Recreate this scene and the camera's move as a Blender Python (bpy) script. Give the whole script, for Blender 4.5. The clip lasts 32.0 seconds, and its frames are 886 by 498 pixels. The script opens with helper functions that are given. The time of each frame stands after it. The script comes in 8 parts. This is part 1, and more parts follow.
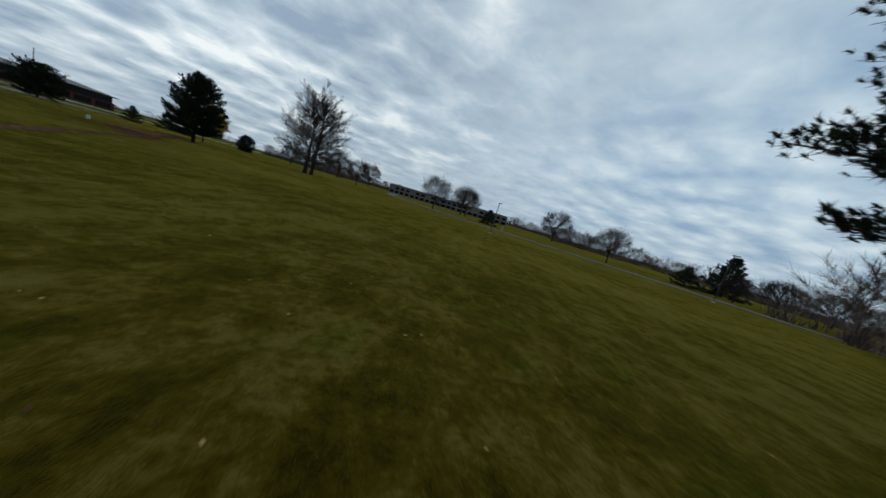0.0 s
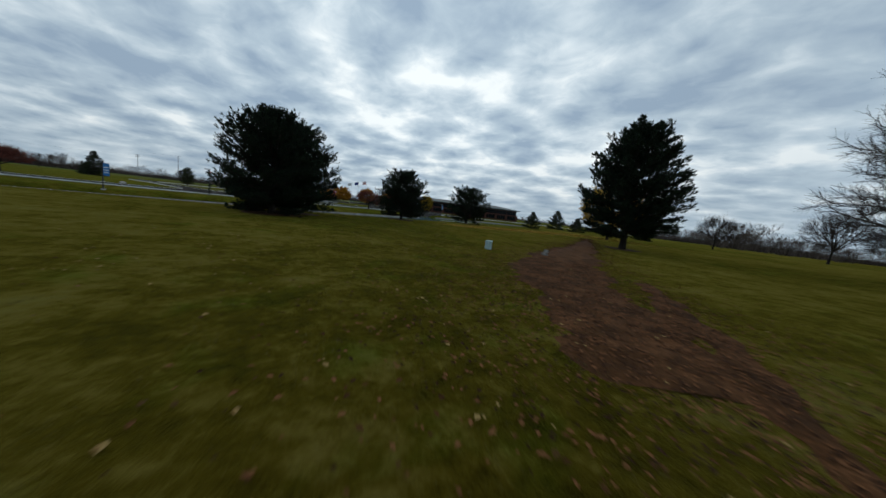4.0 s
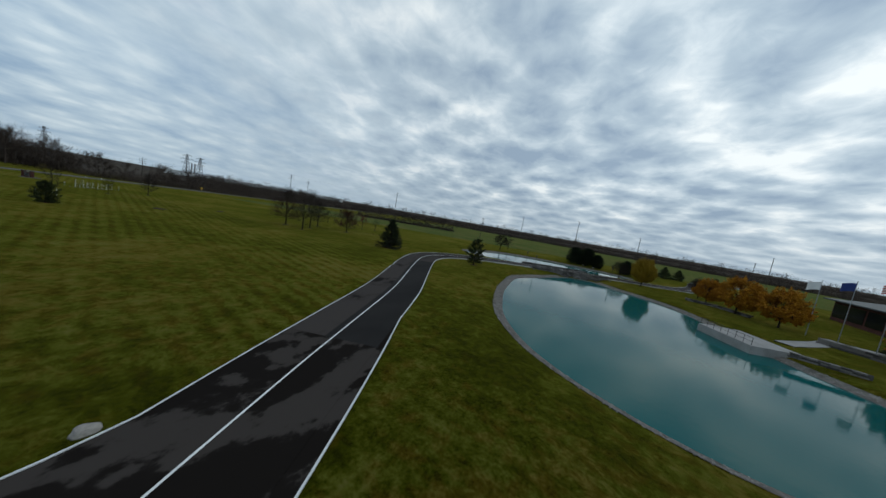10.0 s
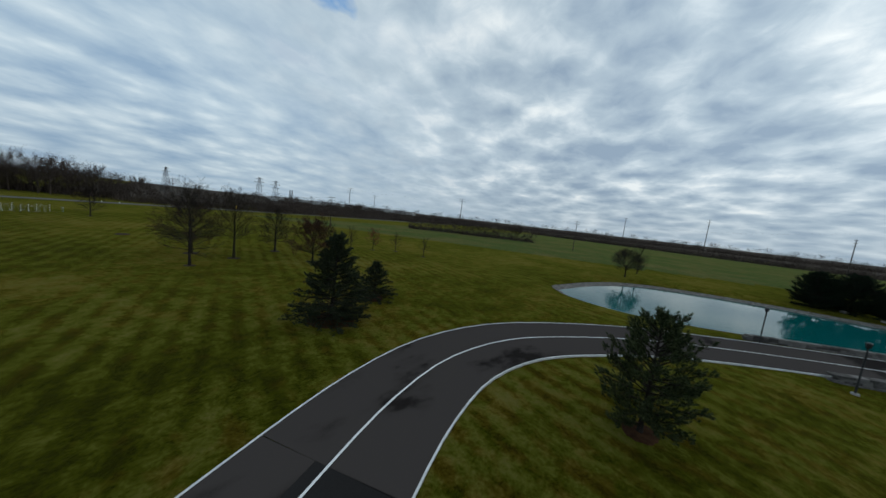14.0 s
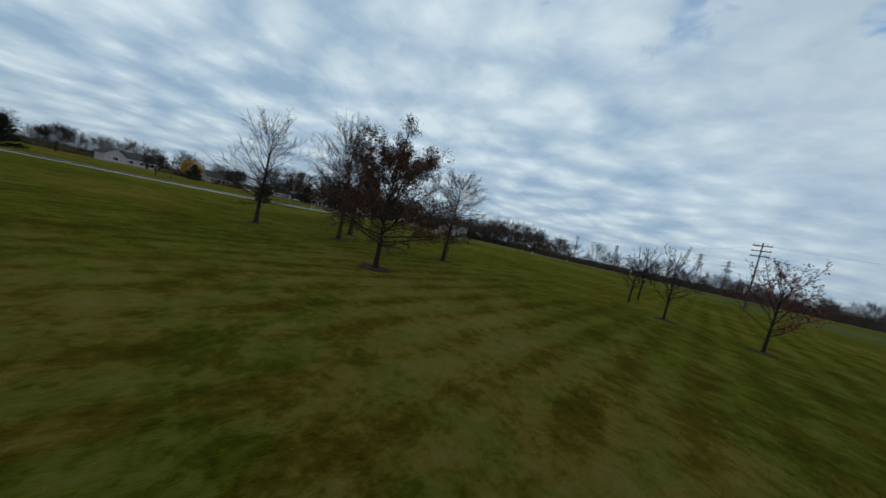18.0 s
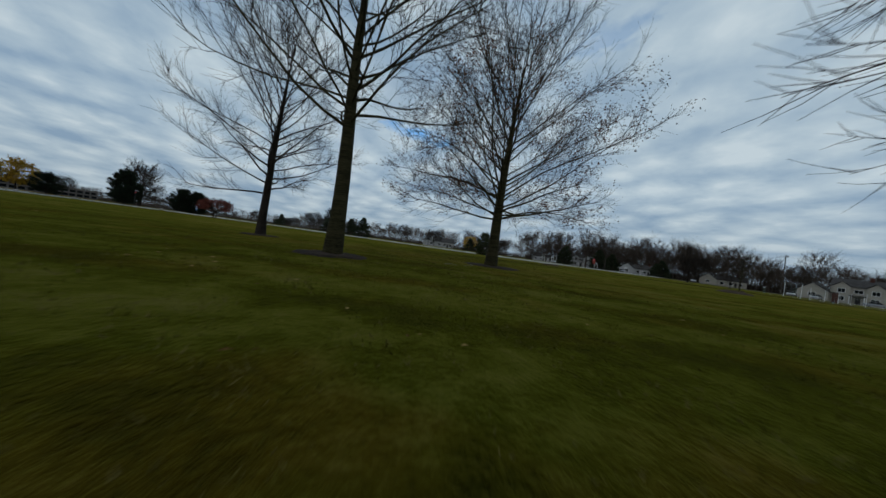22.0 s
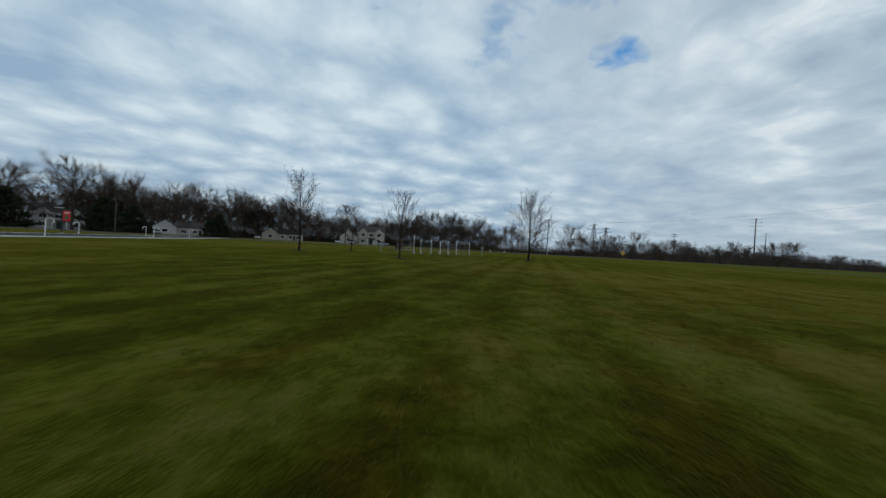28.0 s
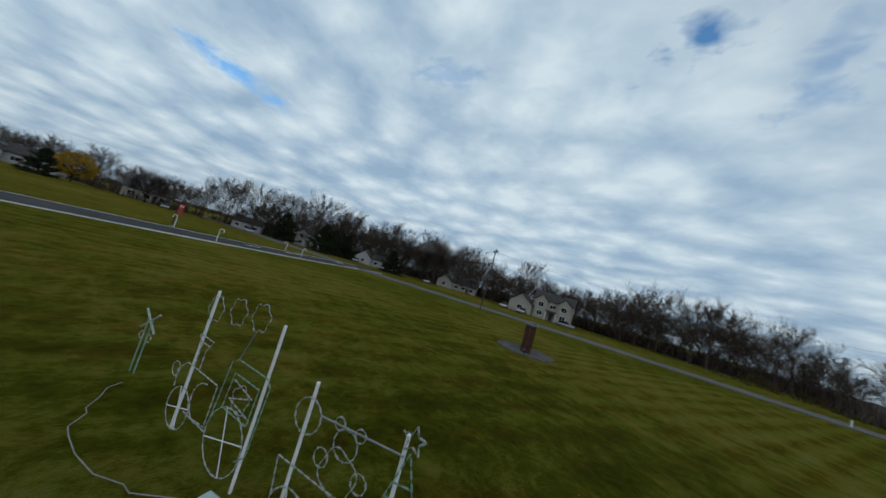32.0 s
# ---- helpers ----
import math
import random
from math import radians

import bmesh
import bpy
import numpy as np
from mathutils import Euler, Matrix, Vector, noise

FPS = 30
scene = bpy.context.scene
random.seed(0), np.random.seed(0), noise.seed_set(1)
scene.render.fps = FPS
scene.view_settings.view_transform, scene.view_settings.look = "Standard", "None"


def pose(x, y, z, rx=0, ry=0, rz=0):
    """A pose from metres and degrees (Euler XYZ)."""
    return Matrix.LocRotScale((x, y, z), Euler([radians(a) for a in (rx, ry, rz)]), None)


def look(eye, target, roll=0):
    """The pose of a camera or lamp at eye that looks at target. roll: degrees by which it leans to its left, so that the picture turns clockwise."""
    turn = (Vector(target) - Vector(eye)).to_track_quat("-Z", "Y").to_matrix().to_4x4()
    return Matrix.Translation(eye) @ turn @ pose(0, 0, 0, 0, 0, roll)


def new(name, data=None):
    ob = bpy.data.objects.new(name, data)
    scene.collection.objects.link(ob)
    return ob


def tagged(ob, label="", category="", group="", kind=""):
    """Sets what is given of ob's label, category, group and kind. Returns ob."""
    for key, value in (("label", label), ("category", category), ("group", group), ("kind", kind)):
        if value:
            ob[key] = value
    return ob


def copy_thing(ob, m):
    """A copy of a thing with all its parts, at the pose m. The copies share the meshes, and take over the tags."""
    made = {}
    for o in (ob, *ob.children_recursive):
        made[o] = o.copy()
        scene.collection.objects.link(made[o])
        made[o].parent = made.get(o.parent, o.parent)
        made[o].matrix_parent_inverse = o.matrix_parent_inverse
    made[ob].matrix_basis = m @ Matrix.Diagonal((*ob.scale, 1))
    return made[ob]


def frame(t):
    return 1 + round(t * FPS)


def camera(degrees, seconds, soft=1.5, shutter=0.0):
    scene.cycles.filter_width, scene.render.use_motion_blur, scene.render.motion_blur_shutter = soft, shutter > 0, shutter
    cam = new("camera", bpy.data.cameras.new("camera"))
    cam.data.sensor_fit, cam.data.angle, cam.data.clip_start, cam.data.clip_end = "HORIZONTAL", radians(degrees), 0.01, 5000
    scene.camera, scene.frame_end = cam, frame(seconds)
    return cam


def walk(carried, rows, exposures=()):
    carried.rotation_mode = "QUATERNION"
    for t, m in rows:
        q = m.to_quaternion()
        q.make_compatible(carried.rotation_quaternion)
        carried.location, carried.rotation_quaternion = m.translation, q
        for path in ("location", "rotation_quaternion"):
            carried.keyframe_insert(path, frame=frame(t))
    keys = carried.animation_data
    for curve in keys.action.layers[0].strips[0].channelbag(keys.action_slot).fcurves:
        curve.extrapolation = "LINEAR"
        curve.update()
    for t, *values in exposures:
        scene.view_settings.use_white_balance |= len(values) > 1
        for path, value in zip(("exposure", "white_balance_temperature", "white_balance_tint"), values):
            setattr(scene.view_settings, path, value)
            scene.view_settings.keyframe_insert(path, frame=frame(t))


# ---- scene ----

cam = camera(114.0, 32.0, soft=1.5, shutter=0.12)
PATH = [
    (0, (7.59, 8.24, 2.26), (9.558, 8.062, 1.961), 16.4),
    (0.5, (12.46, 8.50, 2.40), (14.403, 8.802, 2.051), 15.4),
    (1, (16.75, 8.87, 2.50), (18.561, 9.615, 2.096), 13.7),
    (1.5, (21.17, 11.26, 2.21), (22.778, 12.352, 1.760), 12.6),
    (2, (23.57, 15.03, 2.02), (24.985, 16.369, 1.549), 11.1),
    (2.5, (27.52, 20.18, 1.82), (28.743, 21.701, 1.377), 9.1),
    (4.5, (39.59, 45.88, 1.75), (40.402, 47.701, 1.559), 6.1),
    (4.6, (40.16, 47.19, 1.76), (40.885, 49.051, 1.579), 6.1),
    (5, (42.26, 52.04, 2.06), (42.652, 53.988, 1.855), 8.3),
    (5.3, (42.90, 55.38, 2.27), (43.088, 57.366, 2.113), 8.9),
    (5.5, (43.37, 57.81, 2.33), (43.481, 59.800, 2.214), 8.2),
    (5.7, (43.62, 60.49, 2.51), (43.670, 62.485, 2.432), 8.3),
    (6, (43.85, 64.28, 3.02), (43.869, 66.277, 3.016), 6.4),
    (6.3, (43.65, 68.46, 3.64), (43.645, 70.457, 3.671), 8.1),
    (6.5, (43.51, 71.24, 4.13), (43.480, 73.243, 4.157), 7.8),
    (7, (43.89, 77.83, 5.02), (43.733, 79.820, 4.999), 6.1),
    (7.5, (43.49, 84.33, 5.90), (43.198, 86.311, 5.811), 5.3),
    (8, (42.75, 90.49, 6.68), (42.255, 92.423, 6.555), 6.6),
    (8.5, (41.60, 96.18, 7.62), (40.874, 98.037, 7.453), 9.8),
    (9, (39.67, 101.77, 8.45), (38.756, 103.532, 8.236), 11.5),
    (9.5, (37.75, 106.94, 8.93), (36.776, 108.675, 8.704), 11.5),
    (10, (35.10, 112.31, 9.45), (34.168, 114.063, 9.235), 10.0),
    (10.5, (31.94, 117.60, 9.56), (31.048, 119.376, 9.367), 7.6),
    (11, (28.64, 122.84, 9.69), (27.791, 124.640, 9.500), 5.1),
    (11.5, (25.33, 128.47, 9.78), (24.524, 130.293, 9.592), 2.4),
    (12, (22.46, 134.22, 9.80), (21.675, 136.055, 9.617), 0.6),
    (12.5, (19.85, 139.91, 9.69), (19.038, 141.729, 9.512), 0.4),
    (13, (17.25, 145.66, 9.68), (16.302, 147.413, 9.500), 2.4),
    (13.5, (14.94, 151.14, 9.59), (13.775, 152.750, 9.390), 4.9),
    (14, (12.43, 156.76, 9.25), (11.067, 158.201, 9.024), 6.5),
    (14.5, (9.29, 162.01, 9.03), (7.767, 163.280, 8.772), 8.3),
    (16.5, (-6.49, 179.47, 5.22), (-8.475, 179.624, 4.987), 8.5),
    (17, (-11.72, 181.64, 4.53), (-13.701, 181.428, 4.314), 10.8),
    (17.5, (-16.37, 183.98, 3.56), (-18.259, 183.337, 3.384), 11.6),
    (18, (-20.96, 185.20, 2.78), (-22.661, 184.156, 2.637), 12.4),
    (18.5, (-25.24, 185.63, 2.62), (-26.656, 184.230, 2.453), 13.4),
    (19, (-28.57, 185.32, 2.24), (-29.631, 183.636, 2.078), 16.7),
    (19.5, (-31.65, 184.19, 2.00), (-32.304, 182.315, 1.805), 18.1),
    (20, (-34.02, 182.48, 1.65), (-34.328, 180.513, 1.496), 16.1),
    (20.5, (-35.59, 180.29, 1.39), (-35.774, 178.297, 1.272), 13.9),
    (21, (-36.79, 177.54, 1.01), (-36.982, 175.551, 0.925), 11.2),
    (21.5, (-37.50, 174.72, 0.61), (-37.699, 172.735, 0.556), 9.3),
    (22, (-38.05, 171.94, 0.50), (-38.265, 169.953, 0.483), 7.8),
    (22.5, (-38.16, 168.80, 0.50), (-38.421, 166.820, 0.468), 6.1),
    (23, (-38.26, 165.98, 0.53), (-38.596, 164.009, 0.508), 3.0),
    (23.5, (-38.28, 161.34, 1.04), (-38.780, 159.406, 1.018), 0.3),
    (24, (-39.31, 157.42, 1.12), (-40.058, 155.567, 1.101), -1.9),
    (24.5, (-40.47, 154.37, 1.22), (-41.509, 152.661, 1.184), -3.5),
    (24.8, (-41.15, 152.88, 1.26), (-42.372, 151.296, 1.196), -4.2),
    (25, (-41.80, 151.84, 1.30), (-43.120, 150.338, 1.233), -4.8),
    (25.5, (-44.20, 149.42, 1.33), (-45.753, 148.166, 1.236), -4.8),
    (26, (-46.74, 147.19, 1.27), (-48.507, 146.261, 1.146), -4.2),
    (26.5, (-50.51, 144.38, 0.92), (-52.419, 143.817, 0.770), -3.6),
    (28.5, (-66.79, 143.28, 1.21), (-68.778, 143.024, 1.207), 3.7),
    (29, (-71.68, 143.42, 1.45), (-73.615, 142.936, 1.538), 5.3),
    (29.5, (-76.36, 143.39, 1.59), (-78.250, 142.774, 1.781), 5.3),
    (29.8, (-79.02, 143.28, 1.66), (-80.851, 142.533, 1.932), 7.7),
    (30, (-80.77, 143.23, 1.77), (-82.557, 142.388, 2.065), 9.7),
    (30.5, (-84.89, 142.70, 1.97), (-86.556, 141.648, 2.316), 13.6),
    (31, (-88.44, 141.82, 2.31), (-90.067, 140.720, 2.657), 14.0),
    (31.2, (-89.70, 141.48, 2.45), (-91.327, 140.361, 2.781), 13.3),
    (31.5, (-91.48, 140.73, 2.78), (-93.080, 139.570, 3.062), 12.5),
    (32, (-94.29, 139.63, 3.35), (-95.568, 138.103, 3.536), 16.3),
]
walk(cam, [(t, look(eye, target, roll)) for t, eye, target, roll in PATH],
     [(0, 0.0), (18.5, 0.0), (20, -0.14), (21, -0.14), (22, -0.25), (24, -0.25), (26, -0.05), (32, 0.0)])

# ---------------------------------------------------------------- light
SUN_EL, SUN_AZ = radians(36), radians(22)
world = bpy.data.worlds.new("world")
scene.world = world
world.use_nodes = True
wn, wl = world.node_tree.nodes, world.node_tree.links
wn.clear()


def wnode(kind, **values):
    n = wn.new(kind)
    for key, value in values.items():
        n.inputs[key].default_value = value
    return n


def wmath(op, a, b=None):
    n = wn.new("ShaderNodeMath")
    n.operation = op
    for i, v in enumerate((a, b)):
        if v is None:
            continue
        if isinstance(v, (int, float)):
            n.inputs[i].default_value = v
        else:
            wl.new(v, n.inputs[i])
    return n.outputs[0]


def wramp(fac, *stops):
    n = wn.new("ShaderNodeValToRGB")
    while len(n.color_ramp.elements) < len(stops):
        n.color_ramp.elements.new(0.5)
    for e, (p, c) in zip(n.color_ramp.elements, stops):
        e.position, e.color = p, (*c, 1)
    wl.new(fac, n.inputs[0])
    return n.outputs[0]


sky = wn.new("ShaderNodeTexSky")
sky.sky_type, sky.sun_disc = "NISHITA", False
sky.sun_elevation, sky.sun_rotation = SUN_EL, SUN_AZ
sky.air_density, sky.dust_density, sky.ozone_density = 1.0, 0.6, 1.5
way = wn.new("ShaderNodeTexCoord").outputs["Generated"]
split = wn.new("ShaderNodeSeparateXYZ")
wl.new(way, split.inputs[0])
# the cloud sheet: a level layer seen from below, its rows drawn out along one bearing
high = wmath("MAXIMUM", split.outputs[2], 0.0)
depth = wmath("DIVIDE", 3.6, wmath("ADD", high, 0.17))
sheet = wn.new("ShaderNodeCombineXYZ")
wl.new(wmath("MULTIPLY", split.outputs[0], depth), sheet.inputs[0])
wl.new(wmath("MULTIPLY", split.outputs[1], depth), sheet.inputs[1])
spun, turned = wn.new("ShaderNodeMapping"), wn.new("ShaderNodeMapping")
spun.inputs["Rotation"].default_value = (0, 0, radians(-22))
turned.inputs["Scale"].default_value = (1.0, 0.85, 1)
wl.new(sheet.outputs[0], spun.inputs[0])
wl.new(spun.outputs[0], turned.inputs[0])


def wnoise(scale, detail, rough, distort, shift=0.0):
    n = wnode("ShaderNodeTexNoise", Scale=scale, Detail=detail, Roughness=rough, Distortion=distort)
    move = wn.new("ShaderNodeVectorMath")
    move.operation = "ADD"
    move.inputs[1].default_value = (shift, shift * 0.7, shift * 0.3)
    wl.new(turned.outputs[0], move.inputs[0])
    wl.new(move.outputs[0], n.inputs["Vector"])
    return n.outputs[0]


banks = wnoise(0.34, 4, 0.5, 0.3, 3.1)
rolls = wnoise(0.8, 3, 0.5, 0.35)
puffs = wnoise(2.0, 6, 0.6, 0.5, 5.3)
# heaped cells, pushed about by a coarse swirl
swirl = wnode("ShaderNodeTexNoise", Scale=0.65, Detail=4.0, Roughness=0.6)
wl.new(turned.outputs[0], swirl.inputs["Vector"])
push = wn.new("ShaderNodeVectorMath")
push.operation = "MULTIPLY_ADD"
wl.new(swirl.outputs["Color"], push.inputs[0])
push.inputs[1].default_value = (1.1, 1.1, 0)
wl.new(turned.outputs[0], push.inputs[2])
cell = wn.new("ShaderNodeTexVoronoi")
cell.voronoi_dimensions, cell.feature = "2D", "SMOOTH_F1"
cell.inputs["Scale"].default_value, cell.inputs["Smoothness"].default_value = 1.0, 0.6
wl.new(push.outputs[0], cell.inputs["Vector"])
heap = wmath("SUBTRACT", 1.0, wmath("MULTIPLY", cell.outputs["Distance"], 1.15))
wisps = wnoise(5.5, 4, 0.6, 0.3, 7.7)


def wmix(*parts):
    total = None
    for value, weight in parts:
        term = wmath("MULTIPLY", value, weight)
        total = term if total is None else wmath("ADD", total, term)
    return total


# near the horizon the rows run together
merge = wmath("MINIMUM", wmath("ADD", wmath("MULTIPLY", high, 5.0), 0.42), 1.0)


def settle(value, mean):
    return wmath("ADD", wmath("MULTIPLY", wmath("SUBTRACT", value, mean), merge), mean)


cover = settle(wmix((banks, 0.36), (heap, 0.19), (rolls, 0.26), (puffs, 0.19)), 0.50)
cover_away = settle(wmix((wnoise(0.36, 3, 0.5, 0.3, 17.0), 0.26), (heap, 0.26), (wnoise(1.1, 4, 0.5, 0.4, 23.0), 0.28), (wnoise(2.6, 4, 0.55, 0.5, 31.0), 0.15), (wisps, 0.05)), 0.52)
# towards the sun thick parts of the sheet are grey and thin ones glow; away from it the heaps are white
shade_sun = wramp(cover, (0.385, (0.90, 0.97, 0.99)), (0.44, (0.66, 0.765, 0.835)), (0.51, (0.465, 0.58, 0.675)), (0.61, (0.31, 0.415, 0.535)))
shade_away = wramp(cover_away, (0.36, (0.335, 0.485, 0.655)), (0.46, (0.455, 0.605, 0.745)), (0.55, (0.575, 0.72, 0.83)), (0.64, (0.72, 0.85, 0.93)))
# a brighter part of the cloud sheet where the sun stands behind it
sun_way = Vector((math.sin(SUN_AZ) * math.cos(SUN_EL), math.cos(SUN_AZ) * math.cos(SUN_EL), math.sin(SUN_EL)))
toward = wn.new("ShaderNodeVectorMath")
toward.operation = "DOT_PRODUCT"
wl.new(way, toward.inputs[0])
toward.inputs[1].default_value = sun_way
glow = wmath("MULTIPLY", wmath("POWER", wmath("MAXIMUM", toward.outputs["Value"], 0.0), 3.0), 0.20)
lit = wn.new("ShaderNodeVectorMath")
lit.operation = "SCALE"
side = wn.new("ShaderNodeMix")
side.data_type = "RGBA"
wl.new(wmath("MULTIPLY_ADD", toward.outputs["Value"], 1.35), side.inputs["Factor"])
side.inputs["Factor"].links[0].from_node.inputs[2].default_value = 0.12
wl.new(shade_away, side.inputs["A"])
wl.new(shade_sun, side.inputs["B"])
wl.new(side.outputs["Result"], lit.inputs[0])
wl.new(wmath("MULTIPLY", wmath("ADD", glow, 0.97), wmath("MINIMUM", wmath("ADD", wmath("MULTIPLY", high, 0.6), 0.87), 1.0)), lit.inputs["Scale"])
# breaks in the sheet: bearing, half length, half height, tilt, and how ragged
frays = wmath("ADD", wmath("MULTIPLY", wnoise(4.0, 2, 0.5, 0.4, 9.7), 0.6), wmath("MULTIPLY", puffs, 0.4))
gap = None
for (gx, gy, gz), long, tall, tilt, fray, firm in (((-0.79, 0.325, 0.520), 0.065, 0.030, -8, 3.0, 1.0), ((-0.71, -0.165, 0.685), 0.09, 0.045, 25, 5.2, 0.95), ((-0.80, 0.02, 0.60), 0.10, 0.05, 60, 6.0, 0.45),
                                                   ((0.035, -0.937, 0.350), 0.12, 0.020, -9, 3.5, 0.85), ((-0.74, 0.20, 0.64), 0.07, 0.04, 0, 5.5, 0.45), ((-0.42, -0.70, 0.58), 0.10, 0.03, 15, 5.5, 0.4)):
    mid = Vector((gx, gy, gz)).normalized()
    flat = mid.cross(Vector((0, 0, 1))).normalized()
    rise = flat.cross(mid)
    ca, sa = math.cos(radians(tilt)), math.sin(radians(tilt))
    span = []
    for axis, size in ((flat * ca + rise * sa, long), (rise * ca - flat * sa, tall)):
        along_axis = wn.new("ShaderNodeVectorMath")
        along_axis.operation = "DOT_PRODUCT"
        wl.new(way, along_axis.inputs[0])
        along_axis.inputs[1].default_value = axis / size
        span.append(wmath("POWER", wmath("ABSOLUTE", along_axis.outputs["Value"]), 2.0))
    ahead = wn.new("ShaderNodeVectorMath")
    ahead.operation = "DOT_PRODUCT"
    wl.new(way, ahead.inputs[0])
    ahead.inputs[1].default_value = mid
    off = wmath("ADD", wmath("SQRT", wmath("ADD", *span)), wmath("MULTIPLY", wmath("SUBTRACT", frays, 0.42), fray))
    off = wmath("ADD", off, wmath("MULTIPLY", wmath("LESS_THAN", ahead.outputs["Value"], 0.5), 9.0))
    one = wmath("MULTIPLY", wramp(wmath("MULTIPLY", off, 0.5), (0.0, (1, 1, 1)), (0.2, (1, 1, 1)), (0.75, (0, 0, 0))), firm)
    gap = one if gap is None else wmath("MAXIMUM", gap, one)
blue = wn.new("ShaderNodeVectorMath")
blue.operation = "MULTIPLY"
wl.new(sky.outputs[0], blue.inputs[0])
blue.inputs[1].default_value = (0.09, 0.17, 0.21)
mixed = wn.new("ShaderNodeMix")
mixed.data_type = "RGBA"
wl.new(gap, mixed.inputs["Factor"])
wl.new(lit.outputs[0], mixed.inputs["A"])
wl.new(blue.outputs[0], mixed.inputs["B"])
back = wn.new("ShaderNodeBackground")
back.inputs["Strength"].default_value = 0.90
wl.new(mixed.outputs["Result"], back.inputs[0])
wl.new(back.outputs[0], wn.new("ShaderNodeOutputWorld").inputs[0])

sun_data = bpy.data.lights.new("sun", "SUN")
sun_data.energy, sun_data.angle, sun_data.color = 0.3, radians(100), (1.0, 0.96, 0.9)
sun = new("sun", sun_data)
sun.matrix_world = look(sun_way * 300, (0, 0, 0))
scene.view_settings.exposure = 0.0

# ---------------------------------------------------------------- materials
def material(name, *colours, scale=1.0, fine=0.0, rough=0.8, metal=0.0, bump=0.0, bump_scale=None, stretch=(1, 1, 1), spread=(0.35, 0.65),
             per_object=0.0, island=0.0, coat=0.0, spec=None, coords="Object", share=0.6):
    """A surface of two or three colours mixed by noise at two scales, with its own grain."""
    m = bpy.data.materials.new(name)
    m.use_nodes = True
    n, l = m.node_tree.nodes, m.node_tree.links
    bsdf = n["Principled BSDF"]
    place = n.new("ShaderNodeTexCoord").outputs[coords]
    grid = n.new("ShaderNodeMapping")
    grid.inputs["Scale"].default_value = stretch
    l.new(place, grid.inputs[0])

    def noise_of(s, detail=5, r=0.6):
        t = n.new("ShaderNodeTexNoise")
        t.inputs["Scale"].default_value, t.inputs["Detail"].default_value, t.inputs["Roughness"].default_value = s, detail, r
        l.new(grid.outputs[0], t.inputs["Vector"])
        return t.outputs[0]

    def m2(op, a, b):
        t = n.new("ShaderNodeMath")
        t.operation = op
        for i, v in enumerate((a, b)):
            if isinstance(v, (int, float)):
                t.inputs[i].default_value = v
            else:
                l.new(v, t.inputs[i])
        return t.outputs[0]

    fac = m2("ADD", m2("MULTIPLY", noise_of(scale), share), m2("MULTIPLY", noise_of(fine or scale * 9, 3), 1 - share))
    if per_object:
        fac = m2("ADD", fac, m2("MULTIPLY", m2("SUBTRACT", n.new("ShaderNodeObjectInfo").outputs["Random"], 0.5), per_object))
    if island:
        fac = m2("ADD", fac, m2("MULTIPLY", m2("SUBTRACT", n.new("ShaderNodeNewGeometry").outputs["Random Per Island"], 0.5), island))
    ramp = n.new("ShaderNodeValToRGB")
    while len(ramp.color_ramp.elements) < len(colours):
        ramp.color_ramp.elements.new(0.5)
    for i, (e, c) in enumerate(zip(ramp.color_ramp.elements, colours)):
        e.position, e.color = spread[0] + (spread[1] - spread[0]) * i / max(1, len(colours) - 1), (*c, 1)
    l.new(fac, ramp.inputs[0])
    l.new(ramp.outputs[0], bsdf.inputs["Base Color"])
    bsdf.inputs["Roughness"].default_value, bsdf.inputs["Metallic"].default_value = rough, metal
    bsdf.inputs["Coat Weight"].default_value, bsdf.inputs["Specular IOR Level"].default_value = coat, (0.08 if rough > 0.84 else 0.4) if spec is None else spec
    if bump:
        b = n.new("ShaderNodeBump")
        b.inputs["Strength"].default_value, b.inputs["Distance"].default_value = min(1.0, bump * 20), bump
        l.new(noise_of(bump_scale or scale * 12, 4), b.inputs["Height"])
        l.new(b.outputs[0], bsdf.inputs["Normal"])
    return m


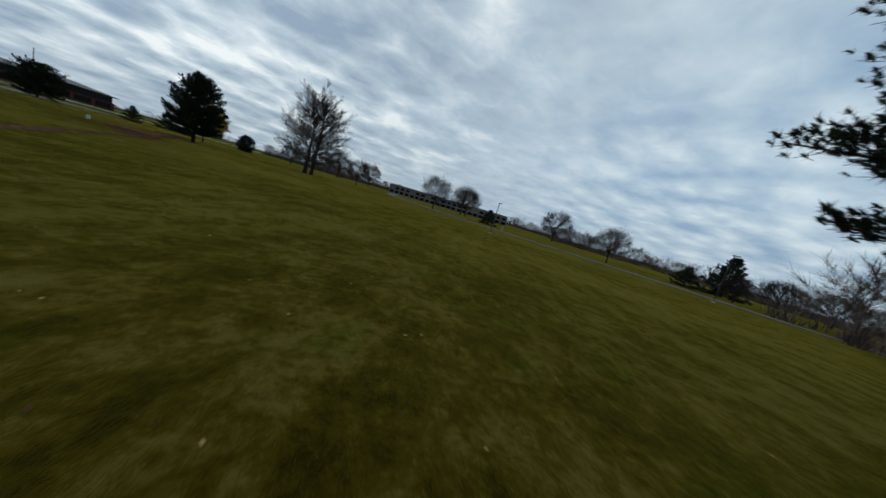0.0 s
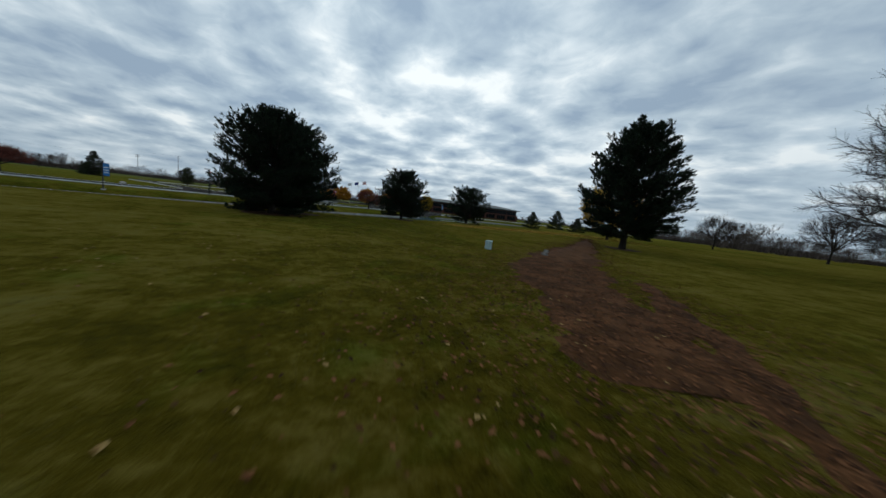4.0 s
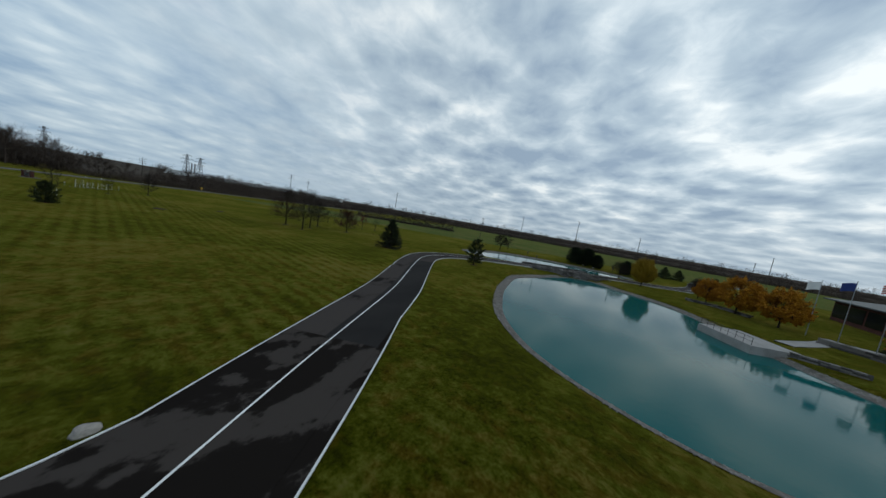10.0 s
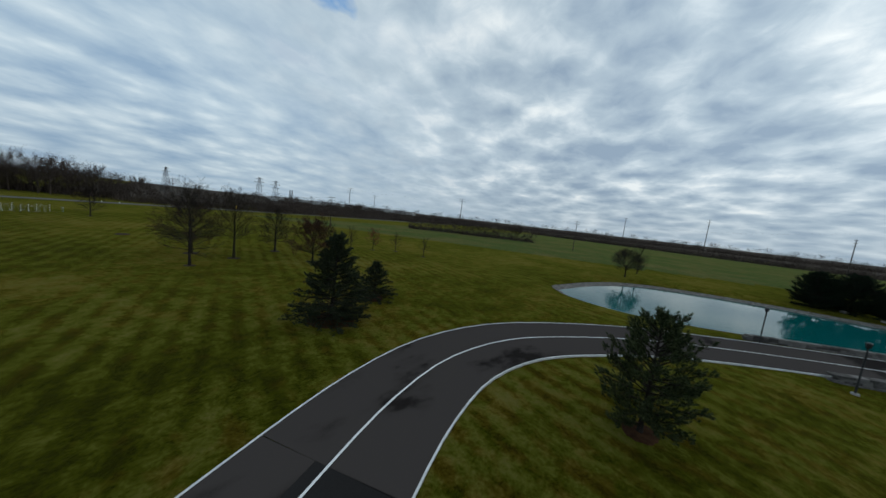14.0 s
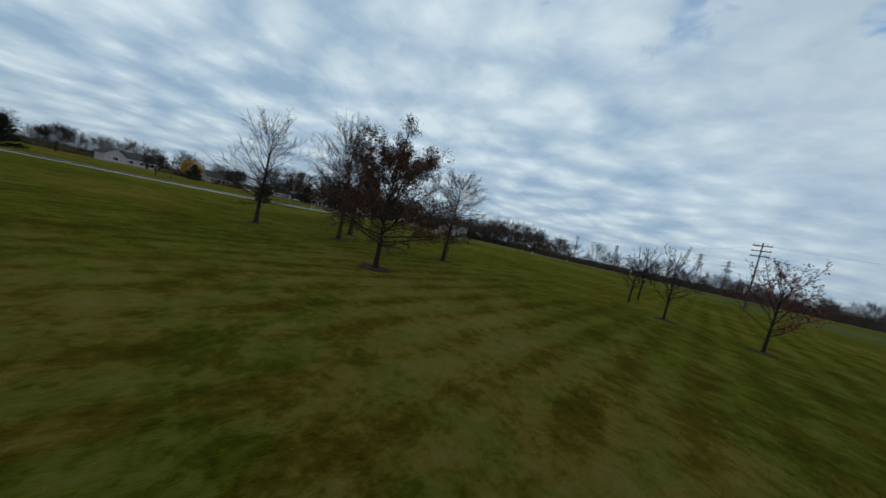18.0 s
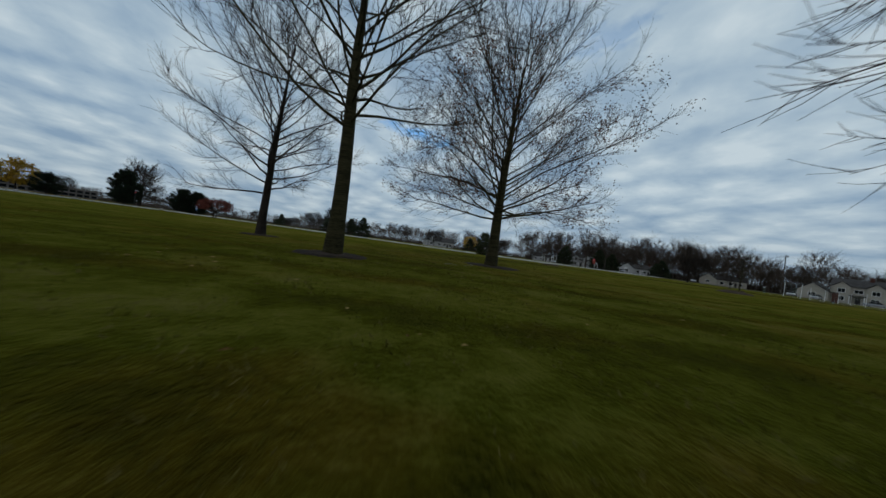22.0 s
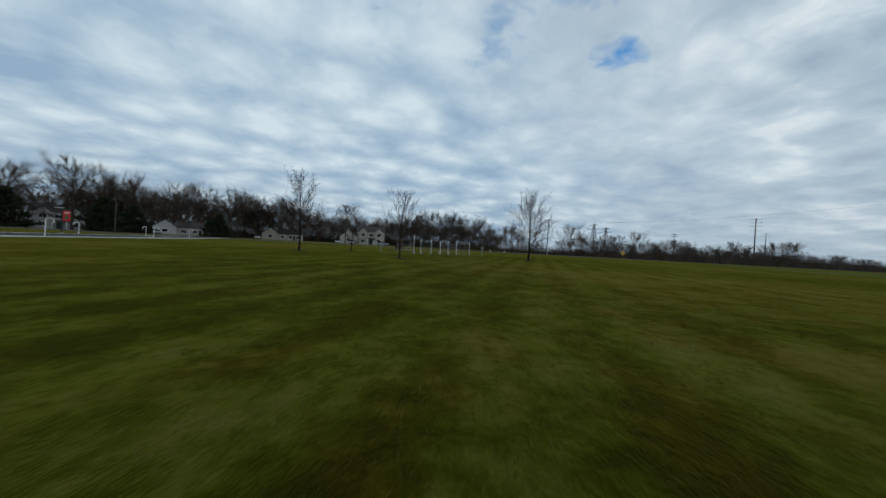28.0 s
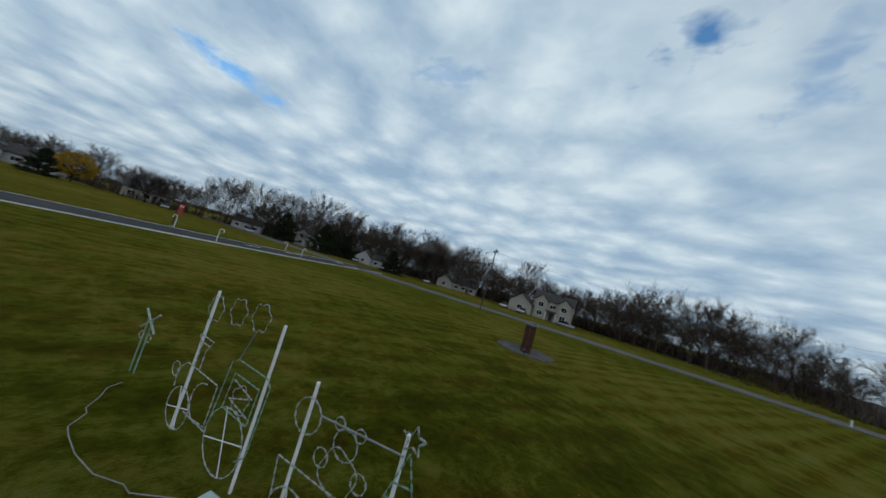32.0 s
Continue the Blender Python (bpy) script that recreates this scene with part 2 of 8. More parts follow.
def grass_material(name, greens, worn, dry, stripe):
    """Mown turf: broad drifts, blotches, blades, and the mower's lanes."""
    m = bpy.data.materials.new(name)
    m.use_nodes = True
    n, l = m.node_tree.nodes, m.node_tree.links
    bsdf = n["Principled BSDF"]
    place = n.new("ShaderNodeTexCoord").outputs["Object"]

    def tex(kind, rot=0.0, scale=(1, 1, 1), **values):
        g = n.new("ShaderNodeMapping")
        g.inputs["Rotation"].default_value, g.inputs["Scale"].default_value = (0, 0, radians(rot)), scale
        l.new(place, g.inputs[0])
        t = n.new(kind)
        for k, v in values.items():
            t.inputs[k].default_value = v
        l.new(g.outputs[0], t.inputs["Vector"])
        return t

    def m2(op, a, b):
        t = n.new("ShaderNodeMath")
        t.operation = op
        for i, v in enumerate((a, b)):
            if isinstance(v, (int, float)):
                t.inputs[i].default_value = v
            else:
                l.new(v, t.inputs[i])
        return t.outputs[0]

    broad = tex("ShaderNodeTexNoise", Scale=0.055, Detail=4.0, Roughness=0.55).outputs[0]
    blotch = tex("ShaderNodeTexNoise", scale=(1, 0.7, 1), Scale=0.42, Detail=5.0, Roughness=0.62).outputs[0]
    tuft = tex("ShaderNodeTexNoise", Scale=5.5, Detail=5.0, Roughness=0.7).outputs[0]
    blade = tex("ShaderNodeTexNoise", Scale=38.0, Detail=3.0, Roughness=0.7).outputs[0]
    lane_a = tex("ShaderNodeTexWave", rot=101, Scale=0.2, Distortion=0.55, Detail=3.0, **{"Detail Scale": 1.1, "Detail Roughness": 0.6}).outputs["Fac"]
    lane_b = tex("ShaderNodeTexWave", rot=69, Scale=0.13, Distortion=0.8, Detail=3.0, **{"Detail Scale": 0.9, "Detail Roughness": 0.6}).outputs["Fac"]
    lanes = m2("ADD", m2("MULTIPLY", lane_a, 0.68), m2("MULTIPLY", lane_b, 0.32))
    split = n.new("ShaderNodeSeparateXYZ")
    l.new(place, split.inputs[0])
    # the lanes show in drifts only, and most on the western lawns
    drift = tex("ShaderNodeTexNoise", Scale=0.045, Detail=2.0, Roughness=0.5).outputs[0]
    lanes = m2("MULTIPLY", m2("SUBTRACT", 0.5, m2("POWER", lanes, 1.6)), m2("MULTIPLY", m2("MAXIMUM", m2("SUBTRACT", drift, 0.30), 0.0), 4.5))
    west = m2("MINIMUM", m2("MAXIMUM", m2("MULTIPLY", m2("SUBTRACT", 26.0, split.outputs[0]), 0.045), 0.0), 1.0)
    lanes = m2("MULTIPLY", lanes, m2("ADD", m2("MULTIPLY", west, 0.75), 0.4))
    clump = tex("ShaderNodeTexNoise", Scale=1.7, Detail=4.0, Roughness=0.65).outputs[0]
    fac = m2("ADD", m2("MULTIPLY", broad, 0.22), m2("ADD", m2("MULTIPLY", blotch, 0.28), m2("MULTIPLY", clump, 0.30)))
    fac = m2("ADD", fac, m2("MULTIPLY", tuft, 0.24))
    fac = m2("ADD", fac, m2("MULTIPLY", blade, 0.12))
    fac = m2("ADD", m2("MULTIPLY", m2("SUBTRACT", fac, 0.58), 1.32), 0.58)
    fac = m2("ADD", fac, m2("MULTIPLY", lanes, stripe))

    def ramp_of(value, *stops):
        t = n.new("ShaderNodeValToRGB")
        while len(t.color_ramp.elements) < len(stops):
            t.color_ramp.elements.new(0.5)
        for e, (p, c) in zip(t.color_ramp.elements, stops):
            e.position, e.color = p, (*c, 1)
        l.new(value, t.inputs[0])
        return t

    # worn brown turf in places, living green in others, each light or dark by its tufts
    wear = m2("ADD", m2("MULTIPLY", tex("ShaderNodeTexNoise", Scale=0.75, Detail=4.0, Roughness=0.6).outputs[0], 0.55), m2("MULTIPLY", broad, 0.45))
    south = m2("MINIMUM", m2("MAXIMUM", m2("MULTIPLY", m2("SUBTRACT", 105.0, split.outputs[1]), 0.014), 0.0), 1.0)
    wear = m2("SUBTRACT", wear, m2("MULTIPLY", lanes, stripe * 0.8))
    wear = m2("ADD", wear, m2("SUBTRACT", m2("MULTIPLY", south, 0.135), 0.03))
    green = ramp_of(fac, (0.475, greens[0]), (0.57, greens[1]), (0.65, greens[2]), (0.78, dry))
    brown = ramp_of(fac, (0.475, worn[0]), (0.57, worn[1]), (0.65, worn[2]), (0.78, dry))
    ramp = n.new("ShaderNodeMix")
    ramp.data_type = "RGBA"
    l.new(ramp_of(wear, (0.44, (0, 0, 0)), (0.54, (1, 1, 1))).outputs[0], ramp.inputs["Factor"])
    l.new(green.outputs[0], ramp.inputs["A"])
    l.new(brown.outputs[0], ramp.inputs["B"])
    l.new(ramp.outputs["Result"], bsdf.inputs["Base Color"])
    bsdf.inputs["Roughness"].default_value, bsdf.inputs["Specular IOR Level"].default_value = 1.0, 0.0
    bsdf.inputs["Sheen Weight"].default_value, bsdf.inputs["Sheen Roughness"].default_value = 0.20, 0.42
    bsdf.inputs["Sheen Tint"].default_value = (0.52, 0.50, 0.09, 1)
    b = n.new("ShaderNodeBump")
    b.inputs["Strength"].default_value, b.inputs["Distance"].default_value = 0.9, 0.05
    l.new(m2("ADD", tuft, m2("MULTIPLY", blade, 0.6)), b.inputs["Height"])
    l.new(b.outputs[0], bsdf.inputs["Normal"])
    return m


M_GRASS = grass_material("turf", ((0.0068, 0.0082, 0.0003), (0.0265, 0.0302, 0.0010), (0.0600, 0.0620, 0.008)), ((0.0170, 0.0106, 0.0007), (0.046, 0.0315, 0.0026), (0.088, 0.0650, 0.013)), (0.100, 0.086, 0.024), 0.092)
M_BLADE = material("grass blades", (0.036, 0.033, 0.002), (0.075, 0.067, 0.010), (0.13, 0.105, 0.035), scale=0.6, fine=3, rough=0.9, island=0.6, spec=0.05)
M_CROP = grass_material("winter crop", ((0.014, 0.034, 0.014), (0.020, 0.048, 0.020), (0.034, 0.060, 0.028)), ((0.036, 0.030, 0.015), (0.054, 0.045, 0.022), (0.075, 0.062, 0.032)), (0.09, 0.08, 0.045), 0.02)
M_SCRUB = material("brown fallow scrub", (0.020, 0.014, 0.009), (0.040, 0.029, 0.019), (0.070, 0.052, 0.034), scale=0.03, fine=0.4, rough=1.0)
M_MULCH = material("bark mulch", (0.014, 0.011, 0.009), (0.032, 0.024, 0.018), (0.075, 0.050, 0.036), scale=3, fine=40, rough=0.95, bump=0.03, bump_scale=45)
M_NEEDLES = material("needle litter", (0.018, 0.008, 0.003), (0.042, 0.019, 0.008), (0.085, 0.042, 0.018), scale=2, fine=30, rough=0.95, bump=0.02, bump_scale=40)
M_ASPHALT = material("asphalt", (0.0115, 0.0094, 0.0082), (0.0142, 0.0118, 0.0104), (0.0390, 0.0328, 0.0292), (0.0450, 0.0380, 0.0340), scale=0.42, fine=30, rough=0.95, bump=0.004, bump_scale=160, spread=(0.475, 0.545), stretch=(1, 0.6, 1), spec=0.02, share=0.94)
M_ASPHALT_NEW = material("fresh dark asphalt", (0.015, 0.014, 0.0135), (0.027, 0.025, 0.024), scale=0.2, fine=30, rough=0.95, bump=0.004, bump_scale=160, stretch=(1, 0.5, 1), spec=0.05)
M_ROADMID = material("worn grey asphalt", (0.038, 0.037, 0.038), (0.070, 0.068, 0.070), scale=0.25, fine=30, rough=0.95, bump=0.004, bump_scale=120, spec=0.05)
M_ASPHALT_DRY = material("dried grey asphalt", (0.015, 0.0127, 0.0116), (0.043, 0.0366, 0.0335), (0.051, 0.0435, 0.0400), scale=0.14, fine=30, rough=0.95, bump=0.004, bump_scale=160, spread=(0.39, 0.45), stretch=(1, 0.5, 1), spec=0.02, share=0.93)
M_ROADFAR = material("old asphalt", (0.080, 0.076, 0.072), (0.135, 0.128, 0.120), scale=0.3, fine=30, rough=0.9)
M_RUSSETLEAF = material("russet fallen leaves", (0.026, 0.010, 0.004), (0.075, 0.028, 0.010), (0.16, 0.066, 0.026), scale=1.5, rough=0.9, island=0.8, spec=0.1)
M_REDLITTER = material("russet leaf litter", (0.024, 0.011, 0.004), (0.066, 0.027, 0.009), (0.13, 0.055, 0.021), scale=1.5, fine=22, rough=0.95, bump=0.03, bump_scale=30)
M_FACADE = material("weathered precast facade", (0.105, 0.092, 0.085), (0.165, 0.148, 0.138), scale=0.5, fine=15, rough=0.9)
M_KERB = material("white painted kerb", (0.46, 0.46, 0.45), (0.76, 0.76, 0.74), scale=1.2, fine=20, rough=0.85, bump=0.004, bump_scale=60)
M_LINE = material("road paint", (0.45, 0.45, 0.44), (0.72, 0.72, 0.70), scale=2.5, fine=40, rough=0.7, spread=(0.25, 0.5))
M_STONE = material("bank stones", (0.085, 0.075, 0.066), (0.165, 0.15, 0.135), (0.29, 0.27, 0.25), scale=4, fine=30, rough=0.9, bump=0.01, bump_scale=40, per_object=0.5, island=0.5)
M_GRAVEL = material("grey bank gravel", (0.06, 0.053, 0.046), (0.13, 0.118, 0.105), (0.22, 0.205, 0.19), scale=1.2, fine=16, rough=0.95, bump=0.05, bump_scale=9)
M_SLAB = material("dull grey edging stone", (0.07, 0.066, 0.06), (0.15, 0.142, 0.13), scale=3, fine=25, rough=0.95, bump=0.01, bump_scale=25)
M_ROCK = material("boulder", (0.20, 0.18, 0.16), (0.38, 0.35, 0.31), scale=2, fine=20, rough=0.9, bump=0.03, bump_scale=9)
M_WALLSTONE = material("stacked limestone", (0.055, 0.050, 0.046), (0.10, 0.092, 0.085), (0.165, 0.152, 0.14), scale=2.5, fine=25, rough=0.9, bump=0.01, bump_scale=30, per_object=0.45, island=0.4)
M_BARK = material("grey brown bark", (0.010, 0.008, 0.006), (0.026, 0.021, 0.017), (0.048, 0.040, 0.033), scale=3, fine=25, rough=0.95, bump=0.02, bump_scale=30, stretch=(1, 1, 0.25))
M_OAKBARK = material("ringed oak bark with green algae", (0.008, 0.007, 0.004), (0.034, 0.030, 0.014), (0.060, 0.054, 0.027), scale=2.2, fine=22, rough=0.95, bump=0.03, bump_scale=14, stretch=(0.5, 0.5, 3.2), share=0.55)
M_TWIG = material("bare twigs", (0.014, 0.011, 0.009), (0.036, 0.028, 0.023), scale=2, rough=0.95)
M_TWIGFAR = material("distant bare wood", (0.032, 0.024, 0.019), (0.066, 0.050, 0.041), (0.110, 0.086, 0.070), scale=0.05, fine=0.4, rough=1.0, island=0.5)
M_PINE = material("pine needles", (0.0031, 0.0070, 0.0031), (0.0062, 0.0140, 0.0055), (0.0140, 0.0265, 0.0094), scale=1.2, fine=14, rough=0.85, island=0.5, spec=0.2)
M_PINELIGHT = material("light green pine needles", (0.014, 0.022, 0.008), (0.032, 0.044, 0.016), (0.062, 0.070, 0.028), scale=1.2, fine=14, rough=0.85, island=0.5, spec=0.1)
M_SPRUCE = material("green spruce needles", (0.009, 0.014, 0.006), (0.019, 0.028, 0.012), (0.038, 0.048, 0.020), scale=1.2, fine=14, rough=0.85, island=0.5, spec=0.2)
M_OAKLEAF = material("russet oak leaves", (0.022, 0.010, 0.006), (0.052, 0.023, 0.012), (0.11, 0.046, 0.020), scale=1.5, rough=0.8, island=0.7, spec=0.2)
M_ORANGE = material("orange maple leaves", (0.19, 0.064, 0.004), (0.38, 0.140, 0.006), (0.52, 0.24, 0.012), scale=1, rough=0.8, island=0.7, spec=0.2)
M_YELLOW = material("yellow green leaves", (0.13, 0.072, 0.004), (0.25, 0.145, 0.007), (0.38, 0.25, 0.015), scale=1, rough=0.8, island=0.7, spec=0.2)
M_GOLD = material("golden leaves", (0.24, 0.13, 0.010), (0.42, 0.24, 0.016), (0.52, 0.33, 0.03), scale=1, rough=0.8, island=0.7, spec=0.2)
M_REDTWIG = material("dull red crab apple twigs", (0.055, 0.016, 0.013), (0.125, 0.034, 0.026), (0.20, 0.060, 0.040), scale=1, rough=0.9, island=0.6)
M_FALLEN = material("fallen leaves", (0.065, 0.032, 0.010), (0.16, 0.090, 0.028), (0.29, 0.19, 0.070), scale=2, rough=0.85, island=0.9)
M_BRICK = material("red brown brick", (0.055, 0.024, 0.019), (0.095, 0.042, 0.032), scale=0.7, fine=14, rough=0.9, bump=0.005, bump_scale=30)
M_ROOF = material("dark green metal roof", (0.017, 0.026, 0.026), (0.030, 0.041, 0.040), scale=0.2, fine=6, rough=0.55, metal=0.2)
M_DARKGLASS = material("dark tinted glass", (0.006, 0.007, 0.008), (0.011, 0.012, 0.013), scale=0.3, rough=0.1, spec=0.16)
M_DARKFRAME = material("dark bronze frame", (0.018, 0.017, 0.016), (0.03, 0.028, 0.026), scale=1, rough=0.5, metal=0.3)
M_CONCRETE = material("grey concrete", (0.22, 0.21, 0.20), (0.33, 0.32, 0.305), scale=0.5, fine=15, rough=0.9, bump=0.004, bump_scale=30)
M_WHITEPOLE = material("white plastic pole", (0.66, 0.66, 0.65), (0.80, 0.80, 0.79), scale=1, rough=0.45)
M_ROPE = material("clear rope light tube", (0.20, 0.205, 0.195), (0.44, 0.45, 0.43), scale=9, fine=60, rough=0.35)
M_GREENROPE = material("pale green rope light", (0.10, 0.19, 0.15), (0.24, 0.36, 0.29), scale=9, fine=60, rough=0.4)
M_CABLE = material("dull white extension lead", (0.16, 0.15, 0.13), (0.30, 0.29, 0.26), scale=4, rough=0.6)
M_METAL = material("grey galvanised steel", (0.22, 0.23, 0.24), (0.36, 0.37, 0.38), scale=2, fine=20, rough=0.45, metal=0.7)
M_PYLON = material("weathered steel lattice", (0.09, 0.095, 0.10), (0.15, 0.155, 0.16), scale=0.5, rough=0.7, metal=0.2)
M_POLE = material("weathered timber pole", (0.045, 0.036, 0.030), (0.10, 0.082, 0.070), scale=1.5, fine=20, rough=0.9, stretch=(1, 1, 0.1))
M_BLACK = material("black painted iron", (0.010, 0.010, 0.010), (0.022, 0.022, 0.022), scale=3, rough=0.5)
M_REDCLOTH = material("red banner cloth", (0.34, 0.020, 0.022), (0.50, 0.035, 0.035), scale=2, rough=0.8)
M_BLUECLOTH = material("blue banner cloth", (0.02, 0.12, 0.32), (0.03, 0.19, 0.46), scale=2, rough=0.8)
M_NAVY = material("dark blue cloth", (0.012, 0.028, 0.13), (0.020, 0.048, 0.21), scale=2, rough=0.8)
M_GREENCLOTH = material("green print", (0.02, 0.10, 0.05), (0.05, 0.18, 0.09), scale=2, rough=0.8)
M_WHITE = material("white painted board", (0.62, 0.62, 0.60), (0.78, 0.78, 0.76), scale=1, fine=10, rough=0.7)
M_SIDING = material("beige siding", (0.26, 0.235, 0.20), (0.36, 0.33, 0.285), scale=0.8, fine=9, rough=0.8, stretch=(0.2, 0.2, 4))
M_GREYSIDING = material("grey white siding", (0.27, 0.27, 0.27), (0.38, 0.38, 0.38), scale=0.8, fine=9, rough=0.8, stretch=(0.2, 0.2, 4))
M_OCHRE = material("yellowing scrub", (0.035, 0.030, 0.012), (0.075, 0.062, 0.022), (0.13, 0.10, 0.03), scale=0.3, rough=0.95, island=0.6)
M_SHINGLE = material("dark asphalt shingles", (0.035, 0.033, 0.032), (0.075, 0.07, 0.068), scale=1, fine=14, rough=0.95, bump=0.01, bump_scale=12)
M_SIGN = material("yellow road sign", (0.62, 0.36, 0.01), (0.75, 0.45, 0.02), scale=2, rough=0.6)
M_UTIL = material("pale green utility box", (0.26, 0.36, 0.34), (0.36, 0.46, 0.43), scale=3, fine=20, rough=0.6)
M_SOIL = material("bare soil", (0.03, 0.021, 0.014), (0.065, 0.047, 0.032), scale=2, fine=20, rough=0.95, bump=0.02, bump_scale=20)
M_CHIMNEY = material("pale chimney concrete", (0.18, 0.19, 0.20), (0.26, 0.27, 0.28), scale=0.1, rough=0.9)
M_CARPAINT = material("car paint", (0.25, 0.26, 0.28), (0.40, 0.41, 0.43), scale=0.3, rough=0.25, per_object=1.4, coat=0.6)
M_TYRE = material("tyre rubber", (0.012, 0.012, 0.012), (0.022, 0.022, 0.022), scale=4, rough=0.9)


def water_material(name, ripple):
    """Dyed pond water: a clear mirror over a teal body, with ripples that come and go."""
    m = bpy.data.materials.new(name)
    m.use_nodes = True
    n, l = m.node_tree.nodes, m.node_tree.links
    b = n["Principled BSDF"]
    b.inputs["Base Color"].default_value = (0.001, 0.080, 0.078, 1)
    b.inputs["Specular IOR Level"].default_value = 0.2
    b.inputs["Specular Tint"].default_value = (0.82, 1.0, 0.98, 1)
    b.inputs["Roughness"].default_value, b.inputs["IOR"].default_value = 0.03, 1.22
    place = n.new("ShaderNodeTexCoord").outputs["Object"]
    fine, broad, both, bump = n.new("ShaderNodeTexNoise"), n.new("ShaderNodeTexNoise"), n.new("ShaderNodeMath"), n.new("ShaderNodeBump")
    fine.inputs["Scale"].default_value, fine.inputs["Detail"].default_value = 1.8, 4
    broad.inputs["Scale"].default_value, broad.inputs["Detail"].default_value = 0.09, 2
    l.new(place, fine.inputs["Vector"]), l.new(place, broad.inputs["Vector"])
    both.operation = "MULTIPLY"
    l.new(fine.outputs[0], both.inputs[0]), l.new(broad.outputs[0], both.inputs[1])
    bump.inputs["Strength"].default_value, bump.inputs["Distance"].default_value = 0.3, ripple
    l.new(both.outputs[0], bump.inputs["Height"]), l.new(bump.outputs[0], b.inputs["Normal"])
    return m


M_WATER = water_material("still dyed teal pond water", 0.02)
M_RIPPLED = water_material("rippled dyed teal pond water", 0.05)

# ---------------------------------------------------------------- helpers for building
S = 1.1  # metres to one unit of the site plan


def plan(x, y):
    return Vector((x * S, y * S))


def mesh_of(name, verts, faces, mats=(), smooth=False):
    me = bpy.data.meshes.new(name)
    me.from_pydata(verts, [], faces)
    for m in mats:
        me.materials.append(m)
    if smooth:
        me.polygons.foreach_set("use_smooth", [True] * len(me.polygons))
    me.update()
    return me


def part(name, bm, mat, parent=None, label="", smooth=False):
    """Links a bmesh as one mesh object under a thing, or as a thing."""
    me = bpy.data.meshes.new(name)
    if smooth:
        for f in bm.faces:
            f.smooth = True
    bm.to_mesh(me)
    bm.free()
    me.materials.append(mat)
    ob = new(name, me)
    ob.parent = parent
    if label:
        tagged(ob, label)
    return ob


def thing(name, label, category, m=None, group="", kind=""):
    ob = new(name)
    if m is not None:
        ob.matrix_basis = m
    return tagged(ob, label, category, group, kind)


def box(bm, x0, x1, y0, y1, z0, z1, bevel=0.0, m=None):
    r = bmesh.ops.create_cube(bm, size=1)
    vs = r["verts"]
    for v in vs:
        v.co = Vector(((x0 + x1) / 2 + v.co.x * (x1 - x0), (y0 + y1) / 2 + v.co.y * (y1 - y0), (z0 + z1) / 2 + v.co.z * (z1 - z0)))
    if bevel:
        es = list({e for v in vs for e in v.link_edges})
        r2 = bmesh.ops.bevel(bm, geom=es, offset=bevel, segments=1, affect="EDGES")
        vs = [v for v in bm.verts if v in set(r2["verts"]) or v in vs] if m is not None else vs
    if m is not None:
        bmesh.ops.transform(bm, matrix=m, verts=[v for v in vs if v.is_valid])
    return bm


def boxes(*specs, bevel=0.0):
    bm = bmesh.new()
    for s in specs:
        box(bm, *s, bevel=bevel)
    return bm


def tube_geo(points, radii, sides=6, cap=True):
    """Vertices and faces of a tube along points with a radius at each."""
    vs, fs = [], []
    pts = [Vector(p) for p in points]
    side = None
    for i, p in enumerate(pts):
        d = (pts[min(i + 1, len(pts) - 1)] - pts[max(i - 1, 0)])
        d = d.normalized() if d.length > 1e-9 else Vector((0, 0, 1))
        if side is None:
            side = d.cross(Vector((0.13, 0.31, 0.94)))
            if side.length < 0.05:
                side = d.cross(Vector((1, 0, 0)))
        side = (side - d * side.dot(d)).normalized()
        other = d.cross(side)
        for k in range(sides):
            a = 2 * math.pi * k / sides
            vs.append(p + radii[i] * (math.cos(a) * side + math.sin(a) * other))
    for i in range(len(pts) - 1):
        for k in range(sides):
            a, b = i * sides + k, i * sides + (k + 1) % sides
            fs.append((a, b, b + sides, a + sides))
    if cap:
        fs.append(tuple(range(sides))[::-1])
        fs.append(tuple((len(pts) - 1) * sides + k for k in range(sides)))
    return vs, fs


def tube(bm, points, radii, sides=6):
    if isinstance(radii, (int, float)):
        radii = [radii] * len(points)
    vs, fs = tube_geo(points, radii, sides)
    made = [bm.verts.new(v) for v in vs]
    for f in fs:
        bm.faces.new([made[i] for i in f])
    return bm


def tubes(*specs, sides=6):
    bm = bmesh.new()
    for points, radii in specs:
        tube(bm, points, radii, sides)
    return bm


def smooth_line(pts, step=1.5):
    """A Catmull-Rom line through plan points, in metres, at even steps."""
    p = [plan(*q) for q in pts]
    p = [2 * p[0] - p[1]] + p + [2 * p[-1] - p[-2]]
    out = []
    for i in range(1, len(p) - 2):
        n = max(2, int((p[i + 1] - p[i]).length / step))
        for k in range(n):
            t = k / n
            out.append(0.5 * ((2 * p[i]) + (p[i + 1] - p[i - 1]) * t + (2 * p[i - 1] - 5 * p[i] + 4 * p[i + 1] - p[i + 2]) * t * t
                              + (3 * p[i] - p[i - 1] - 3 * p[i + 1] + p[i + 2]) * t ** 3))
    return out + [p[-2]]


def offset_line(line, d):
    out = []
    for i, q in enumerate(line):
        t = (line[min(i + 1, len(line) - 1)] - line[max(i - 1, 0)]).normalized()
        out.append(q + d * Vector((-t.y, t.x)))
    return out


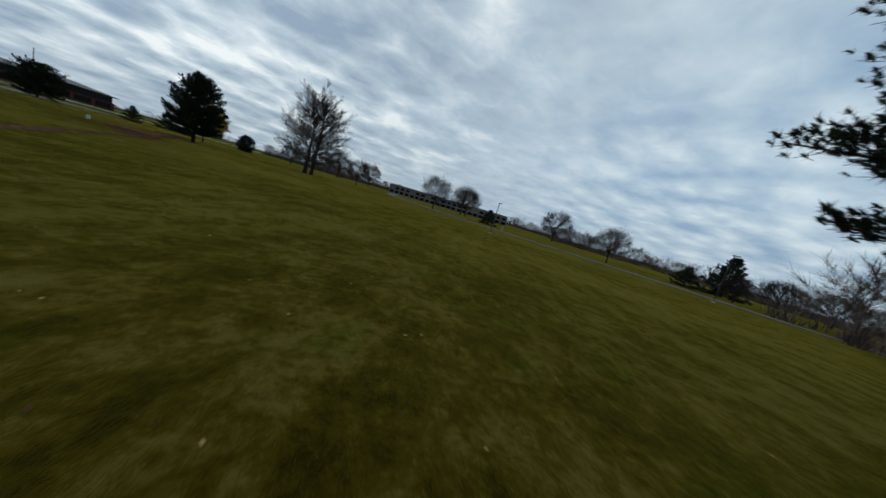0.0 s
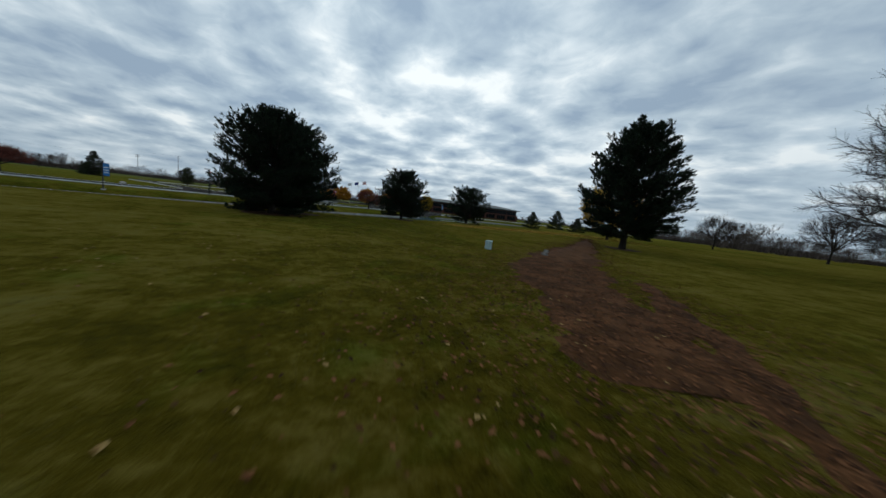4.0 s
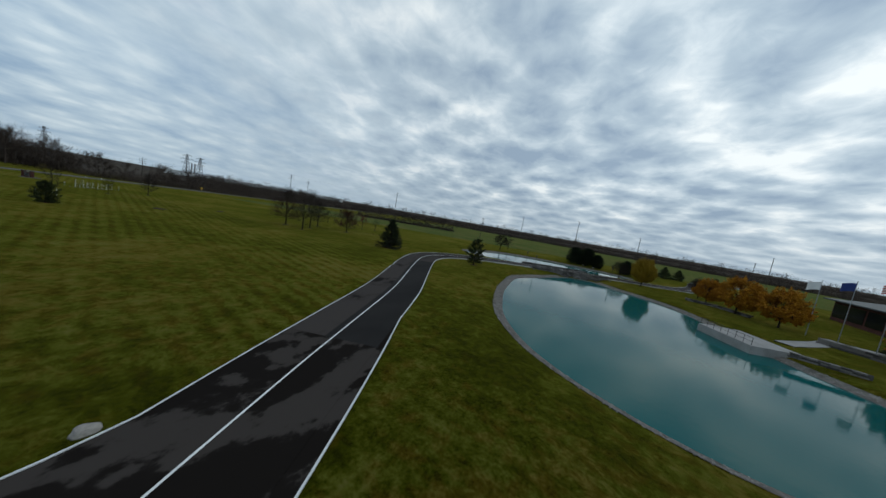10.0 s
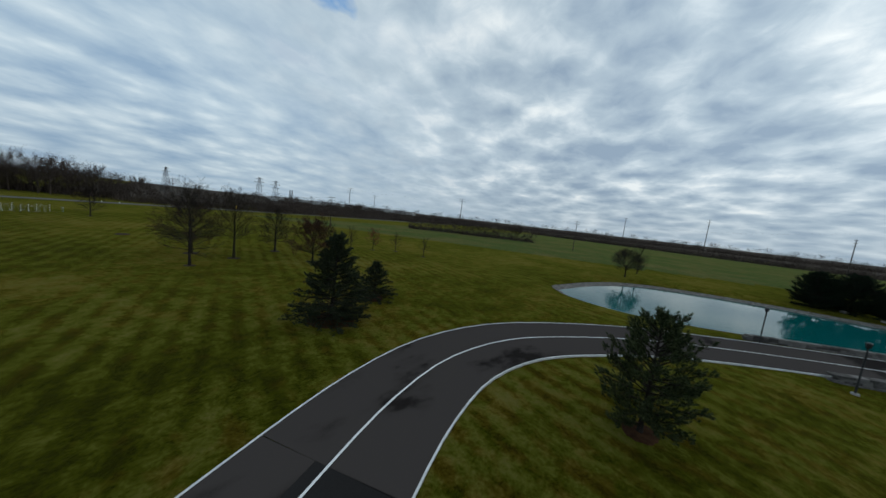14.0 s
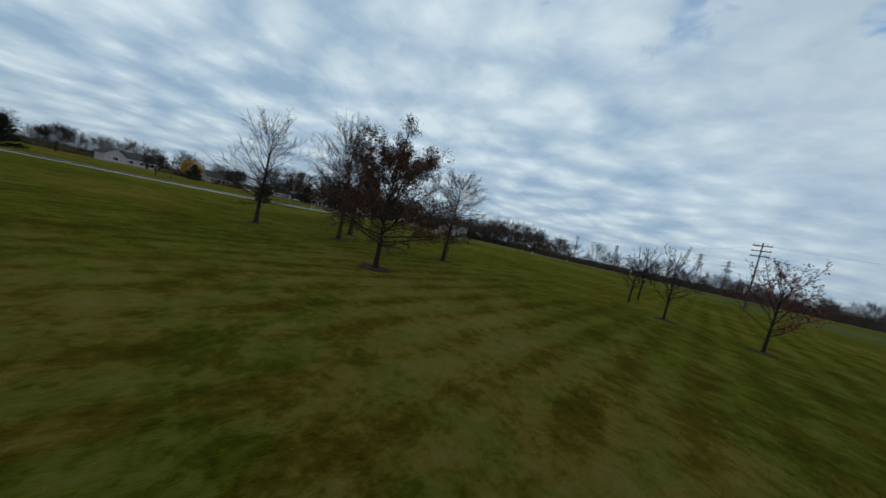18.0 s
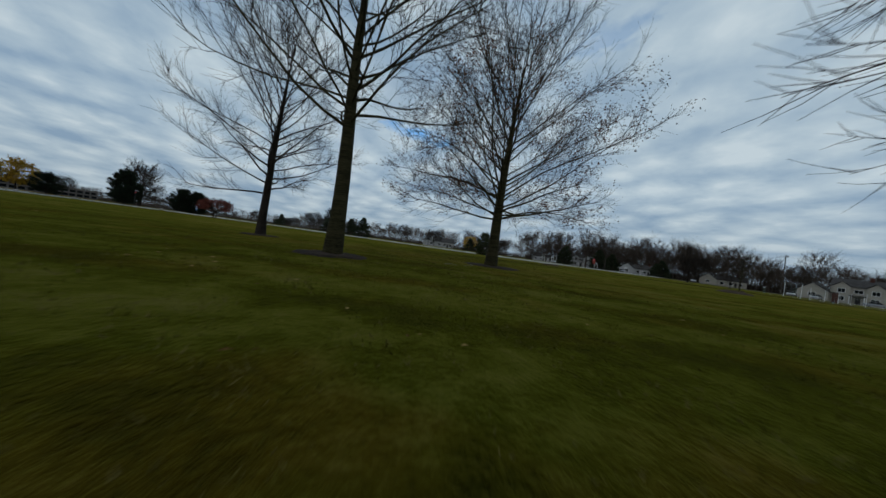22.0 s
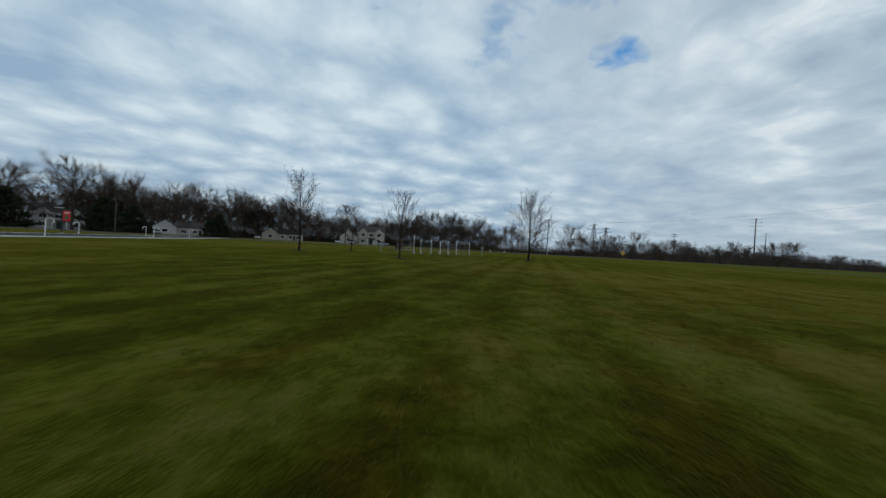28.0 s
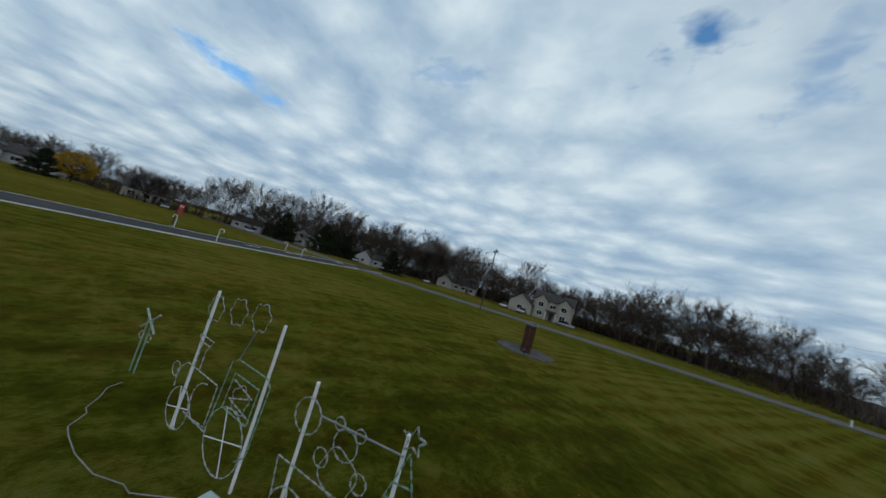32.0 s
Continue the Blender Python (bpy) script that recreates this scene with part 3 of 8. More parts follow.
# ---------------------------------------------------------------- ponds and ground
POND_A = smooth_line([(-16, 69), (10, 69.5), (25.6, 71.7), (32.7, 72.3), (38, 73), (44, 74.7), (52, 78), (60, 82), (75, 88), (95, 97), (112, 106),
                      (110, 116), (97, 116), (82, 111), (71.6, 109.4), (67.6, 107.8), (65.2, 105), (64.4, 99.5), (53, 91.2), (46, 87), (38.7, 83.9), (32.8, 82.2),
                      (27.9, 80.9), (22.9, 78.9), (16, 76.5), (6, 74.5), (-8, 74.5), (-16, 72), (-16, 69)], 1.2)
POND_B = smooth_line([(20.5, 146), (19.3, 154), (18.9, 160), (20.7, 166), (23.3, 172.5), (25.2, 177.5), (27.4, 181.2), (31.2, 183.2), (34, 181.4), (37, 178.2), (41.2, 175.2), (45.8, 170.6), (49.2, 162),
                      (51.5, 151.5), (56, 142), (60, 134), (62.3, 129.5), (60.5, 127.0), (56.2, 125.0), (52.1, 123.4), (46.5, 121.5), (40.7, 120.7), (34.6, 122.5), (28.8, 126.6), (24.4, 133.2),
                      (21.9, 140.5), (20.5, 146)], 1.2)
POND_C = smooth_line([(-5.5, 187.5), (-3.5, 198), (1, 208), (9.5, 214), (20, 217.5), (33, 219), (41, 217), (42, 211), (36, 205.5), (28, 199.2), (20.5, 193.4), (15, 188.8),
                      (10, 185.6), (5.5, 183.6), (1, 183.4), (-3, 184.8), (-5.5, 187.5)], 1.2)
PONDS = [np.array(p[:-1]) for p in (POND_A, POND_B, POND_C)]
WATER_Z = -1.0
HEADWALLS = (((23.6, 180.15), (34.0, 187.4)), ((63.2, 106.5), (74.0, 112.2)))


def pond_distance(xs, ys):
    """Distance to the nearest waterline, negative on the water."""
    best = np.full(xs.shape, 1e9)
    for poly in PONDS:
        lo, hi = poly.min(0) - 12, poly.max(0) + 12
        near = (xs > lo[0]) & (xs < hi[0]) & (ys > lo[1]) & (ys < hi[1])
        if not near.any():
            continue
        px, py = xs[near], ys[near]
        d, inside = np.full(px.shape, 1e9), np.zeros(px.shape, bool)
        for a, b in zip(poly, np.roll(poly, -1, 0)):
            e = b - a
            t = np.clip(((px - a[0]) * e[0] + (py - a[1]) * e[1]) / max(e @ e, 1e-9), 0, 1)
            d = np.minimum(d, np.hypot(px - a[0] - t * e[0], py - a[1] - t * e[1]))
            cross = ((a[1] > py) != (b[1] > py)) & (px < (b[0] - a[0]) * (py - a[1]) / (b[1] - a[1] + 1e-12) + a[0])
            inside ^= cross
        best[near] = np.minimum(best[near], np.where(inside, -d, d))
    return best


def ground_height(xs, ys):
    d = pond_distance(xs, ys)
    z = np.interp(d, [-6, -1.5, 0.0, 1.6, 3.5, 7.0, 8.0], [-2.6, -1.7, -1.02, -0.52, -0.24, -0.02, 0.0])
    # cut away before the culvert headwalls
    for (ax, ay), (bx, by) in HEADWALLS:
        ux, uy = (bx - ax) * S, (by - ay) * S
        n = math.hypot(ux, uy)
        ux, uy = ux / n, uy / n
        s, side = (xs - ax * S) * ux + (ys - ay * S) * uy, (xs - ax * S) * uy - (ys - ay * S) * ux
        z = np.where((s > 0) & (s < n) & (side > -0.2) & (side < 2.6), np.minimum(z, -1.05), z)
    roll = 0.03 * np.sin(xs * 0.11 + 1.3) * np.sin(ys * 0.09 + 0.4) + 0.02 * np.sin(xs * 0.31) * np.cos(ys * 0.27)
    return z + roll * (d > 9)


def ground_at(x, y):
    return float(ground_height(np.array([x], float), np.array([y], float))[0])


def spaced(lo, hi, step, far):
    mid = list(np.arange(lo, hi + 0.01, step))
    left, right, s = [], [], step
    while s < far:
        s *= 1.5
        left.append(lo - s * 3), right.append(hi + s * 3)
    return np.array(left[::-1] + mid + right)


gx, gy = spaced(-130, 130, 1.25, 1300), spaced(-20, 260, 1.25, 1300)
GX, GY = np.meshgrid(gx, gy)
GZ = ground_height(GX, GY)
nx, ny = len(gx), len(gy)
idx = np.arange(nx * ny).reshape(ny, nx)
quads = np.stack([idx[:-1, :-1], idx[:-1, 1:], idx[1:, 1:], idx[1:, :-1]], -1).reshape(-1, 4)
me = mesh_of("ground", np.stack([GX, GY, GZ], -1).reshape(-1, 3).tolist(), quads.tolist(), (M_GRASS, M_CROP, M_SCRUB), smooth=True)
cx, cy = GX.ravel()[quads].mean(1) / S, GY.ravel()[quads].mean(1) / S
crop = ((cy > 206 + 0.55 * (cx + 62)) & (cx < 20) & (cx > -125)) | ((cy > 252) & (cx >= 20))
wild = (cy > 520) | ((cx < -200) & (cy > 110))
me.polygons.foreach_set("material_index", np.where(wild, 2, crop.astype(np.int32)).astype(np.int32))
ground = tagged(new("ground", me), "mown autumn lawn with darker mower lanes", "lawn", kind="structure")

for i, poly in enumerate(PONDS):
    mid = poly.mean(0)
    ring = [Vector((*q, WATER_Z)) for q in offset_line([Vector(q) for q in poly], 0.0)]
    bm = bmesh.new()
    vs = [bm.verts.new(v) for v in ring]
    f = bm.faces.new(vs)
    bmesh.ops.triangulate(bm, faces=[f])
    bmesh.ops.recalc_face_normals(bm, faces=bm.faces[:])
    if sum(f.normal.z for f in bm.faces) < 0:
        bmesh.ops.reverse_faces(bm, faces=bm.faces[:])
    w = part("water_%d" % (i + 1), bm, M_WATER if i == 0 else M_RIPPLED)
    tagged(w, "still teal-dyed pond reflecting the cloudy sky" if i == 0 else "lightly rippled teal-dyed pond under a cloudy sky", "pond", kind="structure")

# ---------------------------------------------------------------- roads
ROAD_A = smooth_line([(28, 94.5), (25, 100.5), (20.4, 110.6), (17.6, 117.2), (13.1, 127.7), (7.8, 138), (4.2, 145.1), (1.9, 150.5), (0.85, 155.6), (1.55, 161), (4.1, 166.0),
                      (8.3, 171.6), (14, 177), (21, 182.6), (30, 189.2), (40, 196.0), (49, 201.5), (55.5, 207.5), (60, 217), (63.5, 229), (67, 243), (75, 262), (95, 290)], 1.5)
ROAD_B = smooth_line([(-116, 68), (-105, 76), (-93, 84), (-70, 96.5), (-54, 101.2), (-38, 100), (-20, 93.5), (-5, 87.8), (8, 86.2), (18.9, 88.8), (23.6, 90.7), (34.6, 95.3), (42.2, 99.2),
                      (51.5, 104.8), (60, 109.8), (70, 115.2), (82, 120.3), (97, 124.3), (115, 127), (150, 129), (210, 120)], 1.5)
ROAD_D = smooth_line([(-85, -10), (-99, 40), (-112, 76), (-128, 105), (-143, 140), (-158, 185), (-175, 260), (-195, 360)], 4)
PATH_E = smooth_line([(20, -52), (40, -32), (53.6, -18.5), (63, -7), (73, 5), (90, 15.5), (110, 21), (190, 26)], 4)


def ribbon(name, line, inner, outer, z, mat, label, category, thick=0.0, kind="structure"):
    """A strip between two offsets of a line, with a real step where it has thickness."""
    a, b = offset_line(line, inner), offset_line(line, outer)
    vs, fs = [], []
    for p, q in zip(a, b):
        vs += [(p.x, p.y, z), (q.x, q.y, z)]
        if thick:
            vs += [(p.x, p.y, z - thick), (q.x, q.y, z - thick)]
    k = 4 if thick else 2
    for i in range(len(a) - 1):
        j = i * k
        fs.append((j, j + k, j + k + 1, j + 1) if inner > outer else (j, j + 1, j + k + 1, j + k))
        if thick:
            fs.append((j + 2, j + k + 2, j + k, j))
            fs.append((j + 1, j + k + 1, j + k + 3, j + 3))
    me = mesh_of(name, vs, fs, (mat,))
    bm = bmesh.new()
    bm.from_mesh(me)
    bmesh.ops.recalc_face_normals(bm, faces=bm.faces[:])
    if sum(f.normal.z * f.calc_area() for f in bm.faces) < 0:
        bmesh.ops.reverse_faces(bm, faces=bm.faces[:])
    bm.to_mesh(me)
    bm.free()
    return tagged(new(name, me), label, category, kind=kind)


HA, HB = 3.2, 3.7
west_i = min(range(len(ROAD_B)), key=lambda i: (ROAD_B[i] - plan(-38, 100)).length)
ribbon("road_7", ROAD_B[:west_i + 1], HB, -HB, 0.085, M_ROADMID, "worn grey asphalt drive across the lawns", "road", 0.4)
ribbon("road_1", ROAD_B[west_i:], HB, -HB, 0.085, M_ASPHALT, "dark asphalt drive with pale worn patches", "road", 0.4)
fresh_i = min(range(len(ROAD_A)), key=lambda i: (ROAD_A[i] - plan(18.4, 115)).length)
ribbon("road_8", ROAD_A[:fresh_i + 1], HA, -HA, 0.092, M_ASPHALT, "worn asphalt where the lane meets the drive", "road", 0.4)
bend_i = min(range(len(ROAD_A)), key=lambda i: (ROAD_A[i] - plan(3.4, 147)).length)
ribbon("road_2", ROAD_A[fresh_i:bend_i + 1], HA, -HA, 0.092, M_ASPHALT_NEW, "dark resurfaced asphalt lane between lawns", "road", 0.4)
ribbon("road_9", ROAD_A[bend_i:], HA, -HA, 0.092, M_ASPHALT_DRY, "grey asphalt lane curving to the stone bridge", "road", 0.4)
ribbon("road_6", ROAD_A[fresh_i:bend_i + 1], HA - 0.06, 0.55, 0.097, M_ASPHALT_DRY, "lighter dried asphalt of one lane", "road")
ribbon("road_3", ROAD_D, 3.4, -3.4, 0.08, M_ROADFAR, "pale old asphalt public road", "road", 0.4)
ribbon("road_4", PATH_E, 1.7, -1.7, 0.08, M_ROADFAR, "grey park drive", "road", 0.4)


def kerb(line, name="kerb", label="pale concrete kerb along the drive"):
    return ribbon(name, line, 0.035, -0.045, 0.112, M_KERB, label, "kerb", 0.35)


a_left, a_right = offset_line(ROAD_A, HA), offset_line(ROAD_A, -HA)
b_far, b_near = offset_line(ROAD_B, HB), offset_line(ROAD_B, -HB)
kerb(b_near)


def nearest(line, p):
    return min(range(len(line)), key=lambda i: (line[i] - p).length)


def fillet(p, q, corner, n=10):
    return [(1 - t) ** 2 * p + 2 * t * (1 - t) * corner + t * t * q for t in (k / n for k in range(n + 1))]


il, ir = nearest(b_far, plan(16.0, 92.2)), nearest(b_far, plan(37.0, 100.6))
jl, jr = nearest(a_left, plan(19.6, 106.5)), nearest(a_right, plan(19.3, 121.0))
corner_l = plan(22.0, 95.3)
fil_l = fillet(b_far[il], a_left[jl], corner_l)
fil_r = smooth_line([tuple(a_right[jr] / S), (22.0, 115.4), (24.2, 110.9), (26.2, 106.6), (27.6, 103.3), (28.9, 101.5), (30.5, 100.3), (32.4, 99.8), (34.2, 100.0), tuple(b_far[ir] / S)], 0.8)
kerb(b_far[:il] + fil_l + a_left[jl + 1:])
kerb(a_right[jr:][::-1] + fil_r[1:] + b_far[ir + 1:])
ia, ib = nearest(ROAD_B, b_far[il]), nearest(ROAD_B, b_far[ir])
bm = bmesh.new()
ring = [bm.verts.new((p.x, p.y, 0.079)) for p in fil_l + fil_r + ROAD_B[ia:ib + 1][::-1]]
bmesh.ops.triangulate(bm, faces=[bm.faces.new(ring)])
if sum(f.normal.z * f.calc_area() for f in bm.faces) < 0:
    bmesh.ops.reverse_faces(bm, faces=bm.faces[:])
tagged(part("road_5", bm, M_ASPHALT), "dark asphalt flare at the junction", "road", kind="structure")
i0 = nearest(ROAD_A, plan(25, 100.5))
ribbon("road_line", ROAD_A[i0:], 0.05, -0.05, 0.104, M_LINE, "white centre line on the lane", "road marking")
i1, i2 = nearest(ROAD_B, plan(23.6, 90.7)), nearest(ROAD_B, plan(34.5, 95.2))
i3 = nearest(ROAD_B, plan(-54, 101))
ribbon("road_line", ROAD_B[i3:i1 + 1], 0.07, -0.07, 0.097, M_LINE, "white centre line on the drive", "road marking")
ribbon("road_line", ROAD_B[i2:], 0.07, -0.07, 0.097, M_LINE, "white centre line on the drive", "road marking")


def marking(a, b, width):
    ribbon("road_marking", [plan(*a), plan(*b)], width / 2, -width / 2, 0.1, M_LINE, "white painted bar on the drive", "road marking")


marking((-90.5, 85.0), (-92.5, 83.6), 0.3)
marking((-96.0, 80.6), (-99.5, 78.0), 0.3)
marking((-106.8, 72.0), (-110.0, 76.0), 0.5)

# ---------------------------------------------------------------- trees
class Geo:
    """Vertices and faces that grow into one mesh."""

    def __init__(self):
        self.v, self.f = [], []

    def tube(self, pts, radii, sides):
        vs, fs = tube_geo(pts, radii, sides, cap=False)
        n = len(self.v)
        self.v += vs
        self.f += [tuple(i + n for i in f) for f in fs]

    def arrays(self, verts, faces):
        n = len(self.v)
        self.v += [tuple(v) for v in verts]
        self.f += [tuple(int(i) + n for i in f) for f in faces]

    def ob(self, name, mat, parent, label="", smooth=False):
        me = mesh_of(name, [tuple(v) for v in self.v], self.f, (mat,), smooth)
        o = new(name, me)
        o.parent = parent
        return tagged(o, label) if label else o


def limb(rng, start, way, length, droop=0.0, bend=0.15, n=5):
    """A bent line that starts at a point, heads a way and gives in to weight or reaches for light."""
    pts, p, d = [Vector(start)], Vector(start), Vector(way).normalized()
    for _ in range(n):
        d = (d + Vector((rng.uniform(-bend, bend), rng.uniform(-bend, bend), rng.uniform(-bend, bend) - droop))).normalized()
        p = p + d * (length / n)
        pts.append(p)
    return pts


def along(pts, t):
    k = t * (len(pts) - 1)
    i = min(int(k), len(pts) - 2)
    return pts[i].lerp(pts[i + 1], k - i), (pts[i + 1] - pts[i]).normalized()


def side_way(rng, d, angle):
    """A direction at an angle off d, turned at random round it."""
    s = d.cross(Vector((rng.uniform(-1, 1), rng.uniform(-1, 1), rng.uniform(-1, 1))))
    s = s.normalized() if s.length > 1e-6 else Vector((1, 0, 0))
    return (d * math.cos(angle) + s * math.sin(angle)).normalized()


def leaf_quads(rng, places, size):
    """Small bent leaves, two triangles each, at places."""
    c = np.array([tuple(p) for p in places])
    n = len(c)
    r = np.random.RandomState(rng.randrange(10 ** 6))
    a = r.normal(size=(n, 3))
    a /= np.linalg.norm(a, axis=1, keepdims=True)
    b = np.cross(a, r.normal(size=(n, 3)))
    b /= np.linalg.norm(b, axis=1, keepdims=True)
    s = size * r.uniform(0.6, 1.4, (n, 1))
    verts = np.stack([c - a * s, c + b * s * 0.55 + a * s * 0.1, c + a * s, c - b * s * 0.55 + a * s * 0.1], 1).reshape(-1, 3)
    return verts, np.arange(4 * n).reshape(n, 4)


def leader_tree(rng, height, spread, trunk_r, clear=1.6, laterals=34, secondary=8, twigs=4, low_angle=1.75, top_angle=0.55, lean=0.0, fine=0.008, stout=1.0, bunch=1.0, bend=0.09, lift=0.06):
    """A straight stem with many side limbs, low ones level or hanging, high ones steep. Returns trunk, limbs, twigs and the twig tips."""
    trunk, limbs, small, tips = Geo(), Geo(), Geo(), []
    stem = limb(rng, (0, 0, -0.15), (lean, 0, 1), height * 0.97, 0, 0.035, 9)
    radii = [trunk_r * (1.35 + 0.3 * (stout - 1) if i == 0 else 1.0) * (1 - (i / 9) ** 1.1) + 0.012 for i in range(10)]
    trunk.tube(stem, radii, 9)
    for k in range(laterals):
        u = (k + rng.uniform(0, 0.9)) / laterals
        t = clear / height + (0.94 - clear / height) * u ** bunch
        p, d = along(stem, t)
        az = k * 2.4 + rng.uniform(-0.5, 0.5)
        el = low_angle + (top_angle - low_angle) * u ** 0.8 + rng.uniform(-0.15, 0.15)
        way = Vector((math.sin(el) * math.cos(az), math.sin(el) * math.sin(az), math.cos(el)))
        size = spread * 0.5 * (1.08 * (1 - u) ** 0.55 * min(1, 0.72 + u * 2) + 0.16) * rng.uniform(0.8, 1.12)
        r0 = trunk_r * (0.18 * (1 - u) + 0.06) * stout * rng.uniform(0.7, 1.3)
        line = limb(rng, p, way, size / max(0.5, math.sin(el)), -lift, bend, 6)
        limbs.tube(line, [r0 * (1 - i / 6.4) + fine for i in range(7)], 5)
        for j in range(secondary):
            v = 0.25 + 0.72 * (j + rng.random()) / secondary
            q, dd = along(line, v)
            w2 = side_way(rng, dd, rng.uniform(0.45, 0.85)) + Vector((0, 0, 0.12))
            l2 = size * rng.uniform(0.22, 0.42) * (1.15 - v * 0.5)
            line2 = limb(rng, q, w2, l2, -0.03, 0.05 + bend, 3)
            small.tube(line2, [r0 * 0.2 * (1 - v * 0.5) + fine, r0 * 0.1 + fine, fine * 0.9, fine * 0.6], 3)
            tips.append(line2[-1])
            for _ in range(twigs):
                v3 = rng.uniform(0.2, 1.0)
                q3, d3 = along(line2, v3)
                line3 = limb(rng, q3, side_way(rng, d3, rng.uniform(0.4, 0.8)) + Vector((0, 0, 0.1)), l2 * rng.uniform(0.35, 0.7), -0.02, 0.2, 2)
                small.tube(line3, [fine * 0.8, fine * 0.65, fine * 0.4], 3)
                tips += line3[1:]
    return trunk, limbs, small, tips


def bend_line(rng, a, b, sag, jitter=0.05, n=4):
    """A curved line from a to b that leaves low and turns up."""
    reach = (b - a).length
    c = a.lerp(b, 0.5) + Vector((rng.uniform(-1, 1) * jitter * reach, rng.uniform(-1, 1) * jitter * reach, -sag * reach))
    return [(1 - t) ** 2 * a + 2 * t * (1 - t) * c + t * t * b for t in (k / n for k in range(n + 1))]


def dome_tree(rng, height, spread, trunk_r, fork=0.25, mains=9, fine=0.012, second=6, third=8, twigs=4, low=0.25):
    """A round-headed tree: limbs, branches and twigs that each reach for the shell of the crown."""
    trunk, limbs, small, tips = Geo(), Geo(), Geo(), []
    base = height * fork
    mid = Vector((0, 0, base + (height - base) * 0.40))
    up_r, down_r, side_r = height - mid.z, mid.z - base * 0.85, spread / 2

    def shell(d, f):
        return mid + Vector((d.x * side_r, d.y * side_r, d.z * (up_r if d.z > 0 else down_r))) * f

    def near(d, spread_by):
        w = d + Vector((rng.gauss(0, spread_by), rng.gauss(0, spread_by), rng.gauss(0, spread_by)))
        return w.normalized()

    stem = limb(rng, (0, 0, -0.15), (0, 0, 1), base + (height - base) * 0.22, 0, 0.05, 5)
    trunk.tube(stem, [trunk_r * k for k in (1.45, 1.08, 0.95, 0.85, 0.7, 0.45)], 8)
    for i in range(mains):
        cz = 0.98 - (0.98 + low) * (i + rng.uniform(0.2, 0.8)) / mains
        az = i * 2.4 + rng.uniform(-0.3, 0.3)
        h = math.sqrt(max(0.0, 1 - cz * cz))
        d = Vector((h * math.cos(az), h * math.sin(az), cz))
        start, _ = along(stem, 0.7 + 0.3 * max(0.0, cz) * rng.uniform(0.7, 1))
        main = bend_line(rng, start, shell(d, 0.62), 0.10 if cz < 0.5 else 0.0, 0.08)
        limbs.tube(main, [trunk_r * 0.5 * (1 - 0.7 * k / 4) + fine for k in range(5)], 6)
        for j in range(second):
            d2 = near(d, 0.36)
            a, _ = along(main, rng.uniform(0.3, 1.0))
            branch = bend_line(rng, a, shell(d2, rng.uniform(0.72, 0.9)), 0.05, 0.08)
            limbs.tube(branch, [trunk_r * 0.17 * (1 - 0.75 * k / 4) + fine for k in range(5)], 4)
            for k in range(third):
                d3 = near(d2, 0.24)
                b, _ = along(branch, rng.uniform(0.25, 1.0))
                sprig = bend_line(rng, b, shell(d3, rng.uniform(0.78, 1.03)), 0.03, 0.08, 3)
                small.tube(sprig, [fine * 1.5, fine * 1.2, fine, fine * 0.7], 3)
                tips += sprig[1:]
                size = (sprig[-1] - sprig[0]).length
                for _ in range(twigs):
                    c, e = along(sprig, rng.uniform(0.25, 1.0))
                    tw = limb(rng, c, side_way(rng, e, rng.uniform(0.3, 0.7)) + Vector((0, 0, 0.2)), max(size * 0.3, side_r * 0.09) * rng.uniform(0.6, 1.3), -0.04, 0.15, 2)
                    small.tube(tw, [fine * 0.8, fine * 0.7, fine * 0.5], 3)
                    tips += tw[1:]
    return trunk, limbs, small, tips


def needle_tufts(rng, places, ways, length, blades):
    """Sprays of needles: thin triangles that burst from each place along its way."""
    c, w = np.array([tuple(p) for p in places]), np.array([tuple(d) for d in ways])
    n = len(c)
    r = np.random.RandomState(rng.randrange(10 ** 6))
    # each shoot: a dark four-sided core, with needles standing off all along it
    size = length * r.uniform(0.75, 1.3, (n, 1))
    s0 = np.cross(w, r.normal(size=(n, 3)))
    s0 /= np.linalg.norm(s0, axis=1, keepdims=True)
    s1 = np.cross(w, s0)
    waist = c + w * size * 0.45
    core = np.stack([c - w * size * 0.1, waist + s0 * size * 0.17, waist + s1 * size * 0.17, waist - s0 * size * 0.17, waist - s1 * size * 0.17, c + w * size * 0.95], 1).reshape(-1, 3)
    sides = np.array([(0, 2, 1), (0, 3, 2), (0, 4, 3), (0, 1, 4), (5, 1, 2), (5, 2, 3), (5, 3, 4), (5, 4, 1)])
    core_f = (np.arange(n)[:, None, None] * 6 + sides).reshape(-1, 3)
    d = w[:, None] * 0.6 + r.normal(size=(n, blades, 3)) * 0.62
    d /= np.linalg.norm(d, axis=2, keepdims=True)
    s = np.cross(d, r.normal(size=(n, blades, 3)))
    s /= np.linalg.norm(s, axis=2, keepdims=True)
    ln = size[:, None] * r.uniform(0.5, 0.85, (n, blades, 1))
    root = c[:, None] + w[:, None] * size[:, None] * r.uniform(-0.15, 0.6, (n, blades, 1))
    thin = 0.02 + 0.9 / blades
    verts = np.stack([root - s * ln * thin, root + s * ln * thin, root + d * ln], 2).reshape(-1, 3)
    return np.concatenate([core, verts]), np.concatenate([core_f, np.arange(n * blades * 3).reshape(-1, 3) + len(core)])


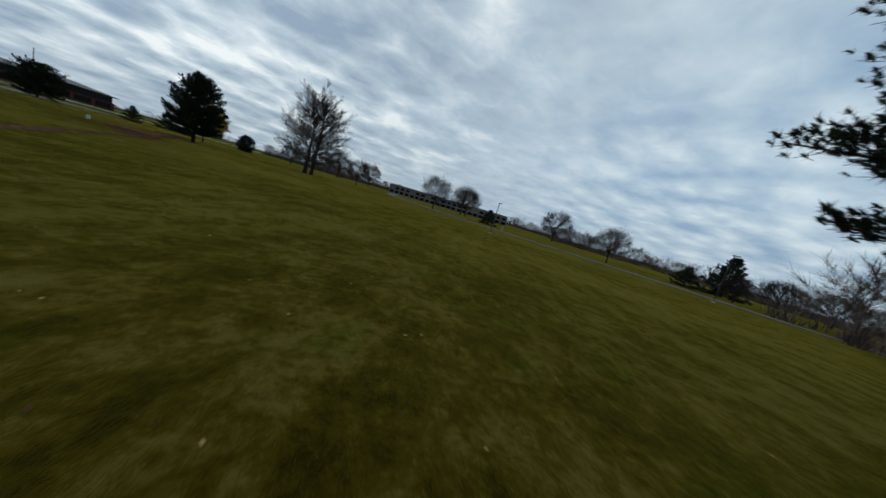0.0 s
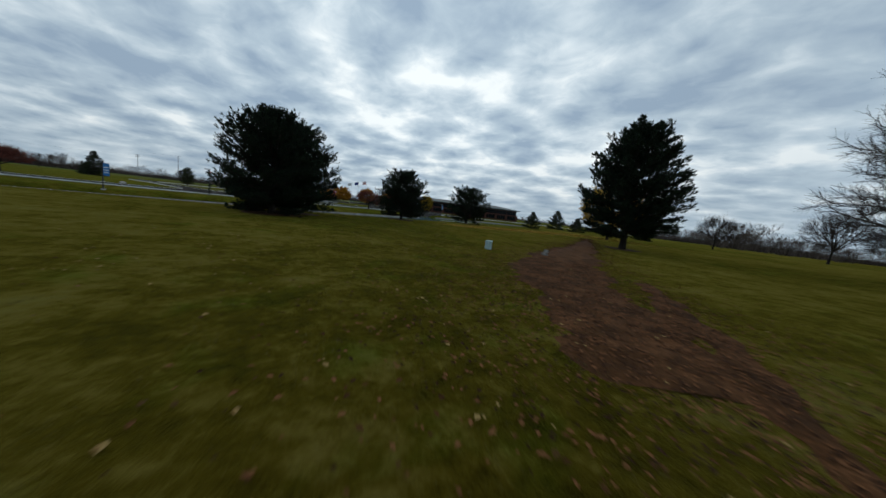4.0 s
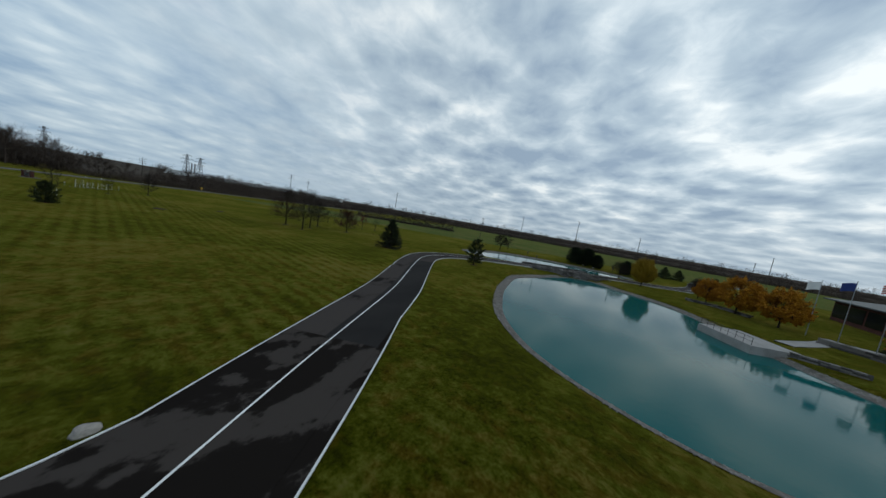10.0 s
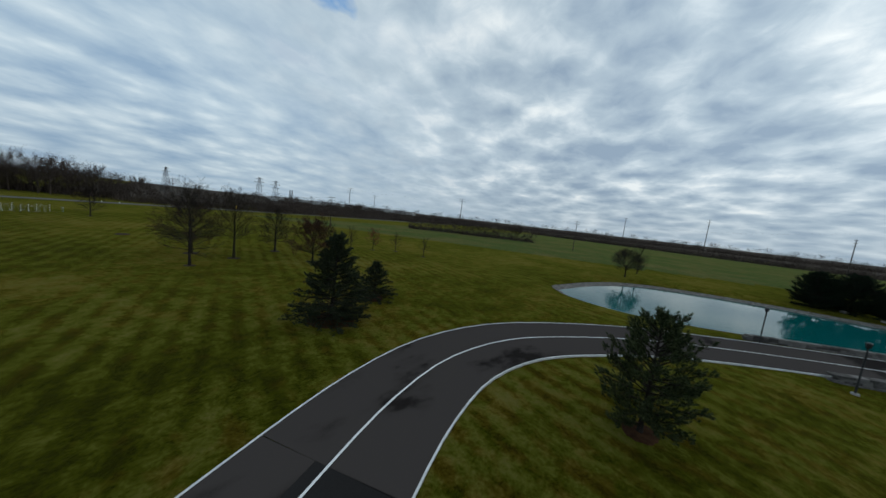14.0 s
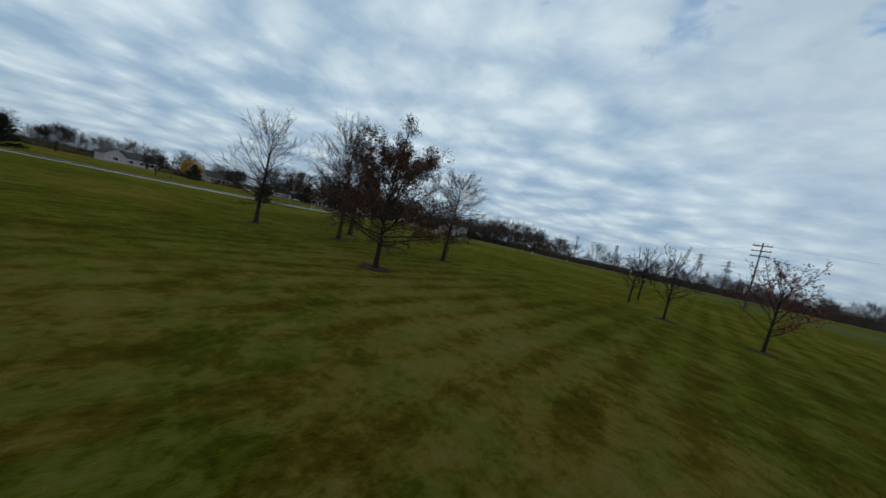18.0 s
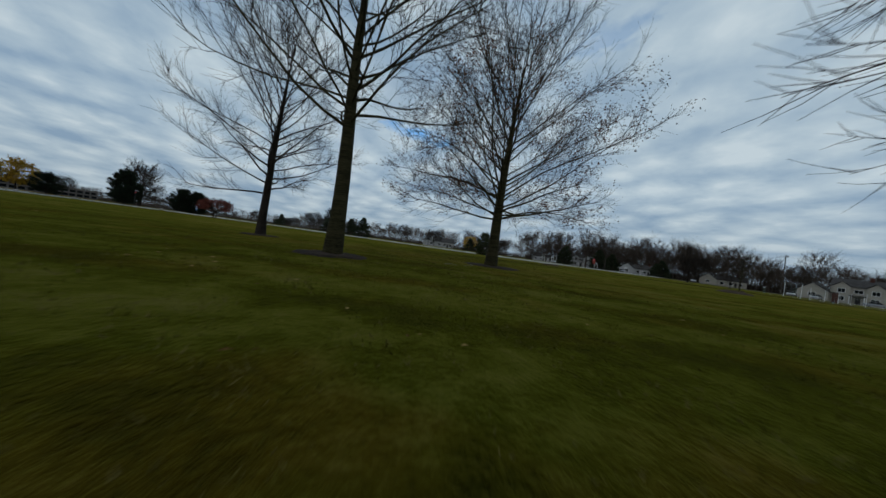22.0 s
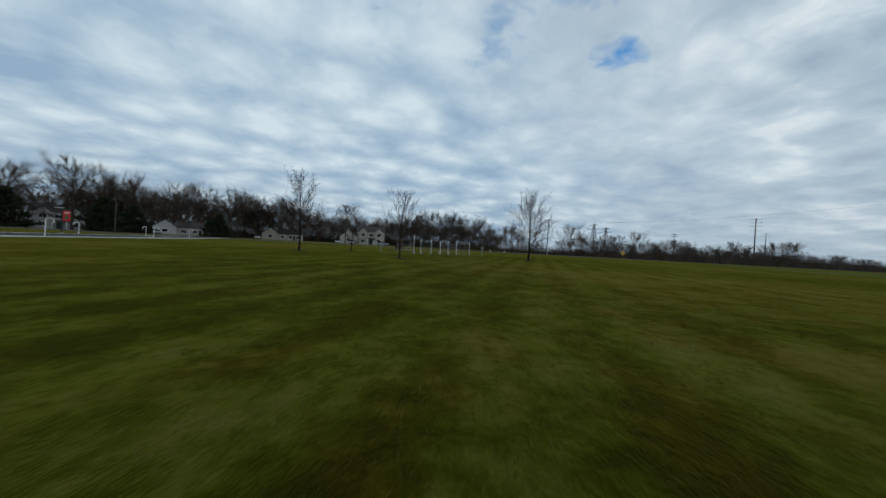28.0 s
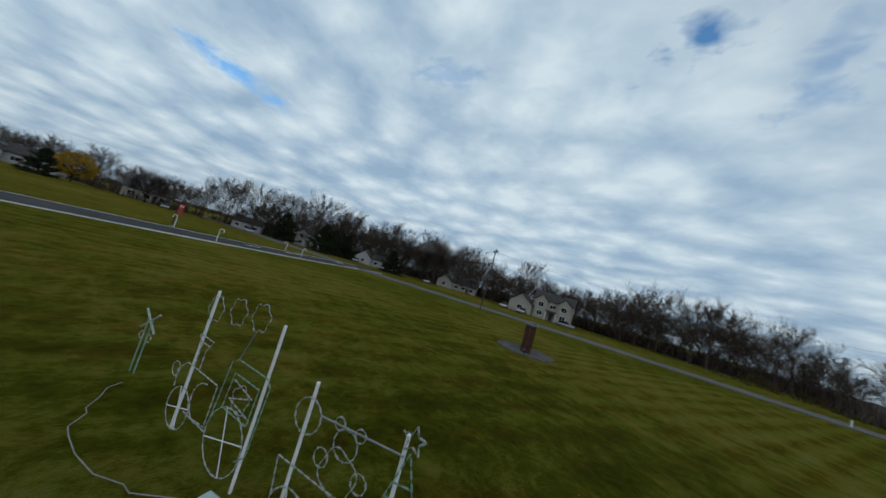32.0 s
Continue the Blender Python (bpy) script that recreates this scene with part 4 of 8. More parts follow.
def pine_tree(rng, height, spread, trunk_r, clear=0.12, whorls=13, per=6, tufts=9, length=0.34, blades=16, shape=0.5, droop=0.0, ragged=0.25):
    """A conifer: whorls of limbs along a stem, each carrying sprays of needles."""
    trunk, limbs, needles = Geo(), Geo(), Geo()
    stem = limb(rng, (0, 0, -0.15), (0, 0, 1), height, 0, 0.012, 8)
    trunk.tube(stem, [trunk_r * (1.3 if i == 0 else 1) * (1 - i / 8.6) + 0.02 for i in range(9)], 8)
    places, ways = [], []
    for k in range(whorls):
        u = k / (whorls - 1)
        t = clear + (0.97 - clear) * u
        prof = (math.sin(math.pi * (0.16 + 0.84 * u) ** 0.8) ** 0.7 if shape > 0.3 else (1 - u) ** 0.85) * 0.9 + 0.12
        count = max(3, round(per * (1.15 - 0.5 * u)))
        for j in range(count):
            p, d = along(stem, min(0.99, max(0.02, t + rng.uniform(-0.03, 0.03))))
            az = k * 1.3 + j * 2 * math.pi / count + rng.uniform(-0.4, 0.4)
            el = 1.62 - 0.85 * u + rng.uniform(-0.2, 0.2) + droop
            way = Vector((math.sin(el) * math.cos(az), math.sin(el) * math.sin(az), math.cos(el)))
            size = spread / 2 * prof * rng.uniform(1 - ragged, 1 + ragged * 0.6)
            line = limb(rng, p, way, size, -0.055 + droop * 0.1, 0.09, 5)
            limbs.tube(line, [trunk_r * 0.26 * (1 - i / 5.5) + 0.01 for i in range(6)], 4)
            for q in range(max(3, round(1.2 * tufts * (0.5 + 0.7 * prof)))):
                v = 0.22 + 0.78 * (q + rng.random()) / max(3, round(1.2 * tufts * (0.5 + 0.7 * prof)))
                v = min(v, 1.0)
                a, dd = along(line, v)
                off = side_way(rng, dd, rng.uniform(0.5, 1.2)) * size * 0.36 * (1.15 - v * 0.75) * rng.uniform(0.3, 1)
                off.z *= 0.35
                limbs.tube([a, a + off], [0.012, 0.006], 3)
                for m in (0.35, 0.7, 1.0):
                    b = a + off * m + Vector((rng.gauss(0, 0.07), rng.gauss(0, 0.07), rng.uniform(-0.08, 0.26 if droop <= 0 else 0.1)))
                    places.append(b)
                    ways.append((off.normalized() * 0.45 + dd * 0.5 + Vector((0, 0, 0.55 if droop <= 0 else 0.1))).normalized())
    for _ in range(10):
        places.append(stem[-1] + Vector((rng.uniform(-0.15, 0.15), rng.uniform(-0.15, 0.15), rng.uniform(-0.3, 0.1))))
        ways.append(Vector((0, 0, 1)))
    needles.arrays(*needle_tufts(rng, places, ways, length * 0.8, blades))
    return trunk, limbs, needles


def stand(name, x, y, label, category, turn=0.0, scale=1.0, group="", plan_units=True):
    p = plan(x, y) if plan_units else Vector((x, y))
    m = Matrix.Translation((p.x, p.y, ground_at(p.x, p.y))) @ pose(0, 0, 0, 0, 0, turn) @ Matrix.Diagonal((scale, scale, scale, 1))
    return thing(name, label, category, m, group)


def where(x, y, turn=0.0, scale=1.0, stretch=1.0):
    p = plan(x, y)
    return Matrix.Translation((p.x, p.y, ground_at(p.x, p.y))) @ pose(0, 0, 0, 0, 0, turn) @ Matrix.Diagonal((scale, scale, scale * stretch, 1))


def bare(name, x, y, label, geos, leaf=None, turn=0.0, group="", twig=None, bark=None):
    t = stand(name, x, y, label, "tree", turn, 1.0, group)
    trunk, limbs, small, tips = geos
    trunk.ob("trunk", bark or M_BARK, t, smooth=True)
    limbs.ob("branchwork", bark or M_BARK, t, smooth=True)
    tagged(small.ob("twig_mass", twig or M_TWIG, t), kind="stuff")
    if leaf:
        rng, mat, count, size, low = leaf
        pts = [p + Vector((rng.gauss(0, 0.09), rng.gauss(0, 0.09), rng.gauss(0, 0.09))) for p in (rng.choice(tips) for _ in range(count)) if low(p)]
        g = Geo()
        g.arrays(*leaf_quads(rng, pts, size))
        tagged(g.ob("foliage", mat, t), "dry leaves still hanging on the twigs", kind="stuff")
    return t


def conifer(name, x, y, label, geos, mat, turn=0.0, group=""):
    t = stand(name, x, y, label, "tree", turn, 1.0, group)
    geos[0].ob("trunk", M_BARK, t, smooth=True)
    geos[1].ob("branchwork", M_BARK, t, smooth=True)
    tagged(geos[2].ob("needle_mass", mat, t), kind="stuff")
    return t


def bed(x, y, radius, mat, label, seed=1, ragged=0.09, lump=0.0):
    """A low uneven disc of mulch or litter round a trunk."""
    rng = random.Random(seed)
    p = plan(x, y)
    bm = bmesh.new()
    c = bm.verts.new((0, 0, 0.045))
    turns = 44
    waves = [(k, rng.uniform(0, 6.28), ragged * rng.uniform(0.5, 1.2) / k ** 0.5) for k in (2, 3, 5, 8)]
    edge = [1 + sum(h * math.sin(k * 2 * math.pi * i / turns + ph) for k, ph, h in waves) + rng.uniform(-0.6, 0.6) * ragged for i in range(turns)]
    rings = []
    for f, z in ((0.35, 0.045), (0.7, 0.035), (0.92, 0.024), (1.0, -0.02)):
        rings.append([bm.verts.new((radius * f * k * math.cos(a), radius * f * k * math.sin(a), z + rng.uniform(-0.01, 0.01) + (rng.uniform(0, lump) * (1.15 - f) if f < 1 else 0)))
                      for a, k in ((2 * math.pi * i / turns, edge[i]) for i in range(turns))])
    for i in range(turns):
        bm.faces.new((c, rings[0][i], rings[0][(i + 1) % turns]))
    for r0, r1 in zip(rings, rings[1:]):
        for i in range(turns):
            bm.faces.new((r0[i], r1[i], r1[(i + 1) % turns], r0[(i + 1) % turns]))
    ob = part("mulch_bed", bm, mat, smooth=True)
    ob.location = (p.x, p.y, ground_at(p.x, p.y))
    return tagged(ob, label, "mulch bed")


R = random.Random
# the grove on the big lawn
g = leader_tree(R(11), 5.6, 6.4, 0.13, 1.3, 46, 11, 6, 1.5, 0.5, fine=0.006, stout=1.35, bend=0.15)
held = R(91)
g = (*g[:3], [p for p in g[3] if math.sin(p.x * 2.3 + 1.2 * math.sin(p.z * 2.1)) * math.sin(p.y * 2.5 + 0.7) + 0.55 * math.sin(p.z * 3.7 + p.x) + held.gauss(0, 0.3) > -0.5])
bare("oak_tree", -28.9, 158.9, "oak with russet leaves clinging to its crown", g, (R(1), M_OAKLEAF, 38000, 0.037, lambda p: True), 40)
bare("bare_tree", -29.5, 146.0, "young leafless oak with level low limbs", leader_tree(R(12), 7.6, 6.0, 0.14, 1.75, 46, 13, 8, 1.5, 0.4, lift=0.02, fine=0.0048, bend=0.15), group="grove oaks")
bare("bare_tree", -37.3, 146.8, "oak with bare limbs and a few curled leaves", leader_tree(R(13), 8.4, 7.6, 0.20, 1.95, 66, 17, 10, 1.45, 0.30, lift=0.0, fine=0.0040, stout=0.8, bunch=1.3, bend=0.16),
     (R(2), M_OAKLEAF, 90000, 0.030, lambda p: 1.6 < p.z < 6.6 and math.sin(p.x * 4) * math.sin(p.y * 4 + 1) + 0.5 * math.sin(p.z * 6) > 0.2), group="grove oaks", bark=M_OAKBARK)
bare("bare_tree", -33.1, 150.6, "tall leafless oak with a pale trunk base", leader_tree(R(14), 8.6, 6.4, 0.165, 2.9, 54, 14, 8, 1.35, 0.4, lift=0.035, fine=0.0045, stout=0.8, bunch=1.1, bend=0.17), group="grove oaks", bark=M_OAKBARK)
bare("bare_tree", -38.2, 156.8, "broad leafless pin oak with fine hanging twigs", leader_tree(R(18), 7.2, 5.7, 0.16, 1.8, 84, 14, 8, 1.6, 0.55, fine=0.0042, stout=0.8, bend=0.11, lift=0.012), group="grove oaks")
for x, y, r in ((-28.9, 158.9, 0.9), (-29.5, 146, 0.6), (-37.3, 146.8, 0.95), (-33.1, 150.6, 0.75), (-38.2, 156.8, 0.8)):
    bed(x, y, r, M_MULCH, "dark bark mulch ring round a trunk", int(x * 7))
small = bare("bare_tree", -41.0, 171.2, "small leafless tree on the lawn", leader_tree(R(16), 4.3, 3.4, 0.07, 1.1, 22, 7, 4, 1.3, 0.4), group="row of small trees")
for x, y, t, s in ((-36.8, 179.0, 70, 0.92), (-30.0, 180.8, 160, 0.85), (-46.5, 169.5, 220, 0.95), (-50.6, 170.3, 300, 1.05), (-1.5, 223, 50, 1.5)):
    copy_thing(small, where(x, y, t, s))
bare("red_tree", -38.8, 174.8, "small lawn tree with a few dull red leaves", leader_tree(R(17), 3.9, 3.6, 0.07, 1.0, 22, 7, 4, 1.3, 0.4),
     (R(3), M_REDTWIG, 1500, 0.05, lambda p: True), twig=M_REDTWIG)
for x, y in ((-41, 171.2), (-36.8, 179), (-30, 180.8), (-38.8, 174.8)):
    bed(x, y, 0.6, M_MULCH, "dark bark mulch ring round a trunk", int(x * 5))
# young trees by the light display
bare("bare_tree", -76.5, 116.9, "slim young tree with upswept bare limbs", leader_tree(R(21), 6.3, 3.7, 0.07, 1.6, 34, 12, 9, 1.0, 0.32, fine=0.0036, stout=0.95, bunch=1.3, bend=0.19), group="young lawn trees")
bare("bare_tree", -75.1, 125.0, "slender leafless young tree with long spreading limbs", leader_tree(R(27), 4.9, 2.6, 0.055, 1.3, 32, 12, 10, 1.0, 0.32, fine=0.0028, stout=0.95, bunch=1.1, bend=0.19), group="young lawn trees", bark=M_OAKBARK)
bare("bare_tree", -84.8, 134.8, "rounded leafless young oak on the lawn", leader_tree(R(23), 6.2, 5.0, 0.10, 1.2, 56, 13, 9, 1.4, 0.35, fine=0.0036, stout=0.9, bend=0.16), group="young lawn trees")
bare("bare_tree", -82.0, 118.4, "small spreading leafless sapling", leader_tree(R(24), 2.7, 1.7, 0.045, 0.6, 14, 8, 5, 1.15, 0.4, fine=0.005, stout=1.6, bunch=1.3, bend=0.2), group="young lawn trees")
for x, y, r in ((-76.5, 116.9, 0.6), (-75.1, 125.0, 0.56), (-84.8, 134.8, 0.6), (-82, 118.4, 0.5)):
    bed(x, y, r, M_MULCH, "dark bark mulch ring round a young trunk", int(x * 3))
# conifers
wide = conifer("pine_tree", 33.5, 58.6, "large dark Austrian pine with a broad crown", pine_tree(R(31), 7.0, 7.4, 0.22, 0.07, 20, 9, 20, 0.27, 18, 0.5, 0.0, 0.10), M_PINE, 10, "park pines")
conifer("pine_tree", 35.1, 61.8, "dark Austrian pine growing beside a larger one", pine_tree(R(40), 7.2, 7.3, 0.2, 0.09, 18, 9, 19, 0.27, 18, 0.5, 0.0, 0.10), M_PINE, 70, "park pines")
conifer("pine_tree", 46.2, 66.6, "round dark pine by the pond", pine_tree(R(32), 5.5, 6.4, 0.16, 0.12, 17, 8, 17, 0.26, 17, 0.5, 0.0, 0.16), M_PINE, 80, "park pines")
conifer("pine_tree", 59.3, 72.3, "low spreading dark pine by the pond", pine_tree(R(33), 5.4, 7.2, 0.16, 0.12, 15, 8, 16, 0.28, 12, 0.5, 0.0, 0.18), M_PINE, 150, "park pines")
big = conifer("pine_tree", 61.5, 50.0, "tall dark pine with a clear lower trunk", pine_tree(R(34), 12.0, 9.4, 0.27, 0.14, 23, 9, 20, 0.38, 10, 0.7, 0.0, 0.14), M_PINE, 0, "park pines")
conifer("pine_tree", 10.0, -1.8, "tall pine with a high bare trunk", pine_tree(R(39), 13.5, 8.4, 0.24, 0.31, 17, 8, 18, 0.27, 16, 0.5, 0.0, 0.16), M_PINE, 0, "park pines")
copy_thing(wide, where(24.6, 223.0, 40, 0.94, 1.0))
copy_thing(wide, where(28.6, 224.5, 140, 1.02, 0.95))
copy_thing(wide, where(32.2, 223.0, 260, 0.74))
copy_thing(wide, where(41.5, 220.5, 200, 0.72))
copy_thing(wide, where(108.0, 70.0, 120, 0.85, 0.9))
conifer("spruce_tree", -8.0, 152.0, "dense blue-green spruce on the lawn", pine_tree(R(35), 6.9, 6.6, 0.15, 0.03, 18, 9, 15, 0.23, 14, 0.2, 0.08, 0.16), M_SPRUCE, 0, "lawn spruces")
conifer("spruce_tree", -11.3, 157.6, "young conical spruce beside a larger one", pine_tree(R(36), 3.8, 4.6, 0.09, 0.03, 14, 8, 12, 0.19, 12, 0.2, 0.08, 0.16), M_SPRUCE, 0, "lawn spruces")
conifer("pine_tree", 10.1, 157.6, "airy light-green pine beside the lane", pine_tree(R(37), 5.8, 4.5, 0.11, 0.13, 12, 6, 11, 0.28, 14, 0.5, 0.0, 0.16), M_PINELIGHT, 0)
conifer("pine_tree", -45.7, 112.1, "small bushy green pine on the lawn", pine_tree(R(38), 3.6, 3.3, 0.08, 0.08, 11, 7, 10, 0.24, 10, 0.4, 0.0, 0.2), M_PINELIGHT, 0)
far_spruce = conifer("spruce_tree", 82, 80, "dark spruce standing across the lawn", pine_tree(R(45), 3.8, 4.4, 0.09, 0.03, 13, 7, 8, 0.3, 7, 0.2, 0.08, 0.2), M_SPRUCE, 0, "distant spruces")
for x, y, t, s, k in ((100, 88, 40, 1.3, 1.1), (99, 81, 90, 1.05, 0.95), (-20.2, 72.8, 30, 1.45, 1.1), (-130.8, 52.7, 60, 1.5, 1.0), (-121, 40, 80, 2.0, 1.0),
                      (56, 243, 20, 1.3, 1.0), (61, 246, 70, 1.2, 1.0), (70, 238, 120, 1.1, 1.0), (54, -47, 10, 1.9, 1.1), (53, -38.5, 100, 1.15, 0.9), (84, -9, 20, 1.25, 0.9), (-113, 42.8, 30, 2.2, 1.05), (-126.5, 59.5, 70, 1.75, 1.0), (-105, 30, 10, 2.2, 1.1), (-118, 36, 50, 2.0, 1.1),
                      (-60, 30, 10, 1.6, 1.0), (-10, 40, 60, 1.8, 1.0), (-2, 44, 200, 1.5, 0.9), (72, 168, 10, 1.2, 0.9)):
    copy_thing(far_spruce, where(x, y, t, s, k))
for x, y, r in ((33.5, 58.6, 2.9), (35.1, 61.8, 2.7), (46.2, 66.6, 2.4), (59.3, 72.3, 2.4), (61.5, 50, 2.5), (-8, 152, 2.6), (-11.3, 157.6, 1.6), (10.1, 157.6, 1.2), (-45.7, 112.1, 1.1)):
    bed(x, y, r * 0.72, M_NEEDLES, "brown needle litter under a conifer", int(x * 9) + 5)
# crab apples
crab = bare("crab_apple_tree", 3.2, 97.5, "spreading crab apple with dull red twigs", dome_tree(R(41), 3.9, 6.0, 0.13, 0.24, 9, 0.009, 6, 8, 4, 0.05),
            (R(4), M_REDTWIG, 5000, 0.05, lambda p: True), twig=M_REDTWIG, group="crab apples")
for x, y, t, s in ((1.0, 100.2, 130, 1.0), (51.7, 99.3, 60, 1.12), (57.6, 102.2, 200, 1.08), (60.5, 104.5, 290, 1.0)):
    copy_thing(crab, where(x, y, t, s))
for x, y in ((3.2, 97.5), (1, 100.2), (51.7, 99.3), (58, 102.6), (60.5, 104.5)):
    bed(x, y, 0.9, M_MULCH, "dark mulch ring under a crab apple", int(x * 3) + 2)


def leafy(seed, height, spread, trunk_r, fork=0.22):
    """Limbs, and leaves that fill a rounded crown with gaps."""
    rng = R(seed)
    trunk, limbs, small, tips = dome_tree(rng, height, spread, trunk_r, fork, 11, 0.012, 6, 7, 3, 0.75)
    return trunk, limbs, small, tips


orange = bare("orange_tree", 57.3, 178.5, "maple in full orange autumn leaf", leafy(51, 7.8, 7.6, 0.16, 0.15), (R(5), M_ORANGE, 60000, 0.09, lambda p: True), group="autumn maples")
for x, y, t, s in ((54.5, 185.3, 50, 0.76), (61.0, 172.6, 120, 0.95), (67.0, 156.5, 200, 0.95), (72.4, 144.2, 290, 1.0)):
    copy_thing(orange, where(x, y, t, s))
yellow = bare("yellow_tree", 43.0, 191.0, "rounded tree in yellow-green autumn leaf", leafy(52, 8.0, 6.3, 0.18, 0.17), (R(6), M_YELLOW, 60000, 0.085, lambda p: True), group="yellow trees")
copy_thing(yellow, where(44.8, 203.0, 80, 0.85))
copy_thing(yellow, where(86.5, 140.0, 160, 0.92))
gold = bare("golden_tree", 79.0, 61.5, "broad tree in golden autumn leaf", leafy(53, 10.0, 9.8, 0.18, 0.17), (R(7), M_GOLD, 52000, 0.085, lambda p: True))
copy_thing(gold, where(-62, 20, 40, 0.8))
# large bare trees to the east
twin = bare("bare_tree", 70.2, 34.2, "tall twin-stemmed leafless tree on the lawn", leader_tree(R(61), 15.6, 14.5, 0.42, 2.8, 64, 18, 10, 1.6, 0.45, fine=0.016, stout=1.0, bunch=1.1, bend=0.13, lift=0.0), group="large bare trees")
for name, geo in zip(("second_trunk", "second_branchwork", "second_twig_mass"), leader_tree(R(62), 15.0, 13.0, 0.36, 3.4, 54, 16, 10, 1.5, 0.45, lean=0.03, fine=0.016, stout=1.0, bunch=1.1, bend=0.13, lift=0.0)):
    geo.v = [(v[0] + 1.3, v[1] - 0.9, v[2]) for v in geo.v]
    o = geo.ob(name, M_TWIG if "twig" in name else M_BARK, twin, smooth="twig" not in name)
    if "twig" in name:
        tagged(o, kind="stuff")
rnd = bare("bare_tree", 79.0, 6.4, "round-headed leafless tree on the lawn", dome_tree(R(63), 9.2, 9.6, 0.17, 0.17, 11, 0.011, 7, 9, 6, 0.2), group="large bare trees")
for x, y, t, s in ((103.5, -3.4, 60, 1.2), (110, -6, 150, 1.15), (106, -37.7, 120, 1.35), (60, -28.5, 200, 0.85), (54, -58, 20, 0.75), (56, -74, 90, 0.9), (100, 31, 140, 0.95), (46, -40, 30, 0.5), (38.8, 205.0, 70, 0.62), (54.8, 192.5, 15, 0.6), (-41, 70, 40, 0.62), (-2.0, 213.5, 10, 0.75),
                   (-140, 60, 30, 1.2), (-124, 30, 80, 1.1), (125, 45, 60, 1.2), (150, 38, 100, 1.3), (118, 60, 10, 0.9), (-30, 20, 0, 1.0), (-75, 26, 45, 0.9), (10, 22, 90, 1.0)):
    copy_thing(rnd, where(x, y, t, s))


# ---------------------------------------------------------------- woods on the skyline
def far_tree(seed, height, spread, rise, twig=0.011, sprays=36):
    """A light leafless tree: stem and limbs as thin tubes, twigs as slivers. Returns stem, limbs and twigs."""
    rng = R(seed)
    stem_geo, limbs, slivers = Geo(), Geo(), Geo()
    fork = height * rng.uniform(0.08, 0.16)
    stem = limb(rng, (0, 0, -0.2), (0, 0, 1), height * 0.8, 0, 0.05, 5)
    stem_geo.tube(stem, [0.016 * height * k for k in (1.2, 1.0, 0.75, 0.5, 0.3, 0.12)], 5)

    def sliver(p, d, length, w):
        s = d.cross(Vector((rng.uniform(-1, 1), rng.uniform(-1, 1), rng.uniform(-1, 1))))
        s = s.normalized() * w if s.length > 1e-6 else Vector((w, 0, 0))
        n = len(slivers.v)
        slivers.v += [p - s, p + s, p + d * length]
        slivers.f.append((n, n + 1, n + 2))

    for k in range(13):
        u = (k + rng.random()) / 13
        p, d = along(stem, (fork / (height * 0.8)) + (0.95 - fork / (height * 0.8)) * u ** 0.9)
        az = k * 2.4 + rng.uniform(-0.4, 0.4)
        el = (1.0 - 0.72 * u) * rise + rng.uniform(-0.12, 0.12)
        size = spread * 0.62 * (0.22 + 0.85 * math.sin(math.pi * (0.25 + 0.70 * u)))
        line = limb(rng, p, (math.sin(el) * math.cos(az), math.sin(el) * math.sin(az), math.cos(el)), size, -0.02, 0.15, 4)
        limbs.tube(line, [0.004 * height * (1 - i / 4.6) + 0.006 for i in range(5)], 3)
        for j in range(9):
            v = 0.25 + 0.75 * (j + rng.random()) / 9
            q, dd = along(line, min(v, 1.0))
            way = (side_way(rng, dd, rng.uniform(0.4, 0.95)) + Vector((0, 0, 0.12))).normalized()
            l2 = size * rng.uniform(0.25, 0.48)
            l2line = limb(rng, q, way, l2, -0.06, 0.15, 2)
            sliver(q, way, l2, 0.022)
            for _ in range(sprays):
                a, d3 = along(l2line, rng.uniform(0.1, 1.0))
                sliver(a, (side_way(rng, d3, rng.uniform(0.25, 0.95)) + Vector((0, 0, 0.1))).normalized(), l2 * rng.uniform(0.4, 1.15), twig * rng.uniform(0.6, 1.3))
    return stem_geo, limbs, slivers


SHAPES = ((101, 12.4, 11.0, 1.15), (102, 13.6, 10.0, 1.0), (103, 11.0, 12.0, 1.3), (104, 12.8, 10.4, 1.1), (105, 9.2, 11.0, 1.4))
KINDS = [far_tree(*k) for k in SHAPES]
LIGHT = []
for stem_geo, limbs, slivers in (far_tree(*k, 0.030, 14) for k in SHAPES):
    v, f = [], []
    for g in (stem_geo, limbs, slivers):
        n = len(v)
        v += [tuple(q) for q in g.v]
        f += [tuple(i + n for i in face) for face in g.f]
    tri = []
    for face in f:
        tri += [(face[0], face[k], face[k + 1]) for k in range(1, len(face) - 1)]
    LIGHT.append((np.array(v), np.array(tri)))


def belt_spots(line, count, depth, seed):
    """Spots along a belt, and how tall its trees are there."""
    r = np.random.RandomState(seed)
    pts = np.array([tuple(plan(p[0], p[1])) for p in line])
    tall = np.array([p[2] if len(p) > 2 else 1.0 for p in line])
    seg = np.linalg.norm(np.diff(pts, axis=0), axis=1)
    cum = np.r_[0, np.cumsum(seg)]
    s = (np.arange(count) + r.uniform(0, 1, count)) * cum[-1] / count
    i = np.clip(np.searchsorted(cum, s) - 1, 0, len(seg) - 1)
    d = np.diff(pts, axis=0)[i] / seg[i][:, None]
    off = r.uniform(-depth / 2, depth / 2, count)
    return np.interp(s, cum, pts[:, 0]) - d[:, 1] * off, np.interp(s, cum, pts[:, 1]) + d[:, 0] * off, np.interp(s, cum, tall), r


